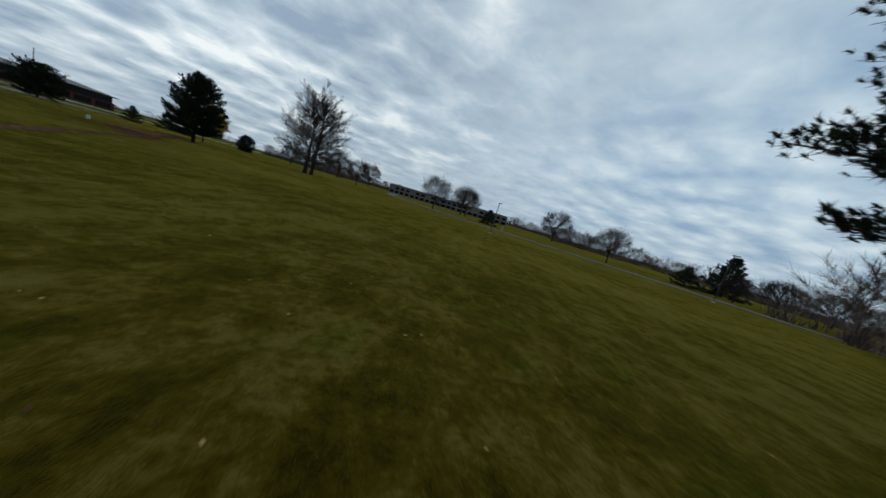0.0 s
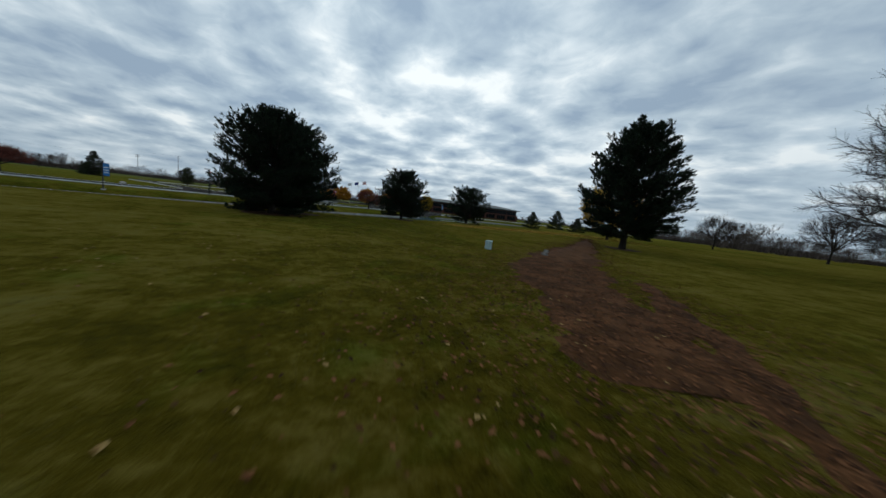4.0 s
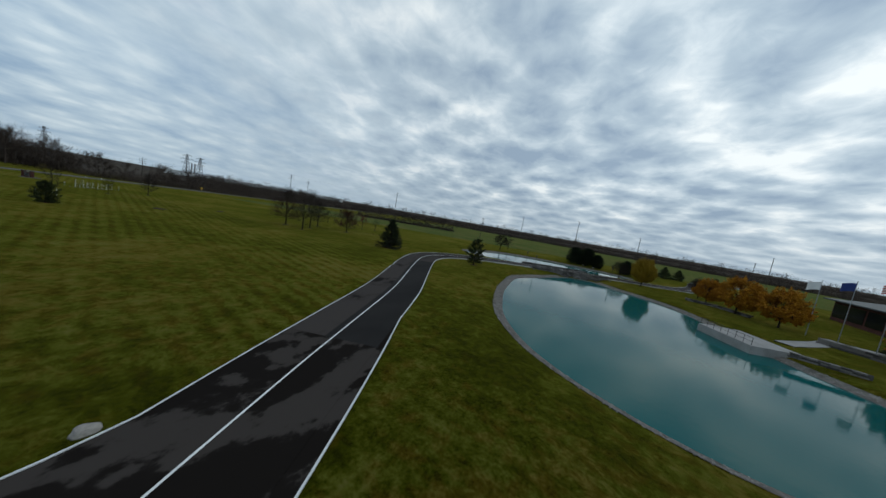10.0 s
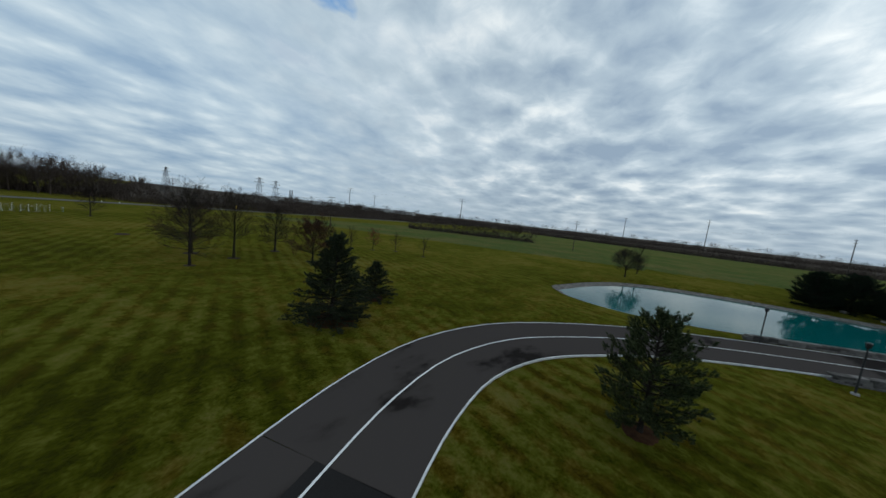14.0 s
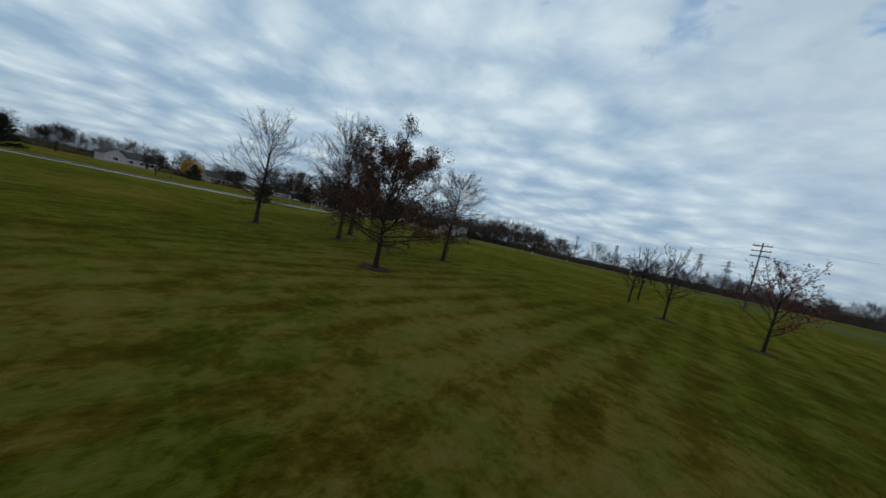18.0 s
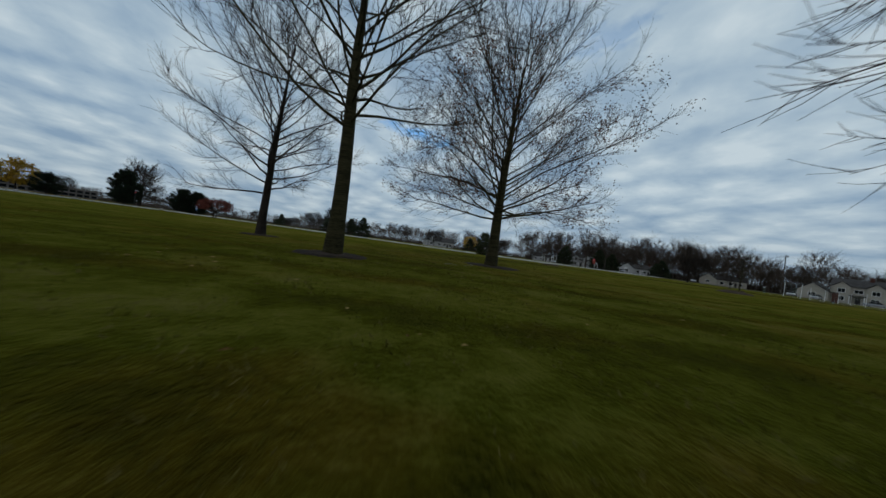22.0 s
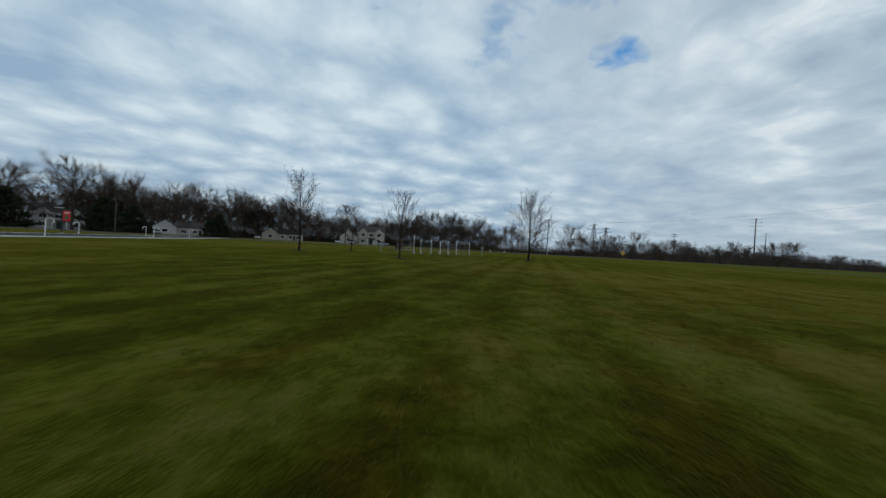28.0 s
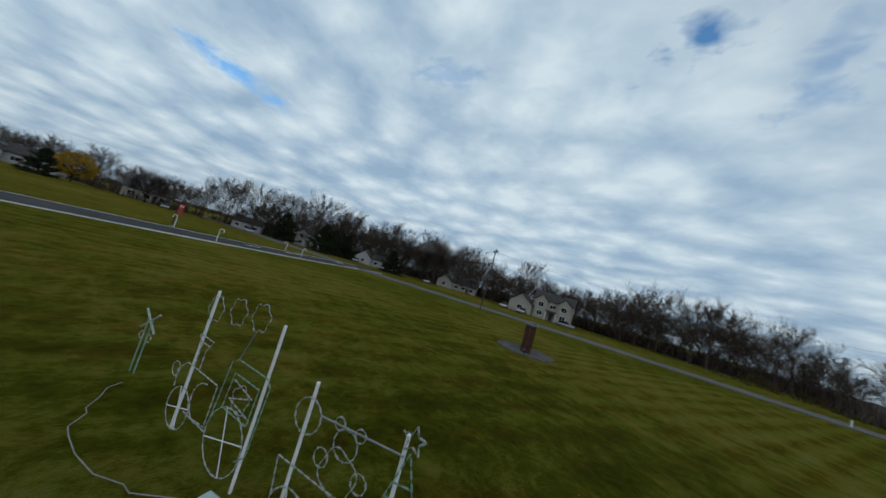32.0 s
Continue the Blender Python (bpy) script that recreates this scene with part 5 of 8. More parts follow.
def woods(name, line, count, scale, depth, label, seed, under=1.0, bush=2.6, part_of=1.0, mat=None):
    """A belt of leafless trees over scrub, as one mass."""
    bx, by, tall, r = belt_spots(line, count, depth, seed)
    verts, faces, n = [], [], 0
    for x, y, grown in zip(bx, by, tall):
        v, f = LIGHT[r.randint(5)]
        if part_of < 1:
            f = f[r.uniform(size=len(f)) < part_of]
        a, k = r.uniform(0, 6.28), scale * grown * r.uniform(0.68, 1.12)
        c, sn = math.cos(a) * k, math.sin(a) * k
        wide = r.uniform(0.9, 1.25)
        verts.append(np.stack([x + (v[:, 0] * c - v[:, 1] * sn) * wide, y + (v[:, 0] * sn + v[:, 1] * c) * wide, v[:, 2] * k], 1))
        faces.append(f + n)
        n += len(v)
    # scrub at their feet: clumps of rising shoots
    m = int(count * 3 * under)
    if m:
        ux, uy, s2, r2 = belt_spots(line, m, depth * 1.1, seed + 50)
        shoots = 30
        h = bush * r2.uniform(0.25, 1.5, (m, 1)) * r2.uniform(0.4, 1.0, (m, shoots))
        az, out = r2.uniform(0, 6.28, (m, shoots)), r2.uniform(0, 1, (m, shoots)) ** 0.6 * bush * 0.7
        bx2, by2 = ux[:, None] + out * np.cos(az) * 0.6, uy[:, None] + out * np.sin(az) * 0.6
        base = np.stack([bx2, by2, h * 0.1 * r2.uniform(-1, 1.5, h.shape)], -1)
        tip = np.stack([ux[:, None] + out * np.cos(az + 0.4), uy[:, None] + out * np.sin(az + 0.4), h], -1)
        w = np.stack([np.sin(az * 3), np.cos(az * 3), 0 * az], -1) * 0.08 * max(scale, 0.5) * r2.uniform(0.5, 1.5, (m, shoots, 1))
        tri = np.stack([base - w, base + w, tip], 2).reshape(-1, 3)
        verts.append(tri)
        faces.append(np.arange(len(tri)).reshape(-1, 3) + n)
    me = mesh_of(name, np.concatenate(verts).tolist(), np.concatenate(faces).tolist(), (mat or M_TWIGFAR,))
    return tagged(new(name, me), label, "woods", kind="stuff")


# single trees along the front of the western belt
first = []
for k, (x, y, s) in enumerate(((-122, 30, 1.25), (-140, 40, 1.3), (-157, 70, 1.0), (-148, 52, 1.15), (-165, 104, 0.95))):
    stem_geo, limbs, slivers = KINDS[k]
    t = stand("bare_tree", x, y, "tall leafless tree at the wood's edge", "tree", k * 70, s, "wood edge trees")
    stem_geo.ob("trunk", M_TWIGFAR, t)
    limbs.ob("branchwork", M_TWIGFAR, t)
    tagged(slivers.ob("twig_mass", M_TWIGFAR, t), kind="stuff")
    first.append(t)
EDGE = [(-84, 18, 0.7), (-101, 24, 0.95), (-116, 26, 1.05), (-130, 33, 1.1), (-147, 45, 1.1), (-160, 60, 0.9), (-169, 82, 0.85), (-174, 105, 0.95), (-177, 128, 0.95), (-176, 146, 0.75)]
bx, by, tall, r = belt_spots(EDGE, 72, 16, 77)
for x, y, grown in zip(bx, by, tall):
    copy_thing(first[r.randint(5)], where(x / S, y / S, r.uniform(0, 360), grown * r.uniform(0.78, 1.08)))
bx, by, tall, r = belt_spots([(-160, 150, 0.7), (-166, 180, 0.55), (-182, 225, 0.55), (-200, 270, 0.6)], 26, 14, 78)
for x, y, grown in zip(bx, by, tall):
    copy_thing(first[r.randint(5)], where(x / S, y / S, r.uniform(0, 360), grown * r.uniform(0.8, 1.15)))

BACK = [(x - 12, y - 9, k * 1.02) for x, y, k in EDGE]
woods("woods", BACK, 105, 1.0, 26, "belt of leafless trees behind houses and road", 1, 3.0, 4.5)
woods("woods", [(-235, 190), (-270, 270), (-330, 400)], 70, 0.8, 60, "leafless wood beyond the road", 11, 4.0, 5.0, 0.6)
woods("woods", [(-130, 432), (-20, 440), (100, 450), (260, 460)], 60, 0.55, 16, "low line of scrub across the fields", 12, 8.0, 4.0, 0.5)
woods("woods", [(-168, 135), (-166, 160), (-172, 195), (-188, 260), (-222, 380)], 60, 0.42, 22, "leafless scrub and low trees beyond the road", 9, 8.0, 3.6)
woods("woods", [(-162, 120), (-158, 150), (-164, 190), (-178, 250)], 2, 0.2, 8, "yellowing scrub along the roadside", 19, 18.0, 1.8, 1.0, M_OCHRE)
woods("woods", [(-84, 18), (-60, -12), (-20, -30), (40, -50)], 60, 0.8, 24, "leafless trees beyond the park", 2, 2.0)
woods("woods", [(-112, 243), (-90, 262), (-60, 285)], 26, 0.62, 12, "copse of leafless trees in the fields", 3, 3.0, 3.0)
woods("woods", [(-280, 420), (-100, 470), (60, 500), (220, 520), (400, 480), (520, 330)], 110, 0.8, 40, "far line of leafless trees", 4, 4.0, 6.0, 0.5)
woods("woods", [(170, 60), (230, 70), (300, 100), (420, 160), (480, 240)], 60, 0.8, 30, "leafless trees beyond the eastern lawns", 5, 3.0, 4.0, 0.6)
woods("woods", [(205, 118), (232, 82), (245, 48), (246, 20)], 60, 0.5, 22, "brown belt of leafless trees past the long building", 15, 5.0, 3.5)
woods("woods", [(120, -60), (200, -90), (290, -80)], 40, 0.7, 26, "leafless trees beyond the long building", 10, 3.0, 3.0, 0.7)
woods("woods", [(40, -100), (90, -110), (150, -90)], 30, 0.6, 20, "leafless trees by the drive", 6, 3.0, 2.6)
woods("woods", [(-520, 300), (-420, 480), (-280, 600), (0, 760), (400, 760)], 120, 1.2, 60, "wooded skyline far off", 7, 5.0, 9.0, 0.35)
woods("woods", [(-400, -120), (-250, -200), (0, -220), (250, -200), (420, -60)], 90, 1.0, 50, "wooded skyline behind", 8, 5.0, 8.0, 0.35)

# ---------------------------------------------------------------- stone banks, walls and culverts
def stone_mesh(rng, name="stone"):
    bm = bmesh.new()
    bmesh.ops.create_icosphere(bm, subdivisions=1, radius=0.5)
    for v in bm.verts:
        v.co = Vector((v.co.x * rng.uniform(0.75, 1.2), v.co.y * rng.uniform(0.6, 1.1), v.co.z * rng.uniform(0.4, 0.75)))
    me = bpy.data.meshes.new(name)
    bm.to_mesh(me)
    bm.free()
    me.materials.append(M_STONE)
    return me


def bank(poly, seed, singles, lo, hi, reach=1.35):
    """Riprap along a waterline: loose stones by themselves on one stretch, the rest as one mass."""
    rng = R(seed)
    shapes = [stone_mesh(rng) for _ in range(5)]
    base = [np.array([v.co for v in m.vertices]) for m in shapes]
    tris = [[tuple(p.vertices) for p in m.polygons] for m in shapes]
    top = tagged(new("stone_bank"), "band of loose grey stones along the pond edge", "stone bank", kind="structure")
    ring = [Vector(p) for p in poly]
    n = len(ring)
    area = sum(a.x * b.y - b.x * a.y for a, b in zip(ring, ring[1:] + ring[:1]))
    sign = 1 if area < 0 else -1
    cand = []
    for i in range(n):
        a, b = ring[i], ring[(i + 1) % n]
        out = Vector((-(b - a).y, (b - a).x)).normalized() * sign
        for _ in range(int((b - a).length * 30) + 1):
            q = a.lerp(b, rng.random()) + out * rng.uniform(-0.15, reach)
            cand.append((q, rng.uniform(0.07, 0.17)))
    xs, ys = np.array([c[0].x for c in cand]), np.array([c[0].y for c in cand])
    zs = ground_height(xs, ys)
    verts, faces, made = [], [], 0
    for (q, s), z in zip(cand, zs):
        k = rng.randrange(5)
        m = pose(0, 0, 0, rng.uniform(-25, 25), rng.uniform(-25, 25), rng.uniform(0, 360)).to_3x3() * s
        if made < singles and lo.x < q.x < hi.x and lo.y < q.y < hi.y:
            o = new("stone", shapes[k])
            o.parent = top
            o.matrix_basis = Matrix.Translation((q.x, q.y, z + s * 0.1)) @ m.to_4x4()
            made += 1
            continue
        pts = base[k] @ np.array(m).T + np.array((q.x, q.y, z + s * 0.1))
        o = len(verts)
        verts += pts.tolist()
        faces += [tuple(i + o for i in f) for f in tris[k]]
    # coarse gravel bed under the stones
    outer = [q + reach * 0.95 * Vector((-(ring[(i + 1) % n] - ring[i - 1]).y, (ring[(i + 1) % n] - ring[i - 1]).x)).normalized() * sign for i, q in enumerate(ring)]
    inner = [q - 0.3 * Vector((-(ring[(i + 1) % n] - ring[i - 1]).y, (ring[(i + 1) % n] - ring[i - 1]).x)).normalized() * sign for i, q in enumerate(ring)]
    vs = []
    for row in (inner, ring, [a.lerp(b, 0.5) for a, b in zip(ring, outer)], outer):
        zz = ground_height(np.array([q.x for q in row]), np.array([q.y for q in row]))
        vs += [(q.x, q.y, z + 0.035) for q, z in zip(row, zz)]
    fs = [(k * n + i, k * n + (i + 1) % n, (k + 1) * n + (i + 1) % n, (k + 1) * n + i) for k in range(3) for i in range(n)]
    bed_ob = new("gravel_bed", mesh_of("gravel_bed", vs, fs, (M_GRAVEL,), smooth=True))
    bed_ob.parent = top
    rest = new("stones", mesh_of("stones", verts, faces, (M_STONE,)))
    rest.parent = top
    tagged(rest, kind="stuff")
    return top


bank(PONDS[0], 71, 290, plan(24, 76), plan(50, 90), 0.75)
bank(PONDS[1], 72, 290, plan(15, 140), plan(25, 165))
bank(PONDS[2], 73, 150, plan(-8, 180), plan(8, 200))


def stone_wall(line, height, z0, thick, name, label, seed, course=0.2, length=0.75):
    """A dry-laid wall: a dark core with every block of its courses as a piece."""
    rng = R(seed)
    top = tagged(new(name), label, "stone wall", kind="structure")
    pts = smooth_line(line, 0.5)
    cum = [0.0]
    for a, b in zip(pts, pts[1:]):
        cum.append(cum[-1] + (b - a).length)
    core = new("core", ribbon_mesh(pts, thick * 0.36, z0, z0 + height - 0.04))
    core.parent = top
    rows = max(1, round(height / course))
    stock = {}
    for r in range(rows):
        s = -rng.uniform(0, length)
        while s < cum[-1]:
            ln = round(length * rng.uniform(0.6, 1.3), 1)
            mid = s + ln / 2
            s += ln + 0.015
            if mid < 0 or mid > cum[-1]:
                continue
            i = min(max(0, next((k for k, c in enumerate(cum) if c >= mid), len(cum) - 1) - 1), len(pts) - 2)
            f = (mid - cum[i]) / max(1e-6, cum[i + 1] - cum[i])
            p, d = pts[i].lerp(pts[i + 1], f), pts[i + 1] - pts[i]
            cap = r == rows - 1
            key = (ln, cap)
            if key not in stock:
                w, h = thick / 2 + (0.06 if cap else rng.uniform(-0.02, 0.03)), height / rows / 2 - 0.006
                bm = boxes((-ln / 2, ln / 2, -w, w, -h, h), bevel=0.018)
                me = bpy.data.meshes.new("stone_block")
                bm.to_mesh(me)
                bm.free()
                me.materials.append(M_WALLSTONE)
                stock[key] = me
            o = new("stone_block", stock[key])
            o.parent = top
            o.matrix_basis = Matrix.Translation((p.x, p.y, z0 + (r + 0.5) * height / rows)) @ pose(0, 0, 0, 0, 0, math.degrees(math.atan2(d.y, d.x)) + rng.uniform(-1, 1))
    return top


def ribbon_mesh(pts, half, z0, z1):
    a, b = offset_line(pts, half), offset_line(pts, -half)
    vs, fs = [], []
    for p, q in zip(a, b):
        vs += [(p.x, p.y, z0), (p.x, p.y, z1), (q.x, q.y, z1), (q.x, q.y, z0)]
    for i in range(len(a) - 1):
        j = i * 4
        for k in range(3):
            fs.append((j + k, j + k + 4, j + k + 5, j + k + 1))
    fs += [(0, 1, 2, 3), tuple(len(vs) - 4 + k for k in (3, 2, 1, 0))]
    return mesh_of("core", vs, fs, (M_WALLSTONE,))


stone_wall([(18.6, 176.3), (26, 182.0), (35.5, 188.4)], 2.3, -1.7, 0.45, "parapet_wall", "dark dry-laid stone headwall and parapet over the culvert", 81)
stone_wall([(14.5, 182.2), (22, 187.8), (30, 193.2)], 0.62, 0.0, 0.4, "parapet_wall", "low dry-laid stone parapet beside the lane", 82)
stone_wall([(60.8, 105.2), (70, 110.2), (79, 114.8)], 2.2, -1.5, 0.45, "parapet_wall", "stacked dark stone headwall and parapet beside the drive", 83)
stone_wall([(56.5, 115.2), (64.5, 119.0), (72.5, 124.2)], 0.75, 0.0, 0.5, "parapet_wall", "stacked stone parapet above the pond", 84)
stone_wall([(52.7, 148.8), (58, 147.6)], 0.6, 0.0, 0.5, "garden_wall", "low limestone garden wall by the pond terrace", 85)
stone_wall([(62.5, 165.5), (66.5, 161.5), (70.3, 156.5)], 0.9, 0.0, 0.6, "garden_wall", "long low limestone wall below the maples", 86, 0.3, 1.2)
stone_wall([(71.5, 153.5), (76, 145.5), (82.5, 137.5)], 0.9, 0.0, 0.6, "garden_wall", "long low limestone wall below the maples", 87, 0.3, 1.2)
stone_wall([(50.5, 183.0), (55.5, 181.5), (59.0, 177.0)], 0.6, 0.0, 0.5, "garden_wall", "clipped dark edging wall under the maples", 88, 0.3, 1.0)


def culvert(x, y, turn, radius, width, label):
    """A headwall of stone with an arched opening and the pipe behind it."""
    t = thing("culvert", label, "culvert", Matrix.Translation((*plan(x, y), 0)) @ pose(0, 0, 0, 0, 0, turn))
    bm = bmesh.new()
    zb, zt = -1.75, 0.0
    arc = [(radius * math.cos(a), WATER_Z + radius * 0.75 * math.sin(a)) for a in (math.pi * k / 12 for k in range(13))]
    outer = [(width, zb), (width, zt), (-width, zt), (-width, zb)]
    front = [(radius, zb)] + arc + [(-radius, zb)]
    pts = [(outer[0], front[0])]
    loop_o = [(width, zb), (width, -0.9), (width, zt), (width * 0.6, zt), (width * 0.3, zt), (0, zt), (-width * 0.3, zt), (-width * 0.6, zt), (-width, zt), (-width, -0.9), (-width, zb)]
    loop_i = [front[round(k * (len(front) - 1) / 10)] for k in range(11)]
    for y0 in (-0.25, 0.25):
        vo = [bm.verts.new((u, y0, v)) for u, v in loop_o]
        vi = [bm.verts.new((u, y0, v)) for u, v in loop_i]
        for k in range(10):
            bm.faces.new((vo[k], vo[k + 1], vi[k + 1], vi[k]))
    bm.verts.ensure_lookup_table()
    for k in range(10):
        bm.faces.new((bm.verts[11 + k], bm.verts[12 + k], bm.verts[34 + k], bm.verts[33 + k]))
        bm.faces.new((bm.verts[k], bm.verts[k + 1], bm.verts[23 + k], bm.verts[22 + k]))
    bmesh.ops.recalc_face_normals(bm, faces=bm.faces[:])
    part("headwall", bm, M_WALLSTONE, t)
    # black colour puts the shade of the tunnel mouth into the pipe
    tunnel = Geo()
    tunnel.tube([(0, 0.26, WATER_Z - 0.1), (0, 4.0, WATER_Z - 0.1)], [radius * 0.98] * 2, 14)
    tunnel.ob("pipe", M_BLACK, t, "inside of the pipe, coloured black for its shade")
    ring = Geo()
    ring.tube([(u, -0.28, v) for u, v in arc], [0.09] * 13, 6)
    ring.ob("arch_ring", M_CONCRETE, t, "pale concrete arch ring", smooth=True)
    return t


culvert(28.6, 183.55, 34, 0.85, 1.5, "stone culvert headwall with an arched mouth")
culvert(68.2, 108.95, 27, 0.85, 1.5, "stone culvert headwall with an arched mouth")


def boulder(x, y, size, seed, label="pale boulder on the verge", squash=0.6):
    rng = R(seed)
    bm = bmesh.new()
    bmesh.ops.create_icosphere(bm, subdivisions=3, radius=0.5)
    for v in bm.verts:
        d = noise.noise(v.co * 2.3 + Vector((seed * 3.1, 0, 0))) * 0.32 + noise.noise(v.co * 6 + Vector((0, seed, 0))) * 0.08
        v.co = Vector((v.co.x * 1.15, v.co.y * 0.85, v.co.z * squash)) * size * (1 + d)
    o = part("boulder", bm, M_ROCK, smooth=False)
    p = plan(x, y)
    o.matrix_basis = Matrix.Translation((p.x, p.y, ground_at(p.x, p.y) + size * squash * 0.28)) @ pose(0, 0, 0, 0, 0, rng.uniform(0, 360))
    return tagged(o, label, "boulder", "verge boulders")


for i, (x, y, s) in enumerate(((19.2, 104.6, 0.65), (26.6, 106.3, 0.6), (29.7, 102.6, 0.65), (35.4, 101.4, 0.95), (15.8, 92.9, 0.95), (14.2, 92.1, 0.5), (53.5, 117.3, 0.6), (28, 223.6, 1.0), (31.5, 222, 0.8))):
    boulder(x, y, s, i + 3)
bed(30.3, 101.7, 0.7, M_SOIL, "bare soil patch on the verge", 44, 0.22)
bed(31.2, 101.3, 0.5, M_SOIL, "bare soil patch on the verge", 48, 0.22)
bed(33.2, 100.6, 0.6, M_SOIL, "bare soil patch on the verge", 45, 0.22)
bed(-49.6, 126.8, 1.15, M_SOIL, "dark heap of soil on the lawn", 46, 0.14, 0.22)
bed(-55.0, 140.3, 0.9, M_SOIL, "dark heap of soil on the lawn", 47, 0.14, 0.22)

# terrace on the pond
t = thing("pond_terrace", "pale concrete pond terrace with an iron railing", "terrace", Matrix.Translation((*plan(50.6, 153.6), 0)) @ pose(0, 0, 0, 0, 0, 25))
part("deck", boxes((-3.2, 3.2, -4.2, 4.2, -1.6, 0.12), bevel=0.03), M_CONCRETE, t)
for u in range(8):
    part("post", tubes((((-3.0, -4 + u * 1.14, 0.1), (-3.0, -4 + u * 1.14, 1.1)), 0.03)), M_BLACK, t)
part("rail", tubes((((-3.0, -4, 1.1), (-3.0, 4, 1.1)), 0.03), (((-3.0, -4, 0.6), (-3.0, 4, 0.6)), 0.02)), M_BLACK, t)
path_line = smooth_line([(55.5, 157.0), (61, 163), (67.3, 169.7), (78, 168)], 1.0)
ribbon("footpath", path_line, 1.0, -1.0, 0.06, M_CONCRETE, "pale concrete footpath to the terrace", "path", 0.2)
path_line = smooth_line([(66, 172), (79, 152), (88, 143), (100, 136)], 1.0)
ribbon("footpath", path_line, 1.1, -1.1, 0.06, M_CONCRETE, "pale concrete footpath before the building", "path", 0.2)

# ---------------------------------------------------------------- buildings
def window(parent, x0, x1, y, z0, z1, frame_mat=None, glass=None, bars=0):
    """A window in a wall that faces -y: frame proud of the wall, pane behind it."""
    w = part("window", boxes((x0, x0 + 0.09, y - 0.06, y + 0.05, z0, z1), (x1 - 0.09, x1, y - 0.06, y + 0.05, z0, z1),
                             (x0, x1, y - 0.062, y + 0.048, z1 - 0.09, z1), (x0 - 0.05, x1 + 0.05, y - 0.12, y + 0.05, z0 - 0.06, z0 + 0.05)), frame_mat or M_WHITE, parent)
    part("pane", boxes((x0 + 0.09, x1 - 0.09, y - 0.03, y - 0.015, z0 + 0.05, z1 - 0.09)), glass or M_DARKGLASS, w, "dark reflecting glass")
    for k in range(bars):
        x = x0 + (x1 - x0) * (k + 1) / (bars + 1)
        part("bar", boxes((x - 0.025, x + 0.025, y - 0.05, y - 0.031, z0 + 0.05, z1 - 0.09)), frame_mat or M_WHITE, w)
    return w


def facing(a, b):
    """The pose at plan point a whose x runs to plan point b, and their distance."""
    p, q = plan(*a), plan(*b)
    d = q - p
    return Matrix.Translation((p.x, p.y, 0)) @ pose(0, 0, 0, 0, 0, math.degrees(math.atan2(d.y, d.x))), d.length


def slope_roof(bm, x0, x1, y0, y1, z0, z1, over=0.9, thick=0.25):
    """A low hipped roof over a rectangle, with eaves and thickness."""
    h = min(y1 - y0, x1 - x0) / 2
    lo = [(x0 - over, y0 - over, z0), (x1 + over, y0 - over, z0), (x1 + over, y1 + over, z0), (x0 - over, y1 + over, z0)]
    ridge = [(x0 + h, (y0 + y1) / 2, z1), (x1 - h, (y0 + y1) / 2, z1)]
    a = [bm.verts.new(v) for v in lo]
    u = [bm.verts.new((v[0], v[1], v[2] + thick)) for v in lo]
    r = [bm.verts.new(v) for v in ridge]
    for i in range(4):
        bm.faces.new((a[i], a[(i + 1) % 4], u[(i + 1) % 4], u[i]))
    bm.faces.new((a[3], a[2], a[1], a[0]))
    bm.faces.new((u[0], u[1], r[1], r[0]))
    bm.faces.new((u[2], u[3], r[0], r[1]))
    bm.faces.new((u[1], u[2], r[1]))
    bm.faces.new((u[3], u[0], r[0]))
    return bm


m, L = facing((95.5, 176.0), (149.0, 153.0))
office = thing("office_building", "long two-storey brick office with dark glass and green metal roof", "office building", m)
D = 20.0
part("wall", boxes((0, L, 0.5, D, 0, 6.3)), M_BRICK, office, "red-brown brick wall")
n_bays = 10
bay = L / n_bays
for k in range(n_bays + 1):
    x = k * bay
    part("pier", boxes((x - 0.55, x + 0.55, -0.35, 0.5, 0, 3.1), (x - 0.65, x + 0.65, -0.45, 0.5, 3.1, 3.4), bevel=0.02), M_BRICK, office)
for k in range(n_bays):
    x = k * bay
    w = part("window_band", boxes((x + 0.6, x + bay - 0.6, 0.42, 0.5, 0.7, 2.9)), M_DARKGLASS, office, "dark ground-floor glazing")
    for j in range(1, 4):
        xx = x + 0.6 + (bay - 1.2) * j / 4
        part("mullion", boxes((xx - 0.04, xx + 0.04, 0.34, 0.42, 0.7, 2.9)), M_DARKFRAME, w)
    w = part("window_band", boxes((x + 0.15, x + bay - 0.15, 0.40, 0.5, 3.7, 5.7)), M_DARKGLASS, office, "dark upper glazing")
    for j in range(1, 5):
        xx = x + 0.15 + (bay - 0.3) * j / 5
        part("mullion", boxes((xx - 0.04, xx + 0.04, 0.32, 0.40, 3.7, 5.7)), M_DARKFRAME, w)
part("spandrel", boxes((-0.2, L + 0.2, 0.2, 0.5, 3.1, 3.65), bevel=0.03), M_BRICK, office, "dull brick band between storeys")
part("roof", slope_roof(bmesh.new(), 0, L, 0, D, 6.2, 8.4, 1.5, 0.3), M_ROOF, office, "grey-green standing seam metal roof")
for k in range(int(L / 1.6)):
    x = 1 + k * 1.6
    part("seam", tubes((((x, -1.45, 6.52), (x, min(D / 2, 3 + max(0, 10)) * 0.55, 7.55)), 0.04), sides=4), M_ROOF, office)
m2_, L2 = facing((84.5, 186.0), (98.5, 176.5))
pav = thing("entrance_pavilion", "taller glazed entrance pavilion with a hipped green roof", "office building", m2_)
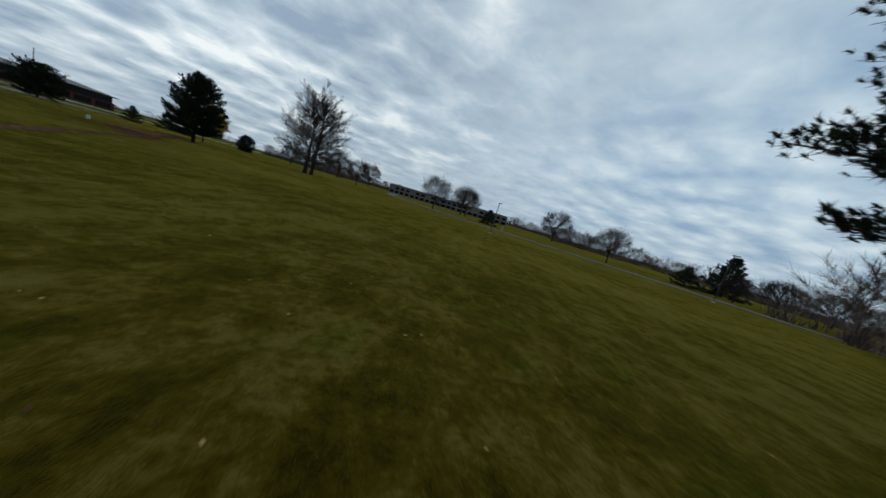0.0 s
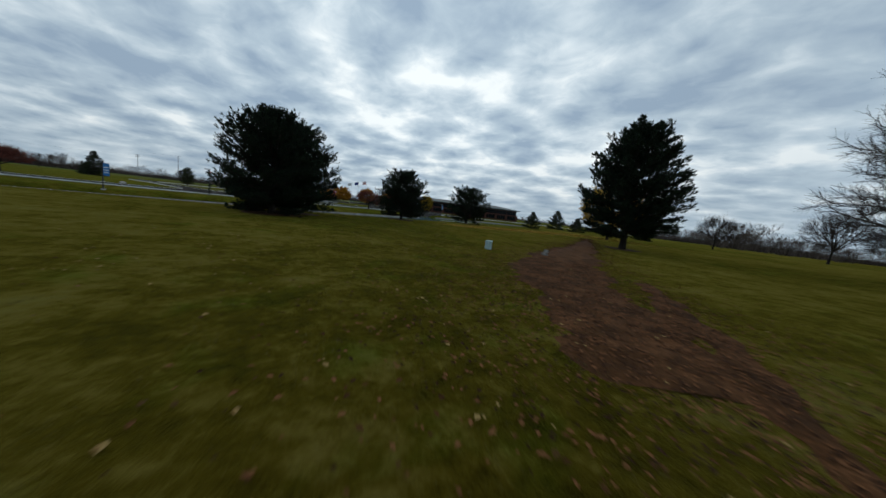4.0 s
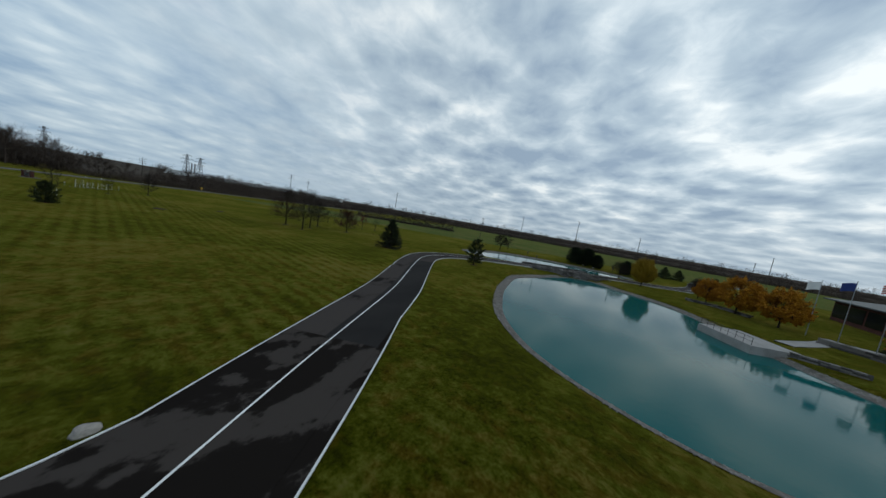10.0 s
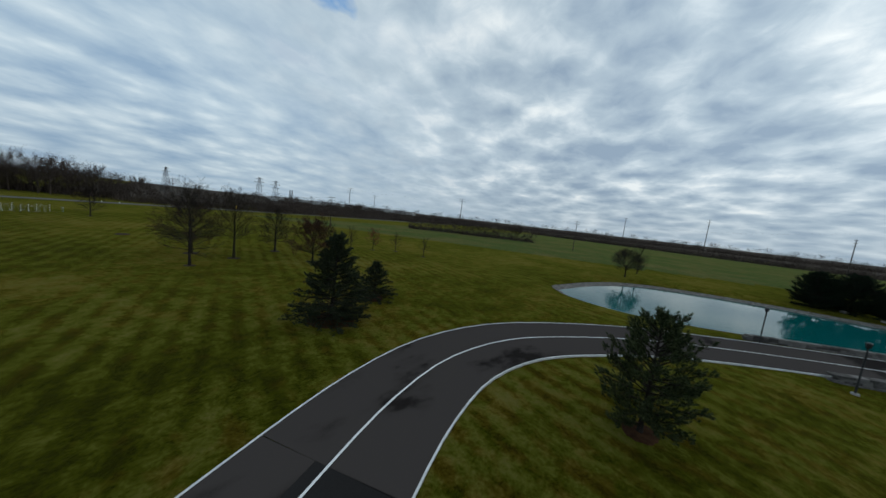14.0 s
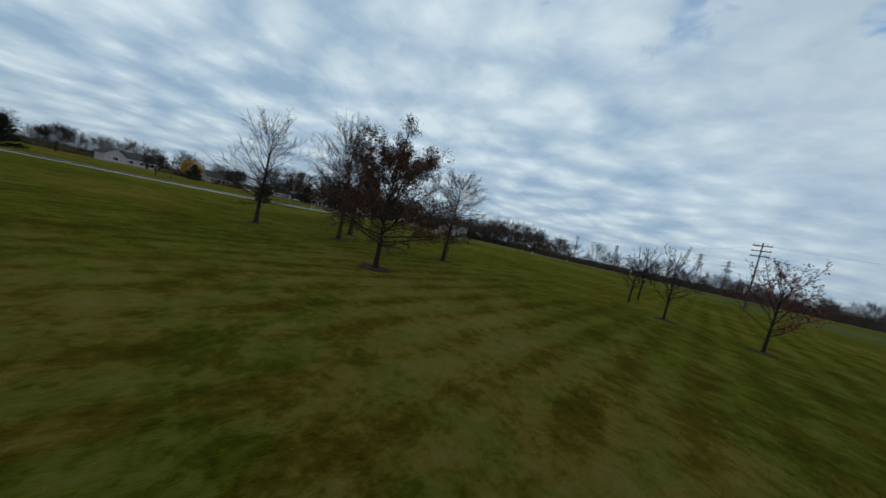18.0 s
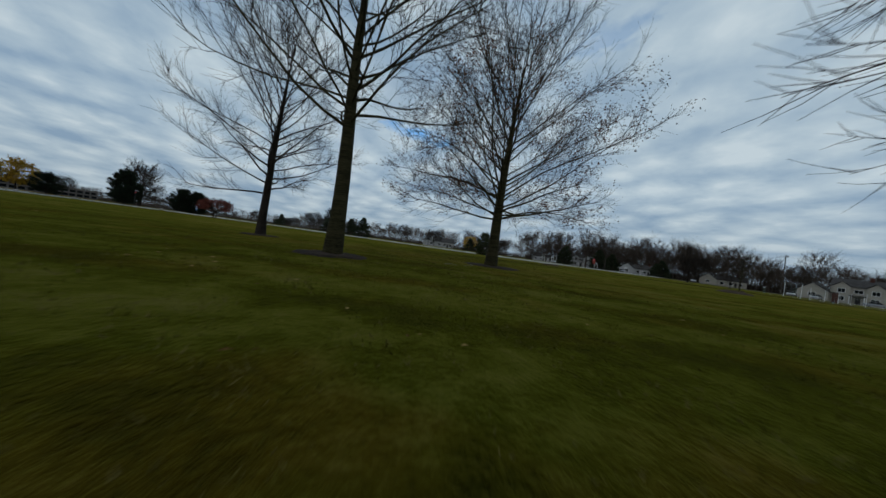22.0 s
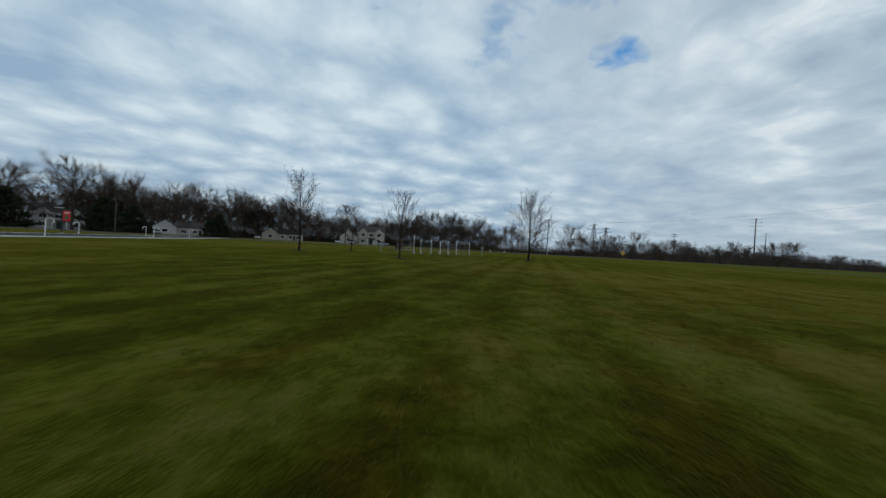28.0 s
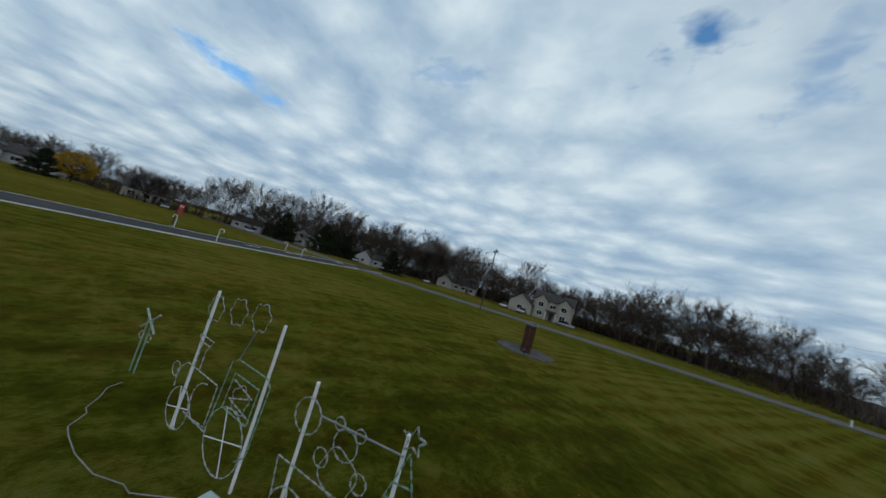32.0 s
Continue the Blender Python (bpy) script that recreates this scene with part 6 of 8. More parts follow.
part("wall", boxes((0, L2, 0.4, 16, 0, 8.0)), M_DARKFRAME, pav)
for k in range(6):
    x0, x1 = L2 * k / 6, L2 * (k + 1) / 6
    w = part("window_band", boxes((x0 + 0.1, x1 - 0.1, 0.28, 0.4, 0.4, 7.6)), M_DARKGLASS, pav, "tall dark glazing")
    part("mullion", boxes((x0 - 0.06, x0 + 0.06, 0.15, 0.28, 0.3, 7.7)), M_DARKFRAME, w)
    part("transom", boxes((x0, x1, 0.18, 0.28, 3.6, 4.0)), M_CONCRETE, w)
part("roof", slope_roof(bmesh.new(), 0, L2, 0, 16, 7.9, 10.9, 2.0, 0.35), M_ROOF, pav, "hipped grey-green metal roof")
m3, L3 = facing((87.0, 216.0), (86.5, 188.5))
west = thing("office_wing", "rear office wing with brick walls and a green roof", "office building", m3)
part("wall", boxes((0, L3, 0.4, 18, 0, 5.6)), M_BRICK, west)
for k in range(5):
    x0, x1 = L3 * k / 5, L3 * (k + 1) / 5
    part("window_band", boxes((x0 + 0.4, x1 - 0.4, 0.3, 0.4, 1.0, 4.8)), M_DARKGLASS, west, "dark glazing")
part("roof", slope_roof(bmesh.new(), 0, L3, 0, 18, 5.5, 7.6, 1.4, 0.3), M_ROOF, west, "grey-green metal roof")

# the long pale building beyond the eastern lawn
m, L = facing((165, 30), (149.5, -32))
deck = thing("long_building", "long low building with pale bands and dark window strips", "office building", m @ Matrix.Translation((0, 0, 0)))
part("wall", boxes((0, L, 0.3, 30, 0, 5.0)), M_FACADE, deck)
rng = R(64)
for f in range(2):
    for k in range(22):
        x0, x1 = L * k / 22, L * (k + 1) / 22
        z, high_band = (0.4, 1.45) if f == 0 else (2.75, 1.3)
        if f == 0 or rng.random() < 0.75:
            part("window_band", boxes((x0 + rng.uniform(0.25, 0.7), x1 - rng.uniform(0.25, 0.7), 0.24, 0.3, z, z + high_band)), M_DARKGLASS, deck)
for k in range(23):
    x0 = L * k / 22
    part("column", boxes((x0 - 0.14, x0 + 0.14, 0.02, 0.24, 0, 4.9), bevel=0.02), M_FACADE, deck)
part("floor_band", boxes((-0.1, L + 0.1, -0.02, 0.22, 2.0, 2.55), bevel=0.03), M_FACADE, deck)
part("parapet", boxes((-0.3, L + 0.3, 0.1, 30.3, 5.0, 5.35), bevel=0.05), M_FACADE, deck)


def gable(bm, x0, x1, y0, y1, z0, z1, over=0.35, thick=0.16, along_x=True):
    """Two roof slopes over a rectangle with the ridge along x or y."""
    if along_x:
        e = [((x0 - over, y0 - over), (x1 + over, y0 - over)), ((x1 + over, y1 + over), (x0 - over, y1 + over))]
        mid = ((x0 - over, (y0 + y1) / 2), (x1 + over, (y0 + y1) / 2))
        sets = ((e[0][0], e[0][1], mid[1], mid[0]), (e[1][0], e[1][1], mid[0], mid[1]))
    else:
        mid = (((x0 + x1) / 2, y0 - over), ((x0 + x1) / 2, y1 + over))
        sets = (((x0 - over, y1 + over), (x0 - over, y0 - over), mid[0], mid[1]), ((x1 + over, y0 - over), (x1 + over, y1 + over), mid[1], mid[0]))
    for s in sets:
        lo = [bm.verts.new((*s[k], (z0 if k < 2 else z1))) for k in range(4)]
        hi = [bm.verts.new((*s[k], (z0 if k < 2 else z1) + thick)) for k in range(4)]
        bm.faces.new(hi)
        bm.faces.new(lo[::-1])
        for k in range(4):
            bm.faces.new((lo[k], lo[(k + 1) % 4], hi[(k + 1) % 4], hi[k]))
    return bm


def gable_wall(bm, x0, x1, y, z0, z1, t=0.12):
    a = [bm.verts.new(v) for v in ((x0, y, z0), (x1, y, z0), ((x0 + x1) / 2, y, z1))]
    b = [bm.verts.new(v) for v in ((x0, y + t, z0), (x1, y + t, z0), ((x0 + x1) / 2, y + t, z1))]
    bm.faces.new(a)
    bm.faces.new(b[::-1])
    for k in range(3):
        bm.faces.new((a[k], b[k], b[(k + 1) % 3], a[(k + 1) % 3]))
    return bm


def house(x, y, turn, wall, label, two=True, wing=True, s=1.0):
    """A detached house, its front to -y: main block, front gables, garage wing, porch, chimney."""
    p = plan(x, y)
    h = thing("house", label, "house", Matrix.Translation((p.x, p.y, 0)) @ pose(0, 0, 0, 0, 0, turn) @ Matrix.Diagonal((s, s, s, 1)), "houses along the road")
    e = 5.4 if two else 2.9
    part("wall", boxes((-5.5, 5.5, 0, 8, 0, e)), wall, h)
    r = part("roof", gable(bmesh.new(), -5.5, 5.5, 0, 8, e, e + 2.6), M_SHINGLE, h, "dark shingle roof")
    for gx in (-5.5, 5.5):
        bm = bmesh.new()
        a = [bm.verts.new(v) for v in ((gx - 0.06, 0, e), (gx - 0.06, 8, e), (gx - 0.06, 4, e + 2.55))]
        b = [bm.verts.new(v) for v in ((gx + 0.06, 0, e), (gx + 0.06, 8, e), (gx + 0.06, 4, e + 2.55))]
        bm.faces.new(a), bm.faces.new(b[::-1])
        for k in range(3):
            bm.faces.new((a[k], b[k], b[(k + 1) % 3], a[(k + 1) % 3]))
        part("gable_end", bm, wall, h)
    if two:
        for gx in (-3.2, 3.2):
            part("front_gable", gable_wall(boxes((gx - 1.7, gx + 1.7, -0.8, 0, 0, e)), gx - 1.7, gx + 1.7, -0.8, e, e + 1.6), wall, h)
            part("gable_roof", gable(bmesh.new(), gx - 1.7, gx + 1.7, -0.8, 3.0, e, e + 1.65, 0.3, 0.14, False), M_SHINGLE, h)
            window(h, gx - 0.8, gx + 0.8, -0.8, 3.4, 4.8, bars=1)
            window(h, gx - 0.8, gx + 0.8, -0.8, 0.9, 2.3, bars=1)
        window(h, -0.9, 0.9, 0, 3.5, 4.7, bars=1)
        part("porch_roof", boxes((-1.6, 1.6, -2.2, 0, 2.6, 2.85), bevel=0.04), M_SHINGLE, h)
        for px in (-1.4, 1.4):
            part("porch_post", boxes((px - 0.09, px + 0.09, -2.1, -1.92, 0, 2.6)), M_WHITE, h)
        part("door", boxes((-0.5, 0.5, -0.07, 0.0, 0.1, 2.2)), M_DARKFRAME, h, "dark front door")
    else:
        for gx in (-3.5, -0.2, 3.2):
            window(h, gx - 0.8, gx + 0.8, 0, 0.9, 2.2, bars=1)
        part("door", boxes((1.1, 2.0, -0.07, 0.0, 0.1, 2.2)), M_DARKFRAME, h, "dark front door")
    part("chimney", boxes((1.4, 2.2, 3.2, 4.0, e, e + 3.5), (1.3, 2.3, 3.1, 4.1, e + 3.5, e + 3.65)), M_BRICK, h, "brick chimney")
    if wing:
        part("garage_wall", boxes((-12.2, -5.5, -2.0, 6, 0, 2.9)), wall, h)
        part("garage_gable", gable_wall(bmesh.new(), -12.2, -5.5, -2.0, 2.9, 5.6), wall, h)
        part("garage_roof", gable(bmesh.new(), -12.2, -5.5, -2.0, 6.0, 2.9, 5.65, 0.4, 0.16, False), M_SHINGLE, h)
        window(h, -9.7, -8.0, -2.0, 1.0, 2.3, bars=1)
    return h


house(-154.0, 91.8, 112, M_SIDING, "two-storey beige house with front gables and a garage wing", s=0.92)
house(-112.5, 31.0, 153, M_GREYSIDING, "white two-storey house beside a dark spruce", wing=False, s=0.8)
house(-131.5, 46.5, 140, M_GREYSIDING, "low pale house under bare trees", two=False, s=0.8)
house(-153.5, 61.5, 127, M_SIDING, "low beige bungalow under bare trees", two=False, s=0.8)
house(-96.5, 24.0, 165, M_GREYSIDING, "low white house half hidden by trees", two=False, wing=False, s=0.75)
house(-74.0, 14.0, 185, M_SIDING, "low beige house beyond the lawn", two=False, wing=False)
house(-52.0, 2.0, 190, M_GREYSIDING, "low white house among bare trees", two=False)


def car(x, y, turn, label):
    """A parked car: lower body, cabin, glass, four wheels, lamps."""
    p = plan(x, y)
    c = thing("car", label, "car", Matrix.Translation((p.x, p.y, 0.02)) @ pose(0, 0, 0, 0, 0, turn), "parked cars")
    bm = boxes((-2.2, 2.2, -0.88, 0.88, 0.3, 0.88), bevel=0.14)
    part("body", bm, M_CARPAINT, c, smooth=True)
    bm = bmesh.new()
    lo = [bm.verts.new(v) for v in ((-1.5, -0.8, 0.86), (1.1, -0.8, 0.86), (1.1, 0.8, 0.86), (-1.5, 0.8, 0.86))]
    hi = [bm.verts.new(v) for v in ((-1.05, -0.62, 1.42), (0.4, -0.62, 1.42), (0.4, 0.62, 1.42), (-1.05, 0.62, 1.42))]
    for k in range(4):
        bm.faces.new((lo[k], lo[(k + 1) % 4], hi[(k + 1) % 4], hi[k]))
    bm.faces.new(hi)
    part("cabin", bm, M_DARKGLASS, c, "dark glazed cabin")
    part("roof", boxes((-1.02, 0.37, -0.6, 0.6, 1.423, 1.45), bevel=0.01), M_CARPAINT, c)
    for wx in (-1.35, 1.35):
        for wy in (-0.8, 0.8):
            w = part("wheel", tubes((((wx, wy - 0.1, 0.32), (wx, wy + 0.1, 0.32)), 0.32), sides=16), M_TYRE, c)
            part("rim", tubes((((wx, wy - 0.11, 0.32), (wx, wy + 0.11, 0.32)), 0.19), sides=12), M_METAL, w)
    for wy in (-0.62, 0.62):
        part("headlight", boxes((2.12, 2.215, wy - 0.16, wy + 0.16, 0.62, 0.76), bevel=0.02), M_WHITE, c)
    return c


for x, y, a in ((-146.5, 88.5, 20), (-145.5, 84.0, 25), (-147.5, 98.5, 110), (-139.0, 60.5, 40), (-123.5, 43.5, 60), (-96.0, 36.5, 85), (-79.0, 28.5, 90)):
    car(x, y, a, "parked car on a drive among bare trees")

# ---------------------------------------------------------------- poles, lamps, signs, flags
def utility_pole(x, y, height, turn, label, arms=2, mat=None, radius=0.15):
    t = stand("utility_pole", x, y, label, "utility pole", turn, 1.0, "power line poles")
    part("shaft", tubes((((0, 0, -0.3), (0, 0, height * 0.5), (0, 0, height)), [radius, radius * 0.85, radius * 0.65])), mat or M_POLE, t)
    for k in range(arms):
        z = height - 0.5 - k * height * 0.075
        arm = part("crossarm", boxes((-height * 0.1, height * 0.1, -0.08, 0.08, z - 0.07, z + 0.07)), mat or M_POLE, t)
        for u in (-0.09, -0.045, 0.045, 0.09):
            part("insulator", tubes((((u * height, 0, z + 0.07), (u * height, 0, z + 0.32)), [0.06, 0.04])), M_METAL, arm)
    return t


POLES = ((-151, 151, 12.5, 60, 3), (-82, 185.6, 11.8, 60, 3), (-32.5, 268, 14.0, 60, 2), (-215, 262, 25, 60, 3), (-150, 330, 27, 60, 2), (0, 560, 40, 60, 2), (60, 390, 22, 60, 3), (110, 330, 15, 60, 3),
         (150, 420, 24, 60, 2), (-300, 340, 26, 60, 2), (240, 300, 28, 60, 3), (-60, 480, 30, 60, 2), (-180, 205, 12, 60, 2), (-118, 100, 10, 60, 1), (-105, 58, 10, 60, 1))
for x, y, h, a, n in POLES:
    utility_pole(x, y, h, a, "weathered power pole with crossarms and insulators", n, radius=0.012 * h)


def wire(a, b, za, zb, sag=2.5, r=0.011):
    p, q = plan(*a), plan(*b)
    pts = [(p.x + (q.x - p.x) * t, p.y + (q.y - p.y) * t, za + (zb - za) * t - sag * 4 * t * (1 - t)) for t in (k / 12 for k in range(13))]
    return part("power_line", tubes((pts, r), sides=3), M_BLACK)


for (a, b, za, zb) in (((-151, 151), (-82, 185.6), 12.0, 11.3), ((-82, 185.6), (-32.5, 268), 11.3, 13.5), ((-151, 151), (-118, 100), 12.0, 9.5), ((-151, 151), (-180, 205), 12, 11.5), ((-118, 100), (-105, 58), 9.5, 9.5),
                      ((-32.5, 268), (60, 390), 13.5, 25.5), ((-215, 262), (-150, 330), 24.5, 26.5), ((-150, 330), (-60, 480), 26.5, 29.5)):
    tagged(wire(a, b, za, zb), "thin sagging overhead power line", "power line", "overhead lines")


def pylon(x, y, height, turn):
    """A lattice tower: four tapering legs, bracing, three pairs of arms."""
    t = stand("pylon", x, y, "grey steel lattice transmission tower far off", "pylon", turn, 1.0, "transmission towers")
    h = height

    def corner(k, z):
        w = 0.11 * h * (1 - z / h) ** 1.2 + 0.018 * h
        return Vector((w * (1 if k in (0, 3) else -1), w * (1 if k < 2 else -1), z))

    levels = [0, 0.18, 0.34, 0.48, 0.6, 0.7, 0.79, 0.87, 0.94, 1.0]
    for k in range(4):
        part("leg", tubes(([corner(k, h * f) for f in levels], 0.006 * h), sides=4), M_PYLON, t)
    for f0, f1 in zip(levels, levels[1:]):
        for k in range(4):
            n = (k + 1) % 4
            for line in ((corner(k, h * f0), corner(n, h * f1)), (corner(n, h * f0), corner(k, h * f1))):
                part("brace", tubes((line, 0.0035 * h), sides=3), M_PYLON, t)
    for f, w in ((0.70, 0.2), (0.83, 0.24), (0.95, 0.17)):
        for s in (-1, 1):
            part("arm", tubes((((0, 0, h * (f + 0.035)), (s * w * h, 0, h * f)), 0.004 * h), (((0, 0, h * (f - 0.01)), (s * w * h, 0, h * f)), 0.004 * h), sides=4), M_PYLON, t)
    return t


pylon(-283.7, 213, 26, 30)
pylon(-320, 236, 27, 30)
pylon(-430, 160, 30, 30)
ch = stand("power_station", -836, 420, "far power station with two pale chimneys", "power station")
part("hall", boxes((-35, 35, -10, 10, 0, 11), bevel=0.5), M_CHIMNEY, ch)
for dx in (-9, 9):
    part("chimney", tubes((((dx, 0, 0), (dx, 0, 34)), [2.2, 1.5]), sides=14), M_CHIMNEY, ch)
far = stand("warehouse", -640, 470, "far low pale warehouse on the skyline", "warehouse", 40)
part("wall", boxes((-190, 190, -20, 20, 0, 9)), M_WHITE, far)
part("roof", boxes((-192, 192, -21, 21, 9, 10)), M_CONCRETE, far)


def lamp_post(x, y, height, turn, banner=None, wrap=False, label="black lamp post beside the drive", globe=False):
    t = stand("lamp_post", x, y, label, "lamp post", turn, 1.0, "lamp posts")
    part("base", tubes((((0, 0, -0.1), (0, 0, 0.12)), [0.22, 0.2]), sides=14), M_CONCRETE, t, "round concrete footing")
    part("pole", tubes((((0, 0, 0.12), (0, 0, height)), [0.06, 0.05]), sides=10), M_BLACK, t)
    if globe:
        part("head", tubes((((0, 0, height), (0, 0, height + 0.1), (0, 0, height + 0.38), (0, 0, height + 0.45)), [0.08, 0.15, 0.18, 0.05]), sides=10), M_BLACK, t)
    else:
        part("head", boxes((-0.12, 0.62, -0.16, 0.16, height, height + 0.13), bevel=0.04), M_METAL, t, "flat grey lamp head")
    if banner:
        for z in (height - 0.25, height - 1.62):
            part("banner_arm", tubes((((0, 0, z), (-0.66, 0, z)), 0.015), sides=6), M_BLACK, t)
        cloth = part("banner", boxes((-0.64, -0.06, -0.006, 0.006, height - 1.6, height - 0.27)), banner, t, "hanging cloth banner")
        if banner is M_REDCLOTH:
            for s in (-0.012, 0.008):
                bm = bmesh.new()
                for z0, w in ((height - 1.35, 0.2), (height - 1.18, 0.16), (height - 1.02, 0.11)):
                    f = [bm.verts.new(v) for v in ((-0.35 - w, s, z0), (-0.35 + w, s, z0), (-0.35, s, z0 + 0.26))]
                    g = [bm.verts.new((v.co.x, s + 0.004, v.co.z)) for v in f]
                    bm.faces.new(f), bm.faces.new(g[::-1])
                    for k in range(3):
                        bm.faces.new((f[k], g[k], g[(k + 1) % 3], f[(k + 1) % 3]))
                part("printed_tree", bm, M_GREENCLOTH, cloth, "green printed fir tree")
            for k in range(2):
                part("printed_line", boxes((-0.56, -0.14, -0.010, 0.010, height - 0.5 - k * 0.12, height - 0.45 - k * 0.12)), M_WHITE, cloth, "pale line of small lettering")
        else:
            for k in range(3):
                part("printed_band", boxes((-0.6, -0.1, -0.010, 0.010, height - 0.75 - k * 0.28, height - 0.66 - k * 0.28)), M_WHITE, cloth, "pale printed band")
    if wrap:
        pts = [(0.16 * math.cos(a), 0.16 * math.sin(a), 0.3 + a / (2 * math.pi) * 0.52) for a in (k * 0.5 for k in range(int(2 * math.pi * (height - 0.6) / 0.52 / 0.5)))]
        part("garland", tubes((pts, 0.055), sides=6), M_PINE, t, "dark green garland wound round the pole")
        part("bow", boxes((-0.14, 0.14, -0.12, 0.12, height - 0.5, height - 0.25), bevel=0.05), M_REDCLOTH, t, "red bow")
    return t


lamp_post(26.0, 87.0, 3.7, 200, wrap=True, label="black lamp post wound with a dark garland")
lamp_post(43.6, 95.9, 3.5, 200, M_REDCLOTH, label="lamp post with a red banner")
lamp_post(80.2, 116.5, 3.7, 200, M_BLUECLOTH, label="lamp post with a blue banner")
lamp_post(18.5, 79.5, 3.2, 160, M_BLUECLOTH, label="lamp post with a blue banner by the pond")
lamp_post(81.1, 136.9, 3.5, 200, M_BLUECLOTH, label="lamp post with a blue banner by the wall")
lamp_post(-83.7, 82.6, 3.2, 330, M_REDCLOTH, label="lamp post with a red banner by the road")
lamp_post(19.2, 174.8, 3.5, 30, label="slim dark lamp post by the bridge", globe=True)
lamp_post(36.0, 187.0, 3.5, 30, label="slim dark lamp post by the bridge", globe=True)
lamp_post(15.4, 182.3, 3.4, 30, label="slim dark lamp post by the lane", globe=True)
lamp_post(46.5, -1.8, 4.6, 200, label="slim pale lamp post by the path")
lamp_post(36.2, -25.9, 6.0, 200, label="slim pale lamp post by the path")
lamp_post(-38.0, 93.0, 3.8, 30, label="slim dark lamp post by the drive", globe=True)
lamp_post(-8.0, 82.0, 3.8, 30, label="slim dark lamp post by the drive", globe=True)


def flag(x, y, height, mats, turn, label):
    t = stand("flagpole", x, y, label, "flagpole", turn, 1.0, "flagpoles")
    part("pole", tubes((((0, 0, 0), (0, 0, height)), [0.07, 0.04]), sides=8), M_METAL, t)
    part("finial", tubes((((0, 0, height), (0, 0, height + 0.08), (0, 0, height + 0.16)), [0.03, 0.09, 0.02]), sides=8), M_METAL, t)
    n = 12
    stripes = 7 if len(mats) > 1 else 1
    cloth = None
    for s in range(stripes):
        bm = bmesh.new()
        z1, z0 = height - 0.2 - 1.4 * s / stripes, height - 0.2 - 1.4 * (s + 1) / stripes
        rows = []
        for k in range(n + 1):
            u = k / n
            y = 0.12 * math.sin(u * 7) * u
            rows.append([bm.verts.new((0.05 + 2.1 * u, y + o, z - 0.35 * u + 0.05 * math.sin(u * 5))) for z in (z0, z1) for o in (-0.006, 0.006)])
        for a, b in zip(rows, rows[1:]):
            bm.faces.new((a[0], b[0], b[2], a[2]))
            bm.faces.new((a[3], b[3], b[1], a[1]))
        o = part("flag" if s == 0 else "stripe", bm, mats[s % len(mats)], cloth or t, "cloth flag half furled" if s == 0 else "")
        cloth = cloth or o
    return t


flag(69.5, 168.4, 11.5, (M_REDCLOTH, M_WHITE), 200, "steel flagpole flying a red and white striped flag")
flag(66.5, 170.0, 10.8, (M_NAVY,), 200, "steel flagpole flying a dark blue flag")
flag(63.8, 171.6, 10.0, (M_WHITE,), 200, "steel flagpole flying a pale flag")

ys = stand("road_sign", -148, 172, "yellow diamond road sign on a post", "road sign", 200)
part("post", tubes((((0, 0, -0.2), (0, 0, 2.6)), 0.04), sides=6), M_METAL, ys)
bm = boxes((-0.62, 0.62, -0.012, 0.012, -0.62, 0.62))
bmesh.ops.rotate(bm, verts=bm.verts, cent=(0, 0, 0), matrix=Matrix.Rotation(radians(45), 3, "Y"))
bmesh.ops.translate(bm, verts=bm.verts, vec=(0, -0.05, 2.0))
part("plate", bm, M_SIGN, ys)
for x, y in ((-146, 150), (-139, 133), (-140, 137)):
    mk = stand("marker_post", x, y, "short white roadside marker post", "marker post", 0, 1.0, "road markers")
    part("post", boxes((-0.06, 0.06, -0.06, 0.06, -0.1, 0.8), bevel=0.01), M_WHITE, mk)

ub = stand("utility_box", 42.6, 46.4, "pale green utility pedestal in the grass", "utility box", 30, 0.72)
part("body", boxes((-0.2, 0.2, -0.2, 0.2, -0.05, 0.52), bevel=0.02), M_UTIL, ub)
part("cap", boxes((-0.23, 0.23, -0.23, 0.23, 0.523, 0.64), bevel=0.05), M_UTIL, ub)

# litter bed under the tall pine
rng = R(5)
swale = smooth_line([(37.5, 36.5), (40.4, 40.4), (42.6, 42.5), (45.6, 44.2), (48.7, 46.2), (53.5, 48.8), (60, 52.7), (71, 59.6)], 0.22)
flank = []
for turn_side in (1.0, -1.0):
    edge = []
    for i, (p, q) in enumerate(zip(swale, offset_line(swale, turn_side))):
        u = i / (len(swale) - 1)
        wide_here = (1.9 * (1 - u) ** 1.3 * min(1.0, 0.35 + 4 * u) + 0.35) * (1 + 0.14 * math.sin(i * 0.23 + turn_side) + 0.1 * math.sin(i * 0.61)) + rng.uniform(-0.2, 0.2)
        edge.append(p + (q - p).normalized() * max(0.1, wide_here))
    flank.append(edge)
k = len(swale)
vs = [(p.x, p.y, 0.012) for p in flank[0]] + [(p.x, p.y, 0.05 + rng.uniform(-0.01, 0.01)) for p in swale] + [(p.x, p.y, 0.012) for p in flank[1]]
fs = [f for i in range(k - 1) for f in ((i + k, i + k + 1, i + 1, i), (i + 2 * k, i + 2 * k + 1, i + k + 1, i + k))]
tagged(new("litter_bed", mesh_of("litter_bed", vs, fs, (M_REDLITTER,))), "drift of russet leaf litter in a shallow dip", "litter bed", kind="stuff")
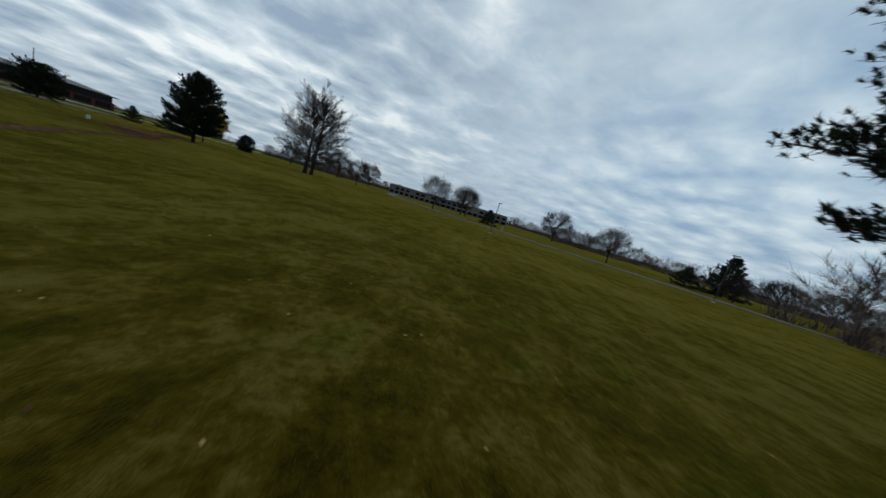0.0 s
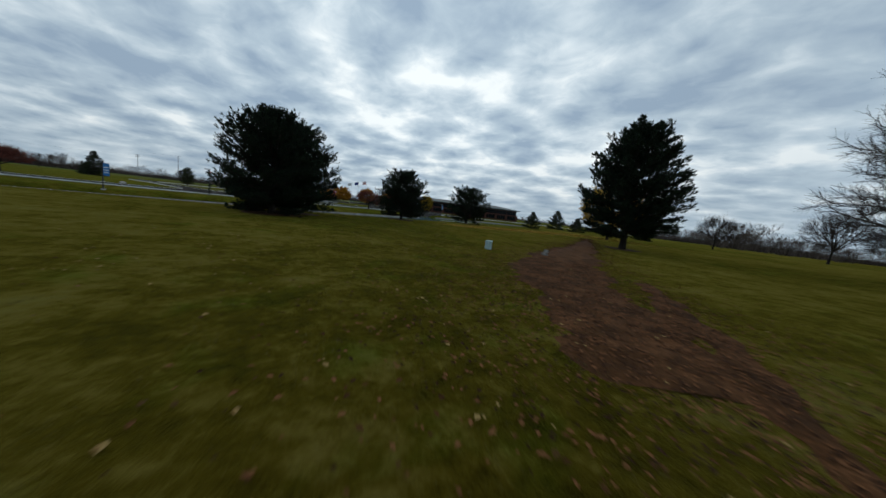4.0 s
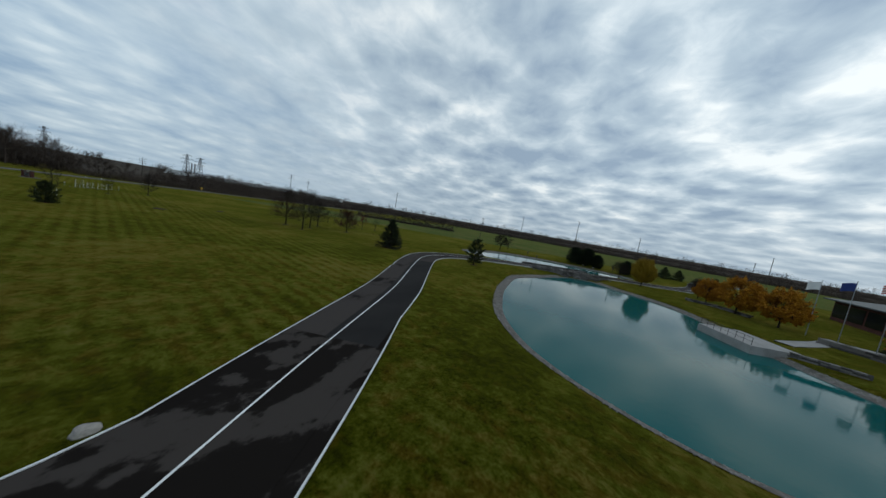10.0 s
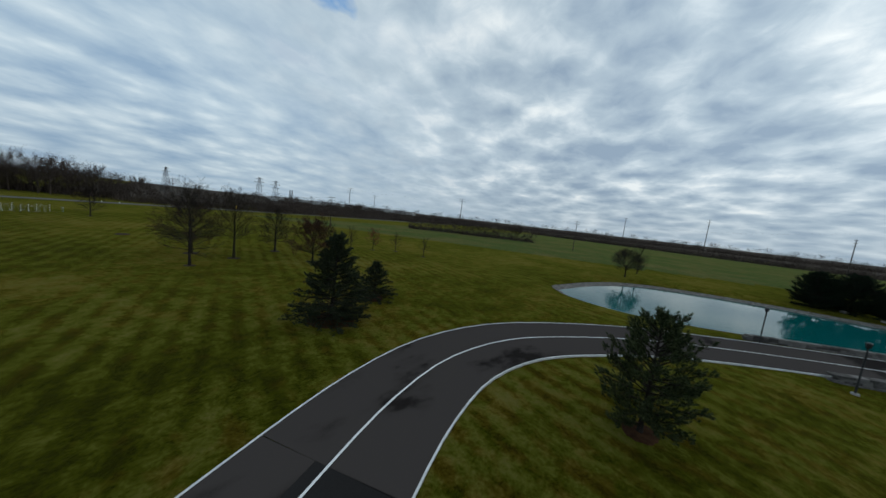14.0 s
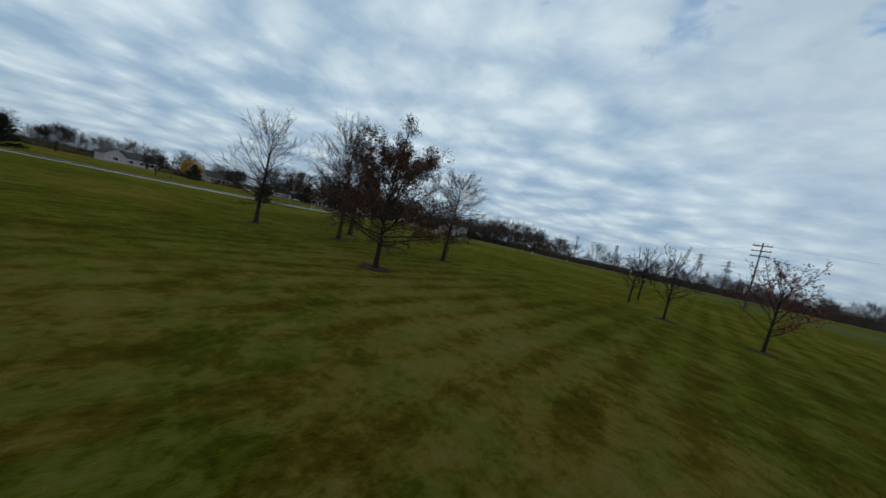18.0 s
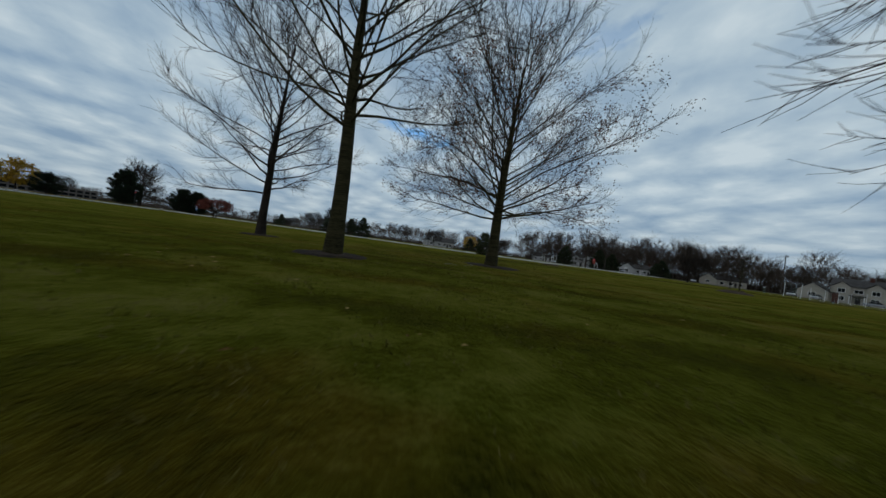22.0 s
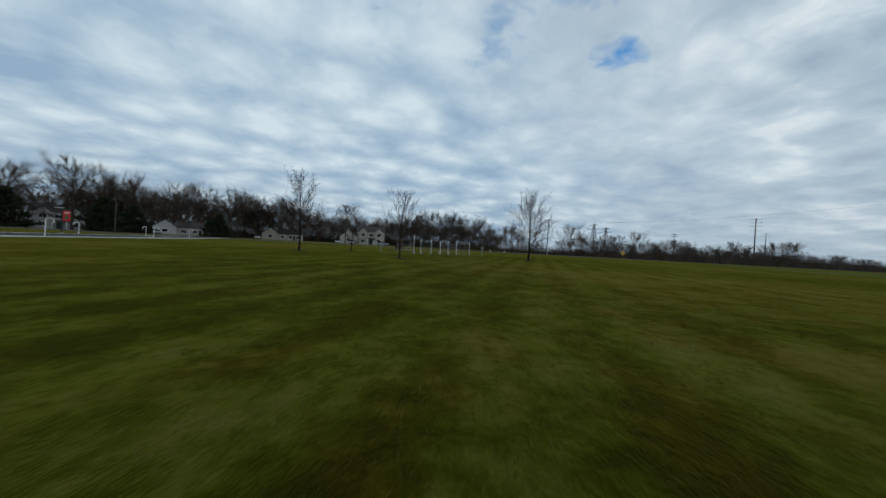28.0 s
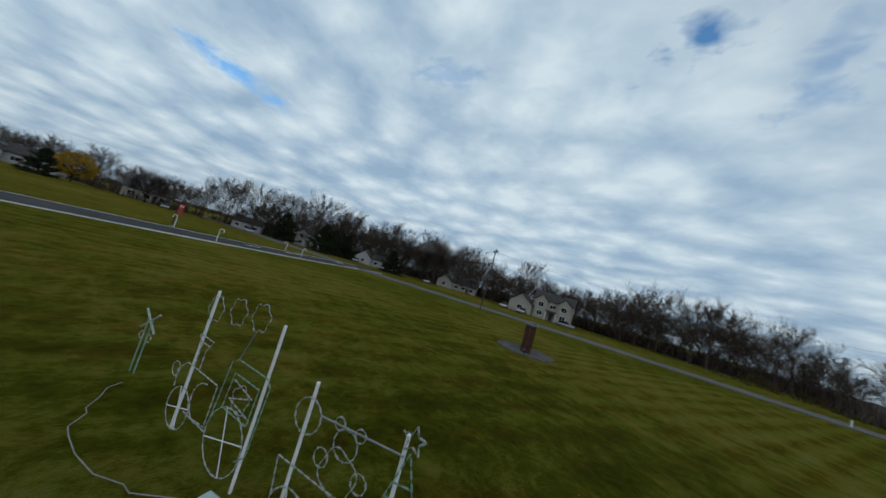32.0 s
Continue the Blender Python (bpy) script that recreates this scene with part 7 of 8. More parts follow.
for i, (x, y) in enumerate(((45.9, 45.7), (46.7, 46.3), (45.1, 45.1))):
    p = plan(x, y)
    st = part("edging_stone", boxes((-0.36, 0.36, -0.12, 0.12, -0.05, 0.10), bevel=0.04), M_SLAB)
    st.matrix_basis = Matrix.Translation((p.x, p.y, 0.0)) @ pose(0, 0, 0, 0, 0, 40 + i * 7)
    tagged(st, "flat grey edging stone in the litter", "edging stone", "edging stones")

# wire star in the verge
star = stand("star_frame", 36.1, 105.6, "pale wire star frame standing in the grass", "light frame", 20)
ring = [(0.85 * math.sin(2 * math.pi * k * 2 / 5), 0, 1.25 + 0.85 * math.cos(2 * math.pi * k * 2 / 5)) for k in range(5)]
for k in range(5):
    part("rod", tubes(((ring[k], ring[(k + 1) % 5]), 0.018)), M_METAL, star)
part("stake", tubes((((0, 0.05, -0.1), (0, 0.05, 2.0)), 0.018)), M_METAL, star)
fount = stand("sprinkler", 71.4, -10, "small grey post at the drive edge", "post")
part("post", boxes((-0.12, 0.12, -0.12, 0.12, -0.1, 0.9), bevel=0.02), M_CONCRETE, fount)

# ---------------------------------------------------------------- light displays
def circle(u, z, r, n=18, a0=0.0, a1=2 * math.pi):
    return [(u + r * math.cos(a0 + (a1 - a0) * k / n), z + r * math.sin(a0 + (a1 - a0) * k / n)) for k in range(n + 1)]


def puff(u, z, r, lobes=6):
    return [(u + (r + 0.022 * math.sin(lobes * a)) * math.cos(a), z + (r + 0.022 * math.sin(lobes * a)) * math.sin(a)) for a in (2 * math.pi * k / 36 for k in range(37))]


def rope(parent, name, pts, mat=None, r=0.010):
    """A light tube that shows as short pale lengths on a thin clear core."""
    specs = [([(u, 0.0, z) for u, z in pts], r * 0.42)]
    dash, gap, s = 0.065, 0.045, 0.0
    for (u0, z0), (u1, z1) in zip(pts, pts[1:]):
        length = math.hypot(u1 - u0, z1 - z0)
        if length < 1e-6:
            continue
        while s < length:
            e = min(s + dash, length)
            a, b = s / length, e / length
            specs.append((((u0 + (u1 - u0) * a, 0.0, z0 + (z1 - z0) * a), (u0 + (u1 - u0) * b, 0.0, z0 + (z1 - z0) * b)), r))
            s += dash + gap
        s -= length
    return part(name, tubes(*specs, sides=4), mat or M_ROPE, parent)


def wheel(parent, u, z, r):
    w = rope(parent, "wheel", circle(u, z, r, 20), r=0.011)
    for k in range(2):
        a = k * math.pi / 2 + 0.3
        part("spoke", tubes((((u - r * math.cos(a), 0.01, z - r * math.sin(a)), (u + r * math.cos(a), 0.01, z + r * math.sin(a))), 0.007), sides=4), M_WHITEPOLE, w)
    return w


def car_frame(name, label, a, b, height):
    """The two white poles of a display and its pose: x runs from the first pole to the second."""
    m, length = facing(a, b)
    t = thing(name, label, "light display", m, "train light display")
    for u in (0.0, length):
        part("pole", tubes((((u, 0.03, -0.1), (u, 0.03, height)), 0.022), sides=8), M_WHITEPOLE, t, "white plastic pole")
    return t, length


t, n = car_frame("light_engine", "rope-light locomotive outline tied to white poles", (-86.2, 121.8), (-86.8, 123.2), 2.15)
wheel(t, 0.02, 0.33, 0.3)
wheel(t, 1.25, 0.44, 0.42)
rope(t, "boiler", [(-0.25, 0.55), (-0.3, 0.8), (-0.1, 0.98), (0.78, 0.98), (0.78, 0.4), (0.35, 0.35)])
rope(t, "nose", circle(-0.36, 0.78, 0.11, 12))
rope(t, "boiler_band", circle(0.55, 0.62, 0.28, 10, math.pi * 0.5, math.pi * 1.5))
rope(t, "chassis", [(0.2, 0.36), (0.5, 0.36), (0.85, 0.36)])
rope(t, "cab", [(0.85, 0.5), (0.92, 1.38), (1.05, 1.46), (1.72, 1.46), (1.8, 1.38), (1.76, 0.5), (1.6, 0.36)], M_GREENROPE)
rope(t, "cab_window", [(1.02, 0.8), (1.06, 1.28), (1.62, 1.28), (1.6, 0.8), (1.02, 0.8)], M_GREENROPE)
rope(t, "cab_filling", puff(1.33, 1.02, 0.17, 5))
rope(t, "cab_stripe", [(1.1, 1.2), (1.55, 1.12), (1.1, 0.95), (1.58, 0.88)])
rope(t, "stack", [(0.08, 0.98), (0.08, 1.28), (-0.04, 1.45), (0.36, 1.45), (0.24, 1.28), (0.24, 0.98)])
rope(t, "stack_band", [(0.02, 1.36), (0.3, 1.36)])
for u, z in ((0.12, 1.9), (0.68, 2.02), (1.2, 2.1)):
    rope(t, "smoke_puff", puff(u, z, 0.19, 6))
part("stay", tubes((((1.2, 0, 1.9), (1.05, 0, 1.46)), 0.01), sides=4), M_METAL, t)

t, n = car_frame("light_wagon", "rope-light wagon outline with toys on white poles", (-87.1, 123.9), (-87.6, 124.95), 1.75)
wheel(t, 0.12, 0.31, 0.29)
wheel(t, 1.12, 0.31, 0.29)
rope(t, "wagon_bed", [(-0.15, 0.4), (-0.22, 0.82), (1.75, 0.82), (1.72, 0.4), (1.4, 0.36), (0.85, 0.36), (0.4, 0.36)])
rope(t, "toy_ring", circle(0.02, 1.38, 0.2, 14))
rope(t, "toy_body", puff(0.62, 1.03, 0.24, 4))
rope(t, "toy_head", circle(0.62, 1.33, 0.16, 14))
rope(t, "toy_ear", circle(0.48, 1.5, 0.07, 10))
rope(t, "toy_ear", circle(0.77, 1.5, 0.07, 10))
rope(t, "toy_paw", circle(0.36, 1.08, 0.1, 10))
rope(t, "toy_paw", circle(0.9, 1.08, 0.1, 10))
rope(t, "fir_outline", [(1.1, 0.82), (1.36, 1.62), (1.66, 0.82)], M_GREENROPE)
for z in (0.98, 1.14, 1.3):
    rope(t, "fir_tier", [(1.36 - (1.62 - z) * 0.32, z), (1.36 + (1.62 - z) * 0.35, z + 0.03)], M_GREENROPE)
rope(t, "star", [(1.36 + (0.14 if k % 2 == 0 else 0.06) * math.sin(k * math.pi / 5), 1.74 + (0.14 if k % 2 == 0 else 0.06) * math.cos(k * math.pi / 5)) for k in range(11)], r=0.011)
part("stay", tubes((((0.2, 0, 1.46), (1.3, 0, 1.56)), 0.01), sides=4), M_METAL, t)

t, n = car_frame("light_wagon", "rope-light wagon outline with a ball and candy cane", (-88.0, 125.9), (-88.45, 126.7), 1.62)
wheel(t, 0.0, 0.31, 0.29)
wheel(t, 1.05, 0.31, 0.29)
rope(t, "wagon_bed", [(-0.4, 0.4), (-0.45, 0.92), (1.85, 0.92), (1.82, 0.4), (1.3, 0.36), (0.75, 0.36), (0.3, 0.36)])
rope(t, "wagon_post", [(0.5, 0.36), (0.55, 0.92)])
rope(t, "ball", circle(0.02, 1.28, 0.28, 18))
rope(t, "ball_stripe", circle(-0.2, 1.28, 0.26, 10, -1.0, 1.0))
rope(t, "candy_cane", [(0.35, 0.92), (0.85, 1.5), (1.0, 1.58), (1.13, 1.52), (1.15, 1.38), (1.08, 1.3), (1.0, 1.36), (0.95, 1.42), (0.5, 0.92)])
for k in range(5):
    rope(t, "cane_stripe", [(0.42 + k * 0.1, 1.0 + k * 0.115), (0.55 + k * 0.1, 0.98 + k * 0.115)], r=0.010)
rope(t, "drum", [(1.2, 0.95), (1.3, 1.4), (1.85, 1.3), (1.78, 0.95), (1.2, 0.95)])
for k in range(3):
    rope(t, "drum_lacing", [(1.25 + k * 0.18, 0.96), (1.42 + k * 0.16, 1.36), (1.43 + k * 0.18, 0.96)], r=0.010)

t, n = car_frame("light_caboose", "rope-light caboose outline with wreathed windows", (-89.0, 127.6), (-90.5, 129.0), 1.8)
wheel(t, 0.25, 0.31, 0.29)
wheel(t, 1.35, 0.31, 0.29)
rope(t, "body", [(-0.25, 0.4), (-0.28, 0.95), (0.05, 0.98), (0.1, 1.42), (1.78, 1.42), (1.8, 0.98), (2.05, 0.95), (2.02, 0.4), (1.65, 0.36), (0.95, 0.36), (0.55, 0.36)])
rope(t, "roof", [(-0.2, 1.5), (-0.25, 1.62), (-0.15, 1.72), (2.05, 1.72), (2.12, 1.6), (2.05, 1.5), (-0.2, 1.5)])
for u in (0.32, 1.12):
    w = rope(t, "window", [(u, 0.95), (u, 1.34), (u + 0.5, 1.34), (u + 0.5, 0.95), (u, 0.95)])
    for k in range(4):
        a = k * math.pi / 4
        rope(w, "wreath_spoke", [(u + 0.25 - 0.13 * math.cos(a), 1.14 - 0.13 * math.sin(a)), (u + 0.25 + 0.13 * math.cos(a), 1.14 + 0.13 * math.sin(a))], M_GREENROPE, 0.010)
rope(t, "sill", [(-0.25, 0.78), (0.9, 0.8), (2.03, 0.78)], r=0.011)


def crossing(x, y, turn):
    c = stand("crossing_sign", x, y, "small rope-light railway crossing sign on a stake", "light display", turn, 1.0, "crossing signs")
    for u in (-0.07, 0.07):
        part("stake", tubes((((u, 0, -0.1), (u, 0, 1.0)), 0.014), sides=6), M_GREENROPE, c, "green stake")
    for s in (-1, 1):
        b = part("blade", tubes((((-0.22 * s, 0, 0.8), (0.22 * s, 0, 1.16)), 0.019), sides=6), M_ROPE, c)
    for u in (-0.12, 0.12):
        rope(c, "lamp_ring", circle(u, 0.68, 0.07, 10), r=0.011)
    return c


crossing(-85.6, 120.0, 120)
crossing(-91.6, 130.5, 120)


def cable(pts, seed, r=0.007, mat=None):
    rng = R(seed)
    line = [q for q in smooth_line(pts, 0.25)]
    bm = tubes(([(q.x + rng.uniform(-0.07, 0.07), q.y + rng.uniform(-0.07, 0.07), ground_at(q.x, q.y) + 0.03) for q in line], r), sides=4)
    return tagged(part("cable", bm, mat or M_CABLE), "loose extension lead lying in the grass", "cable", "display cables")


cable([(-85.5, 120.4), (-85.3, 121.6), (-85.7, 122.6), (-86.6, 123.4)], 1)
cable([(-86.6, 123.3), (-86.9, 124.2), (-87.0, 125.2), (-87.5, 126.2), (-88.2, 126.9), (-88.7, 127.7)], 2)
cable([(-87.6, 126.3), (-88.0, 127.0), (-87.7, 127.5), (-88.4, 127.6), (-88.9, 128.0), (-89.6, 129.2), (-90.8, 130.2)], 3)
tb = stand("transformer_box", -86.55, 123.35, "small pale power box in the grass by the display", "power box", 30)
part("body", boxes((-0.13, 0.13, -0.08, 0.08, 0, 0.1), bevel=0.02), M_UTIL, tb)
part("lid", boxes((-0.14, 0.14, -0.09, 0.09, 0.103, 0.12), bevel=0.008), M_UTIL, tb)
for x, y in ((-86.9, 124.05), (-87.3, 125.9)):
    pb = stand("plug_box", x, y, "white weatherproof plug cover in the grass", "plug box", 10, 1.0, "plug covers")
    part("shell", boxes((-0.1, 0.1, -0.06, 0.06, 0, 0.1), bevel=0.02), M_UTIL, pb)

# brick pillar on its round base
pl = stand("monument_sign", -102.6, 117.2, "brick sign wall between piers with pale stone caps", "sign", 28, 1.2)
part("core", boxes((-0.22, 0.22, -0.22, 0.22, 0, 1.5)), M_CONCRETE, pl)
stock = {}
for row in range(19):
    z = 0.04 + row * 0.078
    for side in range(4):
        for k in range(2):
            key = "brick"
            if key not in stock:
                me = bpy.data.meshes.new("brick")
                bm = boxes((-0.118, 0.118, -0.03, 0.03, -0.034, 0.034), bevel=0.004)
                bm.to_mesh(me)
                bm.free()
                me.materials.append(M_BRICK)
                stock[key] = me
            o = new("brick", stock[key])
            o.parent = pl
            o.matrix_basis = pose(0, 0, z, 0, 0, side * 90) @ Matrix.Translation((-0.125 + 0.25 * k + (0.01 if row % 2 else -0.01), -0.235, 0))
part("cap", boxes((-0.36, 0.36, -0.36, 0.36, 1.52, 1.64), bevel=0.03), M_WALLSTONE, pl, "pale stone cap")
part("wall", boxes((-1.75, -0.27, -0.13, 0.13, 0, 1.22), bevel=0.01), M_BRICK, pl, "dark brick wall of the sign")
part("coping", boxes((-1.75, -0.275, -0.18, 0.18, 1.222, 1.30), bevel=0.02), M_WALLSTONE, pl, "pale stone coping")
part("pier", boxes((-2.28, -1.752, -0.265, 0.265, 0, 1.5), bevel=0.01), M_BRICK, pl)
part("cap", boxes((-2.38, -1.66, -0.36, 0.36, 1.502, 1.64), bevel=0.03), M_WALLSTONE, pl, "pale stone cap")
for face in (-1, 1):
    plate = part("panel", boxes((-1.65, -0.38, min(0.133 * face, 0.165 * face), max(0.133 * face, 0.165 * face), 0.3, 1.08), bevel=0.006), M_SLAB, pl, "grey sign panel")
    for z0, half in ((0.84, 0.5), (0.62, 0.4), (0.44, 0.3)):
        part("text_bar", boxes((-1.015 - half, -1.015 + half, min(0.167 * face, 0.176 * face), max(0.167 * face, 0.176 * face), z0, z0 + 0.1)), M_ASPHALT_NEW, plate)
pb = stand("sign_base", -102.9, 117.0, "round pale paved base in the lawn", "paved base")
part("slab", tubes((((0, 0, -0.1), (0, 0, 0.07)), [2.0, 1.95]), sides=32), M_WALLSTONE, pb)
for a in (30, 210):
    sp = thing("spotlight", "small black ground spotlight beside the sign", "spotlight",
               pb.matrix_basis @ Matrix.Translation((1.8 * math.cos(radians(a)), 1.8 * math.sin(radians(a)), 0.07)), "spotlights")
    part("stem", tubes((((0, 0, 0), (0, 0, 0.14)), 0.03)), M_BLACK, sp)
    part("head", tubes((((0, 0, 0.14), (0.05, 0, 0.24), (0.12, 0, 0.32)), [0.05, 0.1, 0.11]), sides=10), M_BLACK, sp)


def deer_frame(x, y, turn, s):
    """An arched rope-light figure on two poles: ladder body, loops on top."""
    d = stand("light_arch", x, y, "white rope-light arch frame on leaning poles", "light display", turn, s, "arch frames")
    for u, lean in ((0.0, 0.25), (0.9, -0.1)):
        part("pole", tubes((((u, 0, -0.1), (u + lean, 0, 1.9)), 0.02), sides=8), M_WHITEPOLE, d)
    for k in range(5):
        z = 0.5 + k * 0.25
        rope(d, "rung", [(0.12 + 0.1 * z, z), (0.5, z - 0.08), (0.86 - 0.02 * z, z)], r=0.011)
    rope(d, "top_loop", circle(0.3, 1.85, 0.2, 14))
    rope(d, "top_loop", circle(0.85, 1.85, 0.2, 14))
    rope(d, "tail", [(0.5, 1.7), (0.9, 1.6), (1.2, 1.95), (1.45, 1.9)])
    return d


deer_frame(-55.3, 112.2, 110, 0.85)
deer_frame(-56.2, 114.1, 110, 0.85)


def candy_cane(x, y, turn, label="white candy cane decoration by the road"):
    c = stand("candy_cane", x, y, label, "candy cane", turn, 0.68, "roadside candy canes")
    hook = [(0, 0, -0.1), (0, 0, 2.0)] + [(0.32 - 0.32 * math.cos(a), 0, 2.0 + 0.32 * math.sin(a)) for a in (math.pi * k / 8 for k in range(1, 9))] + [(0.64, 0, 1.75)]
    part("cane", tubes((hook, 0.05), sides=8), M_WHITEPOLE, c)
    return c


for x, y, a in ((-87.6, 89.8, 150), (-97.5, 83.5, 150), (-74.5, 97.3, 150), (-62.0, 102.2, 160), (-97, 76, 330), (-84, 84.5, 330)):
    candy_cane(x, y, a)

# ---------------------------------------------------------------- standing turf
def turf(line, half, count, seed, label):
    """Tufts of short blades on a strip of lawn, thick in clumps and thin between."""
    r = np.random.RandomState(seed)
    pts = np.array([tuple(p) for p in smooth_line(line, 1.0)])
    seg = np.linalg.norm(np.diff(pts, axis=0), axis=1)
    cum = np.r_[0, np.cumsum(seg)]
    s = r.uniform(0, cum[-1], count)
    i = np.clip(np.searchsorted(cum, s) - 1, 0, len(seg) - 1)
    d = np.diff(pts, axis=0)[i] / seg[i][:, None]
    off = np.clip(r.normal(0, half * 0.5, count), -half, half)
    x, y = np.interp(s, cum, pts[:, 0]) - d[:, 1] * off, np.interp(s, cum, pts[:, 1]) + d[:, 0] * off
    thick = np.sin(x * 3.1 + 2 * np.sin(y * 1.3)) * np.sin(y * 2.7 + 2 * np.sin(x * 1.1)) + 0.6 * np.sin(x * 7.3 + y * 5.1)
    keep = (thick + r.normal(0, 0.5, count) > -0.35) & (pond_distance(x, y) > 1.8)
    x, y, thick = x[keep], y[keep], thick[keep]
    n, blades = len(x), 3
    a = r.uniform(0, 6.28, (n, blades))
    h = (0.026 + 0.01 * np.clip(thick, -1, 1.5))[:, None] * r.uniform(0.6, 1.3, (n, blades))
    ox, oy = x[:, None] + r.normal(0, 0.03, (n, blades)), y[:, None] + r.normal(0, 0.03, (n, blades))
    z = np.repeat(ground_height(x, y)[:, None], blades, 1) - 0.005
    w = 0.0035 * r.uniform(0.7, 1.6, (n, blades))
    lean = h * r.uniform(0.2, 1.1, (n, blades))
    b = r.uniform(0, 6.28, (n, blades))
    p0 = np.stack([ox - w * np.sin(a), oy + w * np.cos(a), z], -1)
    p1 = np.stack([ox + w * np.sin(a), oy - w * np.cos(a), z], -1)
    p2 = np.stack([ox + lean * np.cos(b), oy + lean * np.sin(b), z + h], -1)
    v = np.stack([p0, p1, p2], 2).reshape(-1, 3)
    me = mesh_of("grass", v.tolist(), np.arange(len(v)).reshape(-1, 3).tolist(), (M_BLADE,))
    return tagged(new("grass", me), label, "grass", kind="stuff")


turf([(4, 6), (14, 7), (22, 13), (29, 24), (37, 42), (40, 54), (40.5, 64)], 5.5, 75000, 21, "short olive grass blades of the lawn")
turf([(-24, 170), (-30, 168), (-34, 160), (-35, 150), (-36, 142), (-41, 135), (-50, 130.5), (-62, 130.3), (-76, 130), (-90, 126)], 5.0, 90000, 22, "short olive grass blades of the lawn")

# ---------------------------------------------------------------- fallen leaves and twigs
def fallen(name, count, spots, size, label, seed, mat=M_FALLEN):
    """Curled leaves that lie flat on the lawn, thick in some spots."""
    r = np.random.RandomState(seed)
    w = np.array([s[3] for s in spots], float)
    which = r.choice(len(spots), count, p=w / w.sum())
    c = np.array([tuple(plan(s[0], s[1])) for s in spots])[which] + r.normal(size=(count, 2)) * np.array([s[2] for s in spots])[which][:, None]
    keep = pond_distance(c[:, 0], c[:, 1]) > 1.0
    c = c[keep]
    n = len(c)
    z = ground_height(c[:, 0], c[:, 1]) + r.uniform(0.025, 0.05, n)
    a = r.uniform(0, 6.28, n)
    s = size * r.uniform(0.5, 1.3, n)
    u, v = np.stack([np.cos(a), np.sin(a)], 1) * s[:, None], np.stack([-np.sin(a), np.cos(a)], 1) * s[:, None] * 0.6
    q = np.stack([np.c_[c - u, z], np.c_[c + v, z + s * 0.3], np.c_[c + u, z + s * 0.1], np.c_[c - v, z + s * 0.25]], 1).reshape(-1, 3)
    me = mesh_of(name, q.tolist(), np.arange(4 * n).reshape(n, 4).tolist(), (mat,))
    return tagged(new(name, me), label, "leaves", kind="stuff")


fallen("fallen_leaves", 6500, [(40, 52, 5, 3), (42, 60, 5, 4), (46, 64, 4, 3), (50, 58, 6, 3), (30, 30, 9, 1.5), (20, 12, 8, 1.5), (36, 44, 5, 2), (56, 68, 5, 2), (40, 68, 5, 2)], 0.042, "scattered pale dry leaves on the grass", 1)
fallen("fallen_leaves", 700, [(-30, 158, 5, 2), (-34, 151, 4, 3), (-36, 147, 4, 3), (-38, 140, 6, 1), (-45, 132, 9, 1), (-88, 126, 4, 1.5), (-72, 128, 8, 1)], 0.026, "scattered brown leaves on the grass", 2)
fallen("fallen_leaves", 26000, [(79, 61.5, 5, 4), (88, 71, 5, 1), (52, 64, 1.2, 0.5), (54.5, 64, 1.3, 0.8), (57, 64.1, 1.5, 1.1), (60, 64.5, 1.7, 1.5), (63, 64.8, 1.8, 1.7), (66, 65.2, 2, 1.9), (70, 66.4, 2.2, 2), (75, 67.5, 2.5, 2.2), (81, 67, 3, 2)], 0.055, "golden leaf carpet under the tree", 3, M_GOLD)
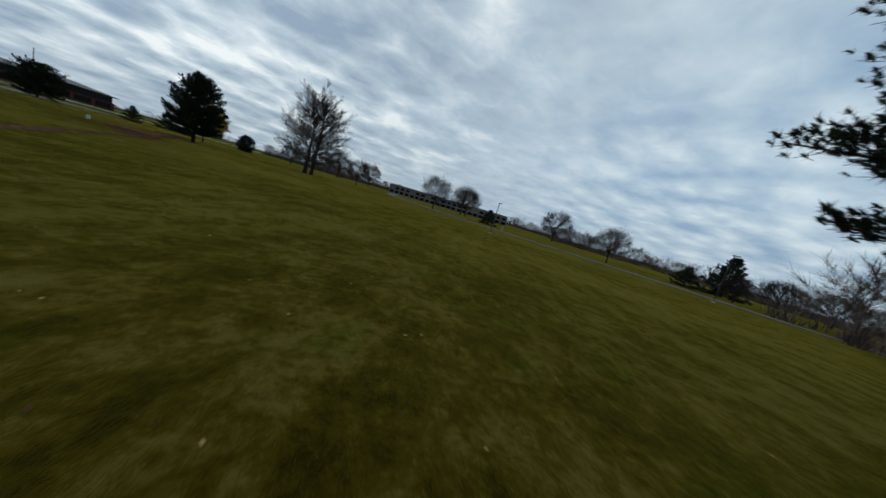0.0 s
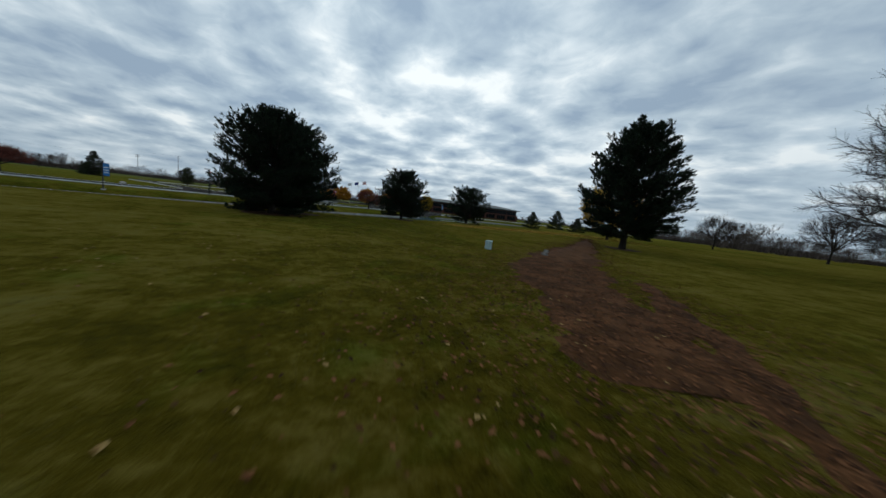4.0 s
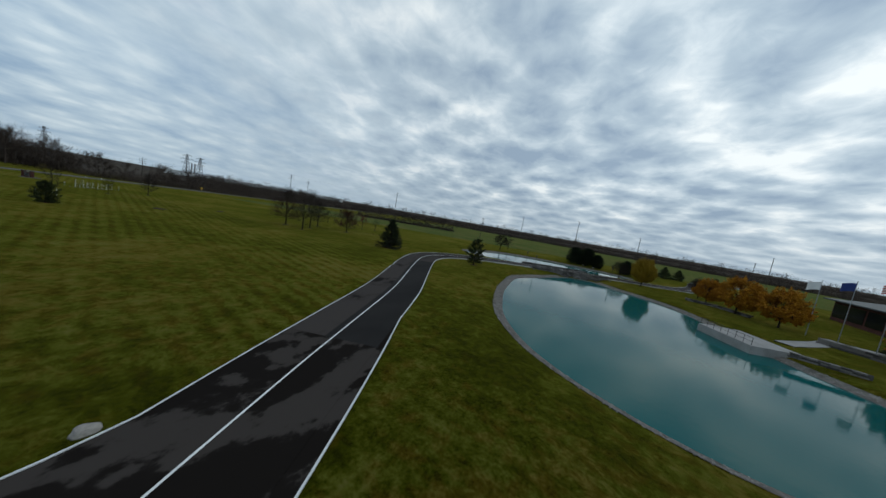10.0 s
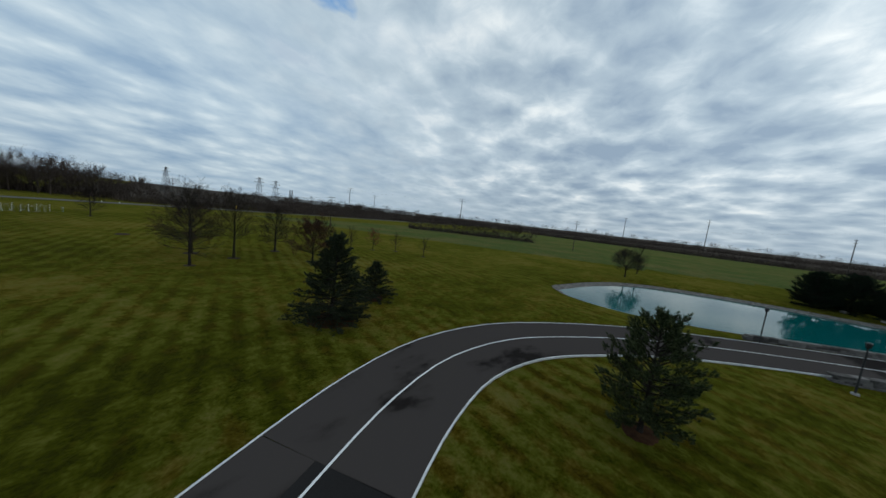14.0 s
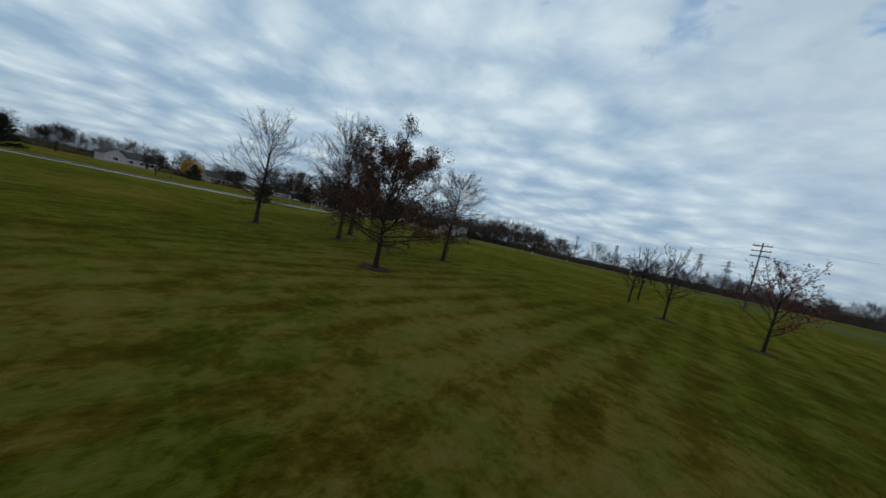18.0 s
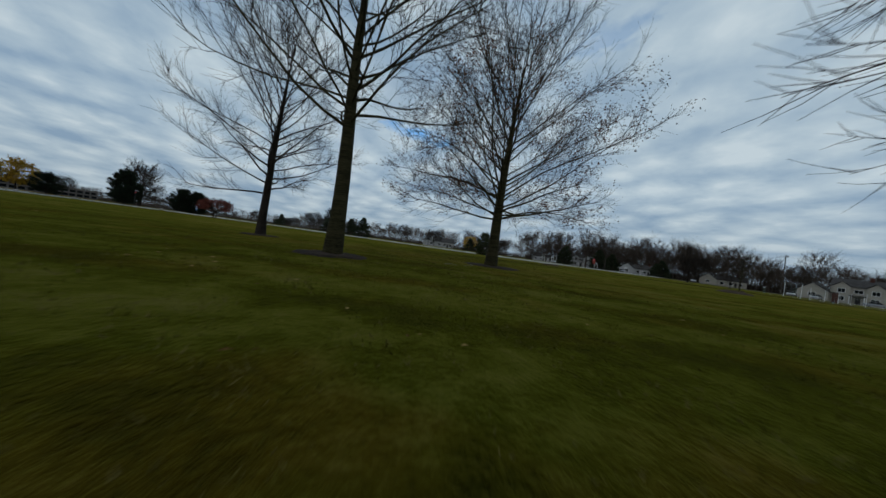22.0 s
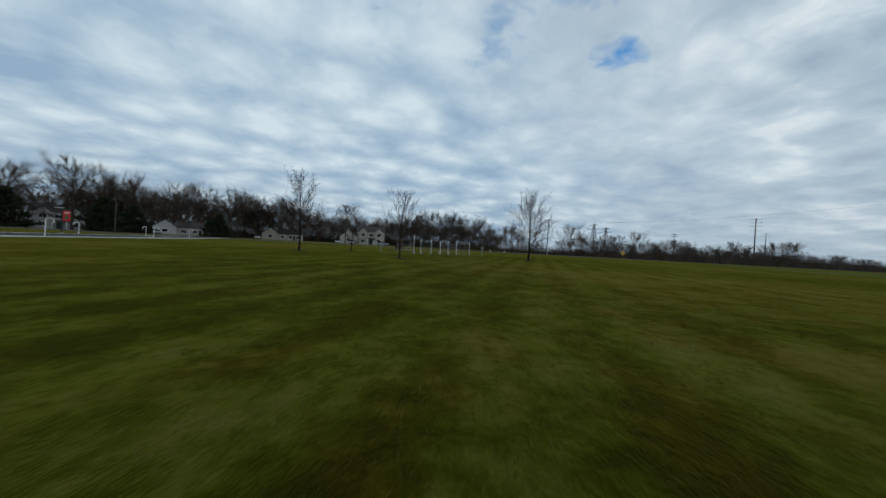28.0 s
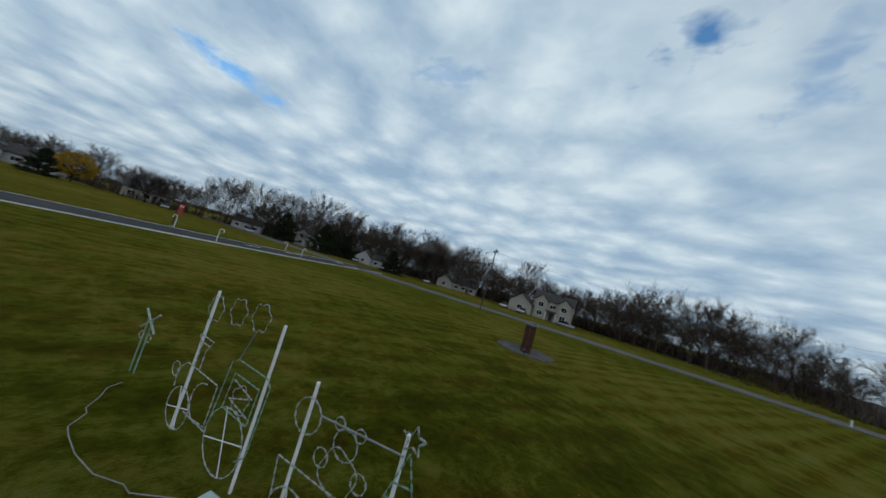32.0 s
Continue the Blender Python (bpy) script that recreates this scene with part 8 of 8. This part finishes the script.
fallen("fallen_leaves", 30000, [(q.x / S, q.y / S, 1.75 * (1 - u) + 0.5, 2.2 - 1.5 * u) for q, u in ((swale[int(v * (len(swale) - 1))], v) for v in (k / 24 for k in range(25)))], 0.036, "russet leaf litter in the dip", 4, M_RUSSETLEAF)
strip = smooth_line([(4, 14), (12, 19.5), (19.2, 24.6), (23.8, 27.6), (29.7, 31.2), (36, 34.8), (44, 40)], 1.5)
rng = R(71)
drift = smooth_line([tuple(q / S) for q in strip], 0.35)
sides = [[0.28 + 0.16 * math.sin(i * 0.21 + k) + 0.10 * math.sin(i * 0.57 + 2 * k) + rng.uniform(-0.14, 0.14) for i in range(len(drift))] for k in (0.0, 1.7)]
edge_a = [p + (q - p).normalized() * max(0.03, w) for p, q, w in zip(drift, offset_line(drift, 1.0), sides[0])]
edge_b = [p + (q - p).normalized() * max(0.03, w) for p, q, w in zip(drift, offset_line(drift, -1.0), sides[1])]
vs = [(p.x, p.y, 0.012 + rng.uniform(-0.004, 0.004)) for p in edge_a] + [(p.x, p.y, 0.045) for p in drift] + [(p.x, p.y, 0.012 + rng.uniform(-0.004, 0.004)) for p in edge_b]
k = len(drift)
fs = [f for i in range(k - 1) for f in ((i + k, i + k + 1, i + 1, i), (i + 2 * k, i + 2 * k + 1, i + k + 1, i + k))]
tagged(new("litter_strip", mesh_of("litter_strip", vs, fs, (M_REDLITTER,))), "brown drift of leaf litter across the lawn", "leaf litter")
fallen("fallen_leaves", 5200, [(q.x / S, q.y / S, 0.42, 1) for q in strip], 0.034, "brown leaf drift across the lawn", 6, M_RUSSETLEAF)
rng = R(9)
for k, (x, y) in enumerate(((-36.2, 148.6), (-36.4, 147.9), (-35.6, 149.2))):
    p = plan(x, y)
    tw = part("fallen_twig", tubes((((-0.2, 0, 0.03), (0.0, 0.02, 0.05), (0.22, -0.01, 0.03)), [0.004, 0.0035, 0.002]), sides=4), M_CABLE)
    tw.matrix_basis = Matrix.Translation((p.x, p.y, ground_at(p.x, p.y))) @ pose(0, 0, 0, 0, 0, 40 + k * 50)
    tagged(tw, "pale broken twig lying in the grass", "twig", "fallen twigs")
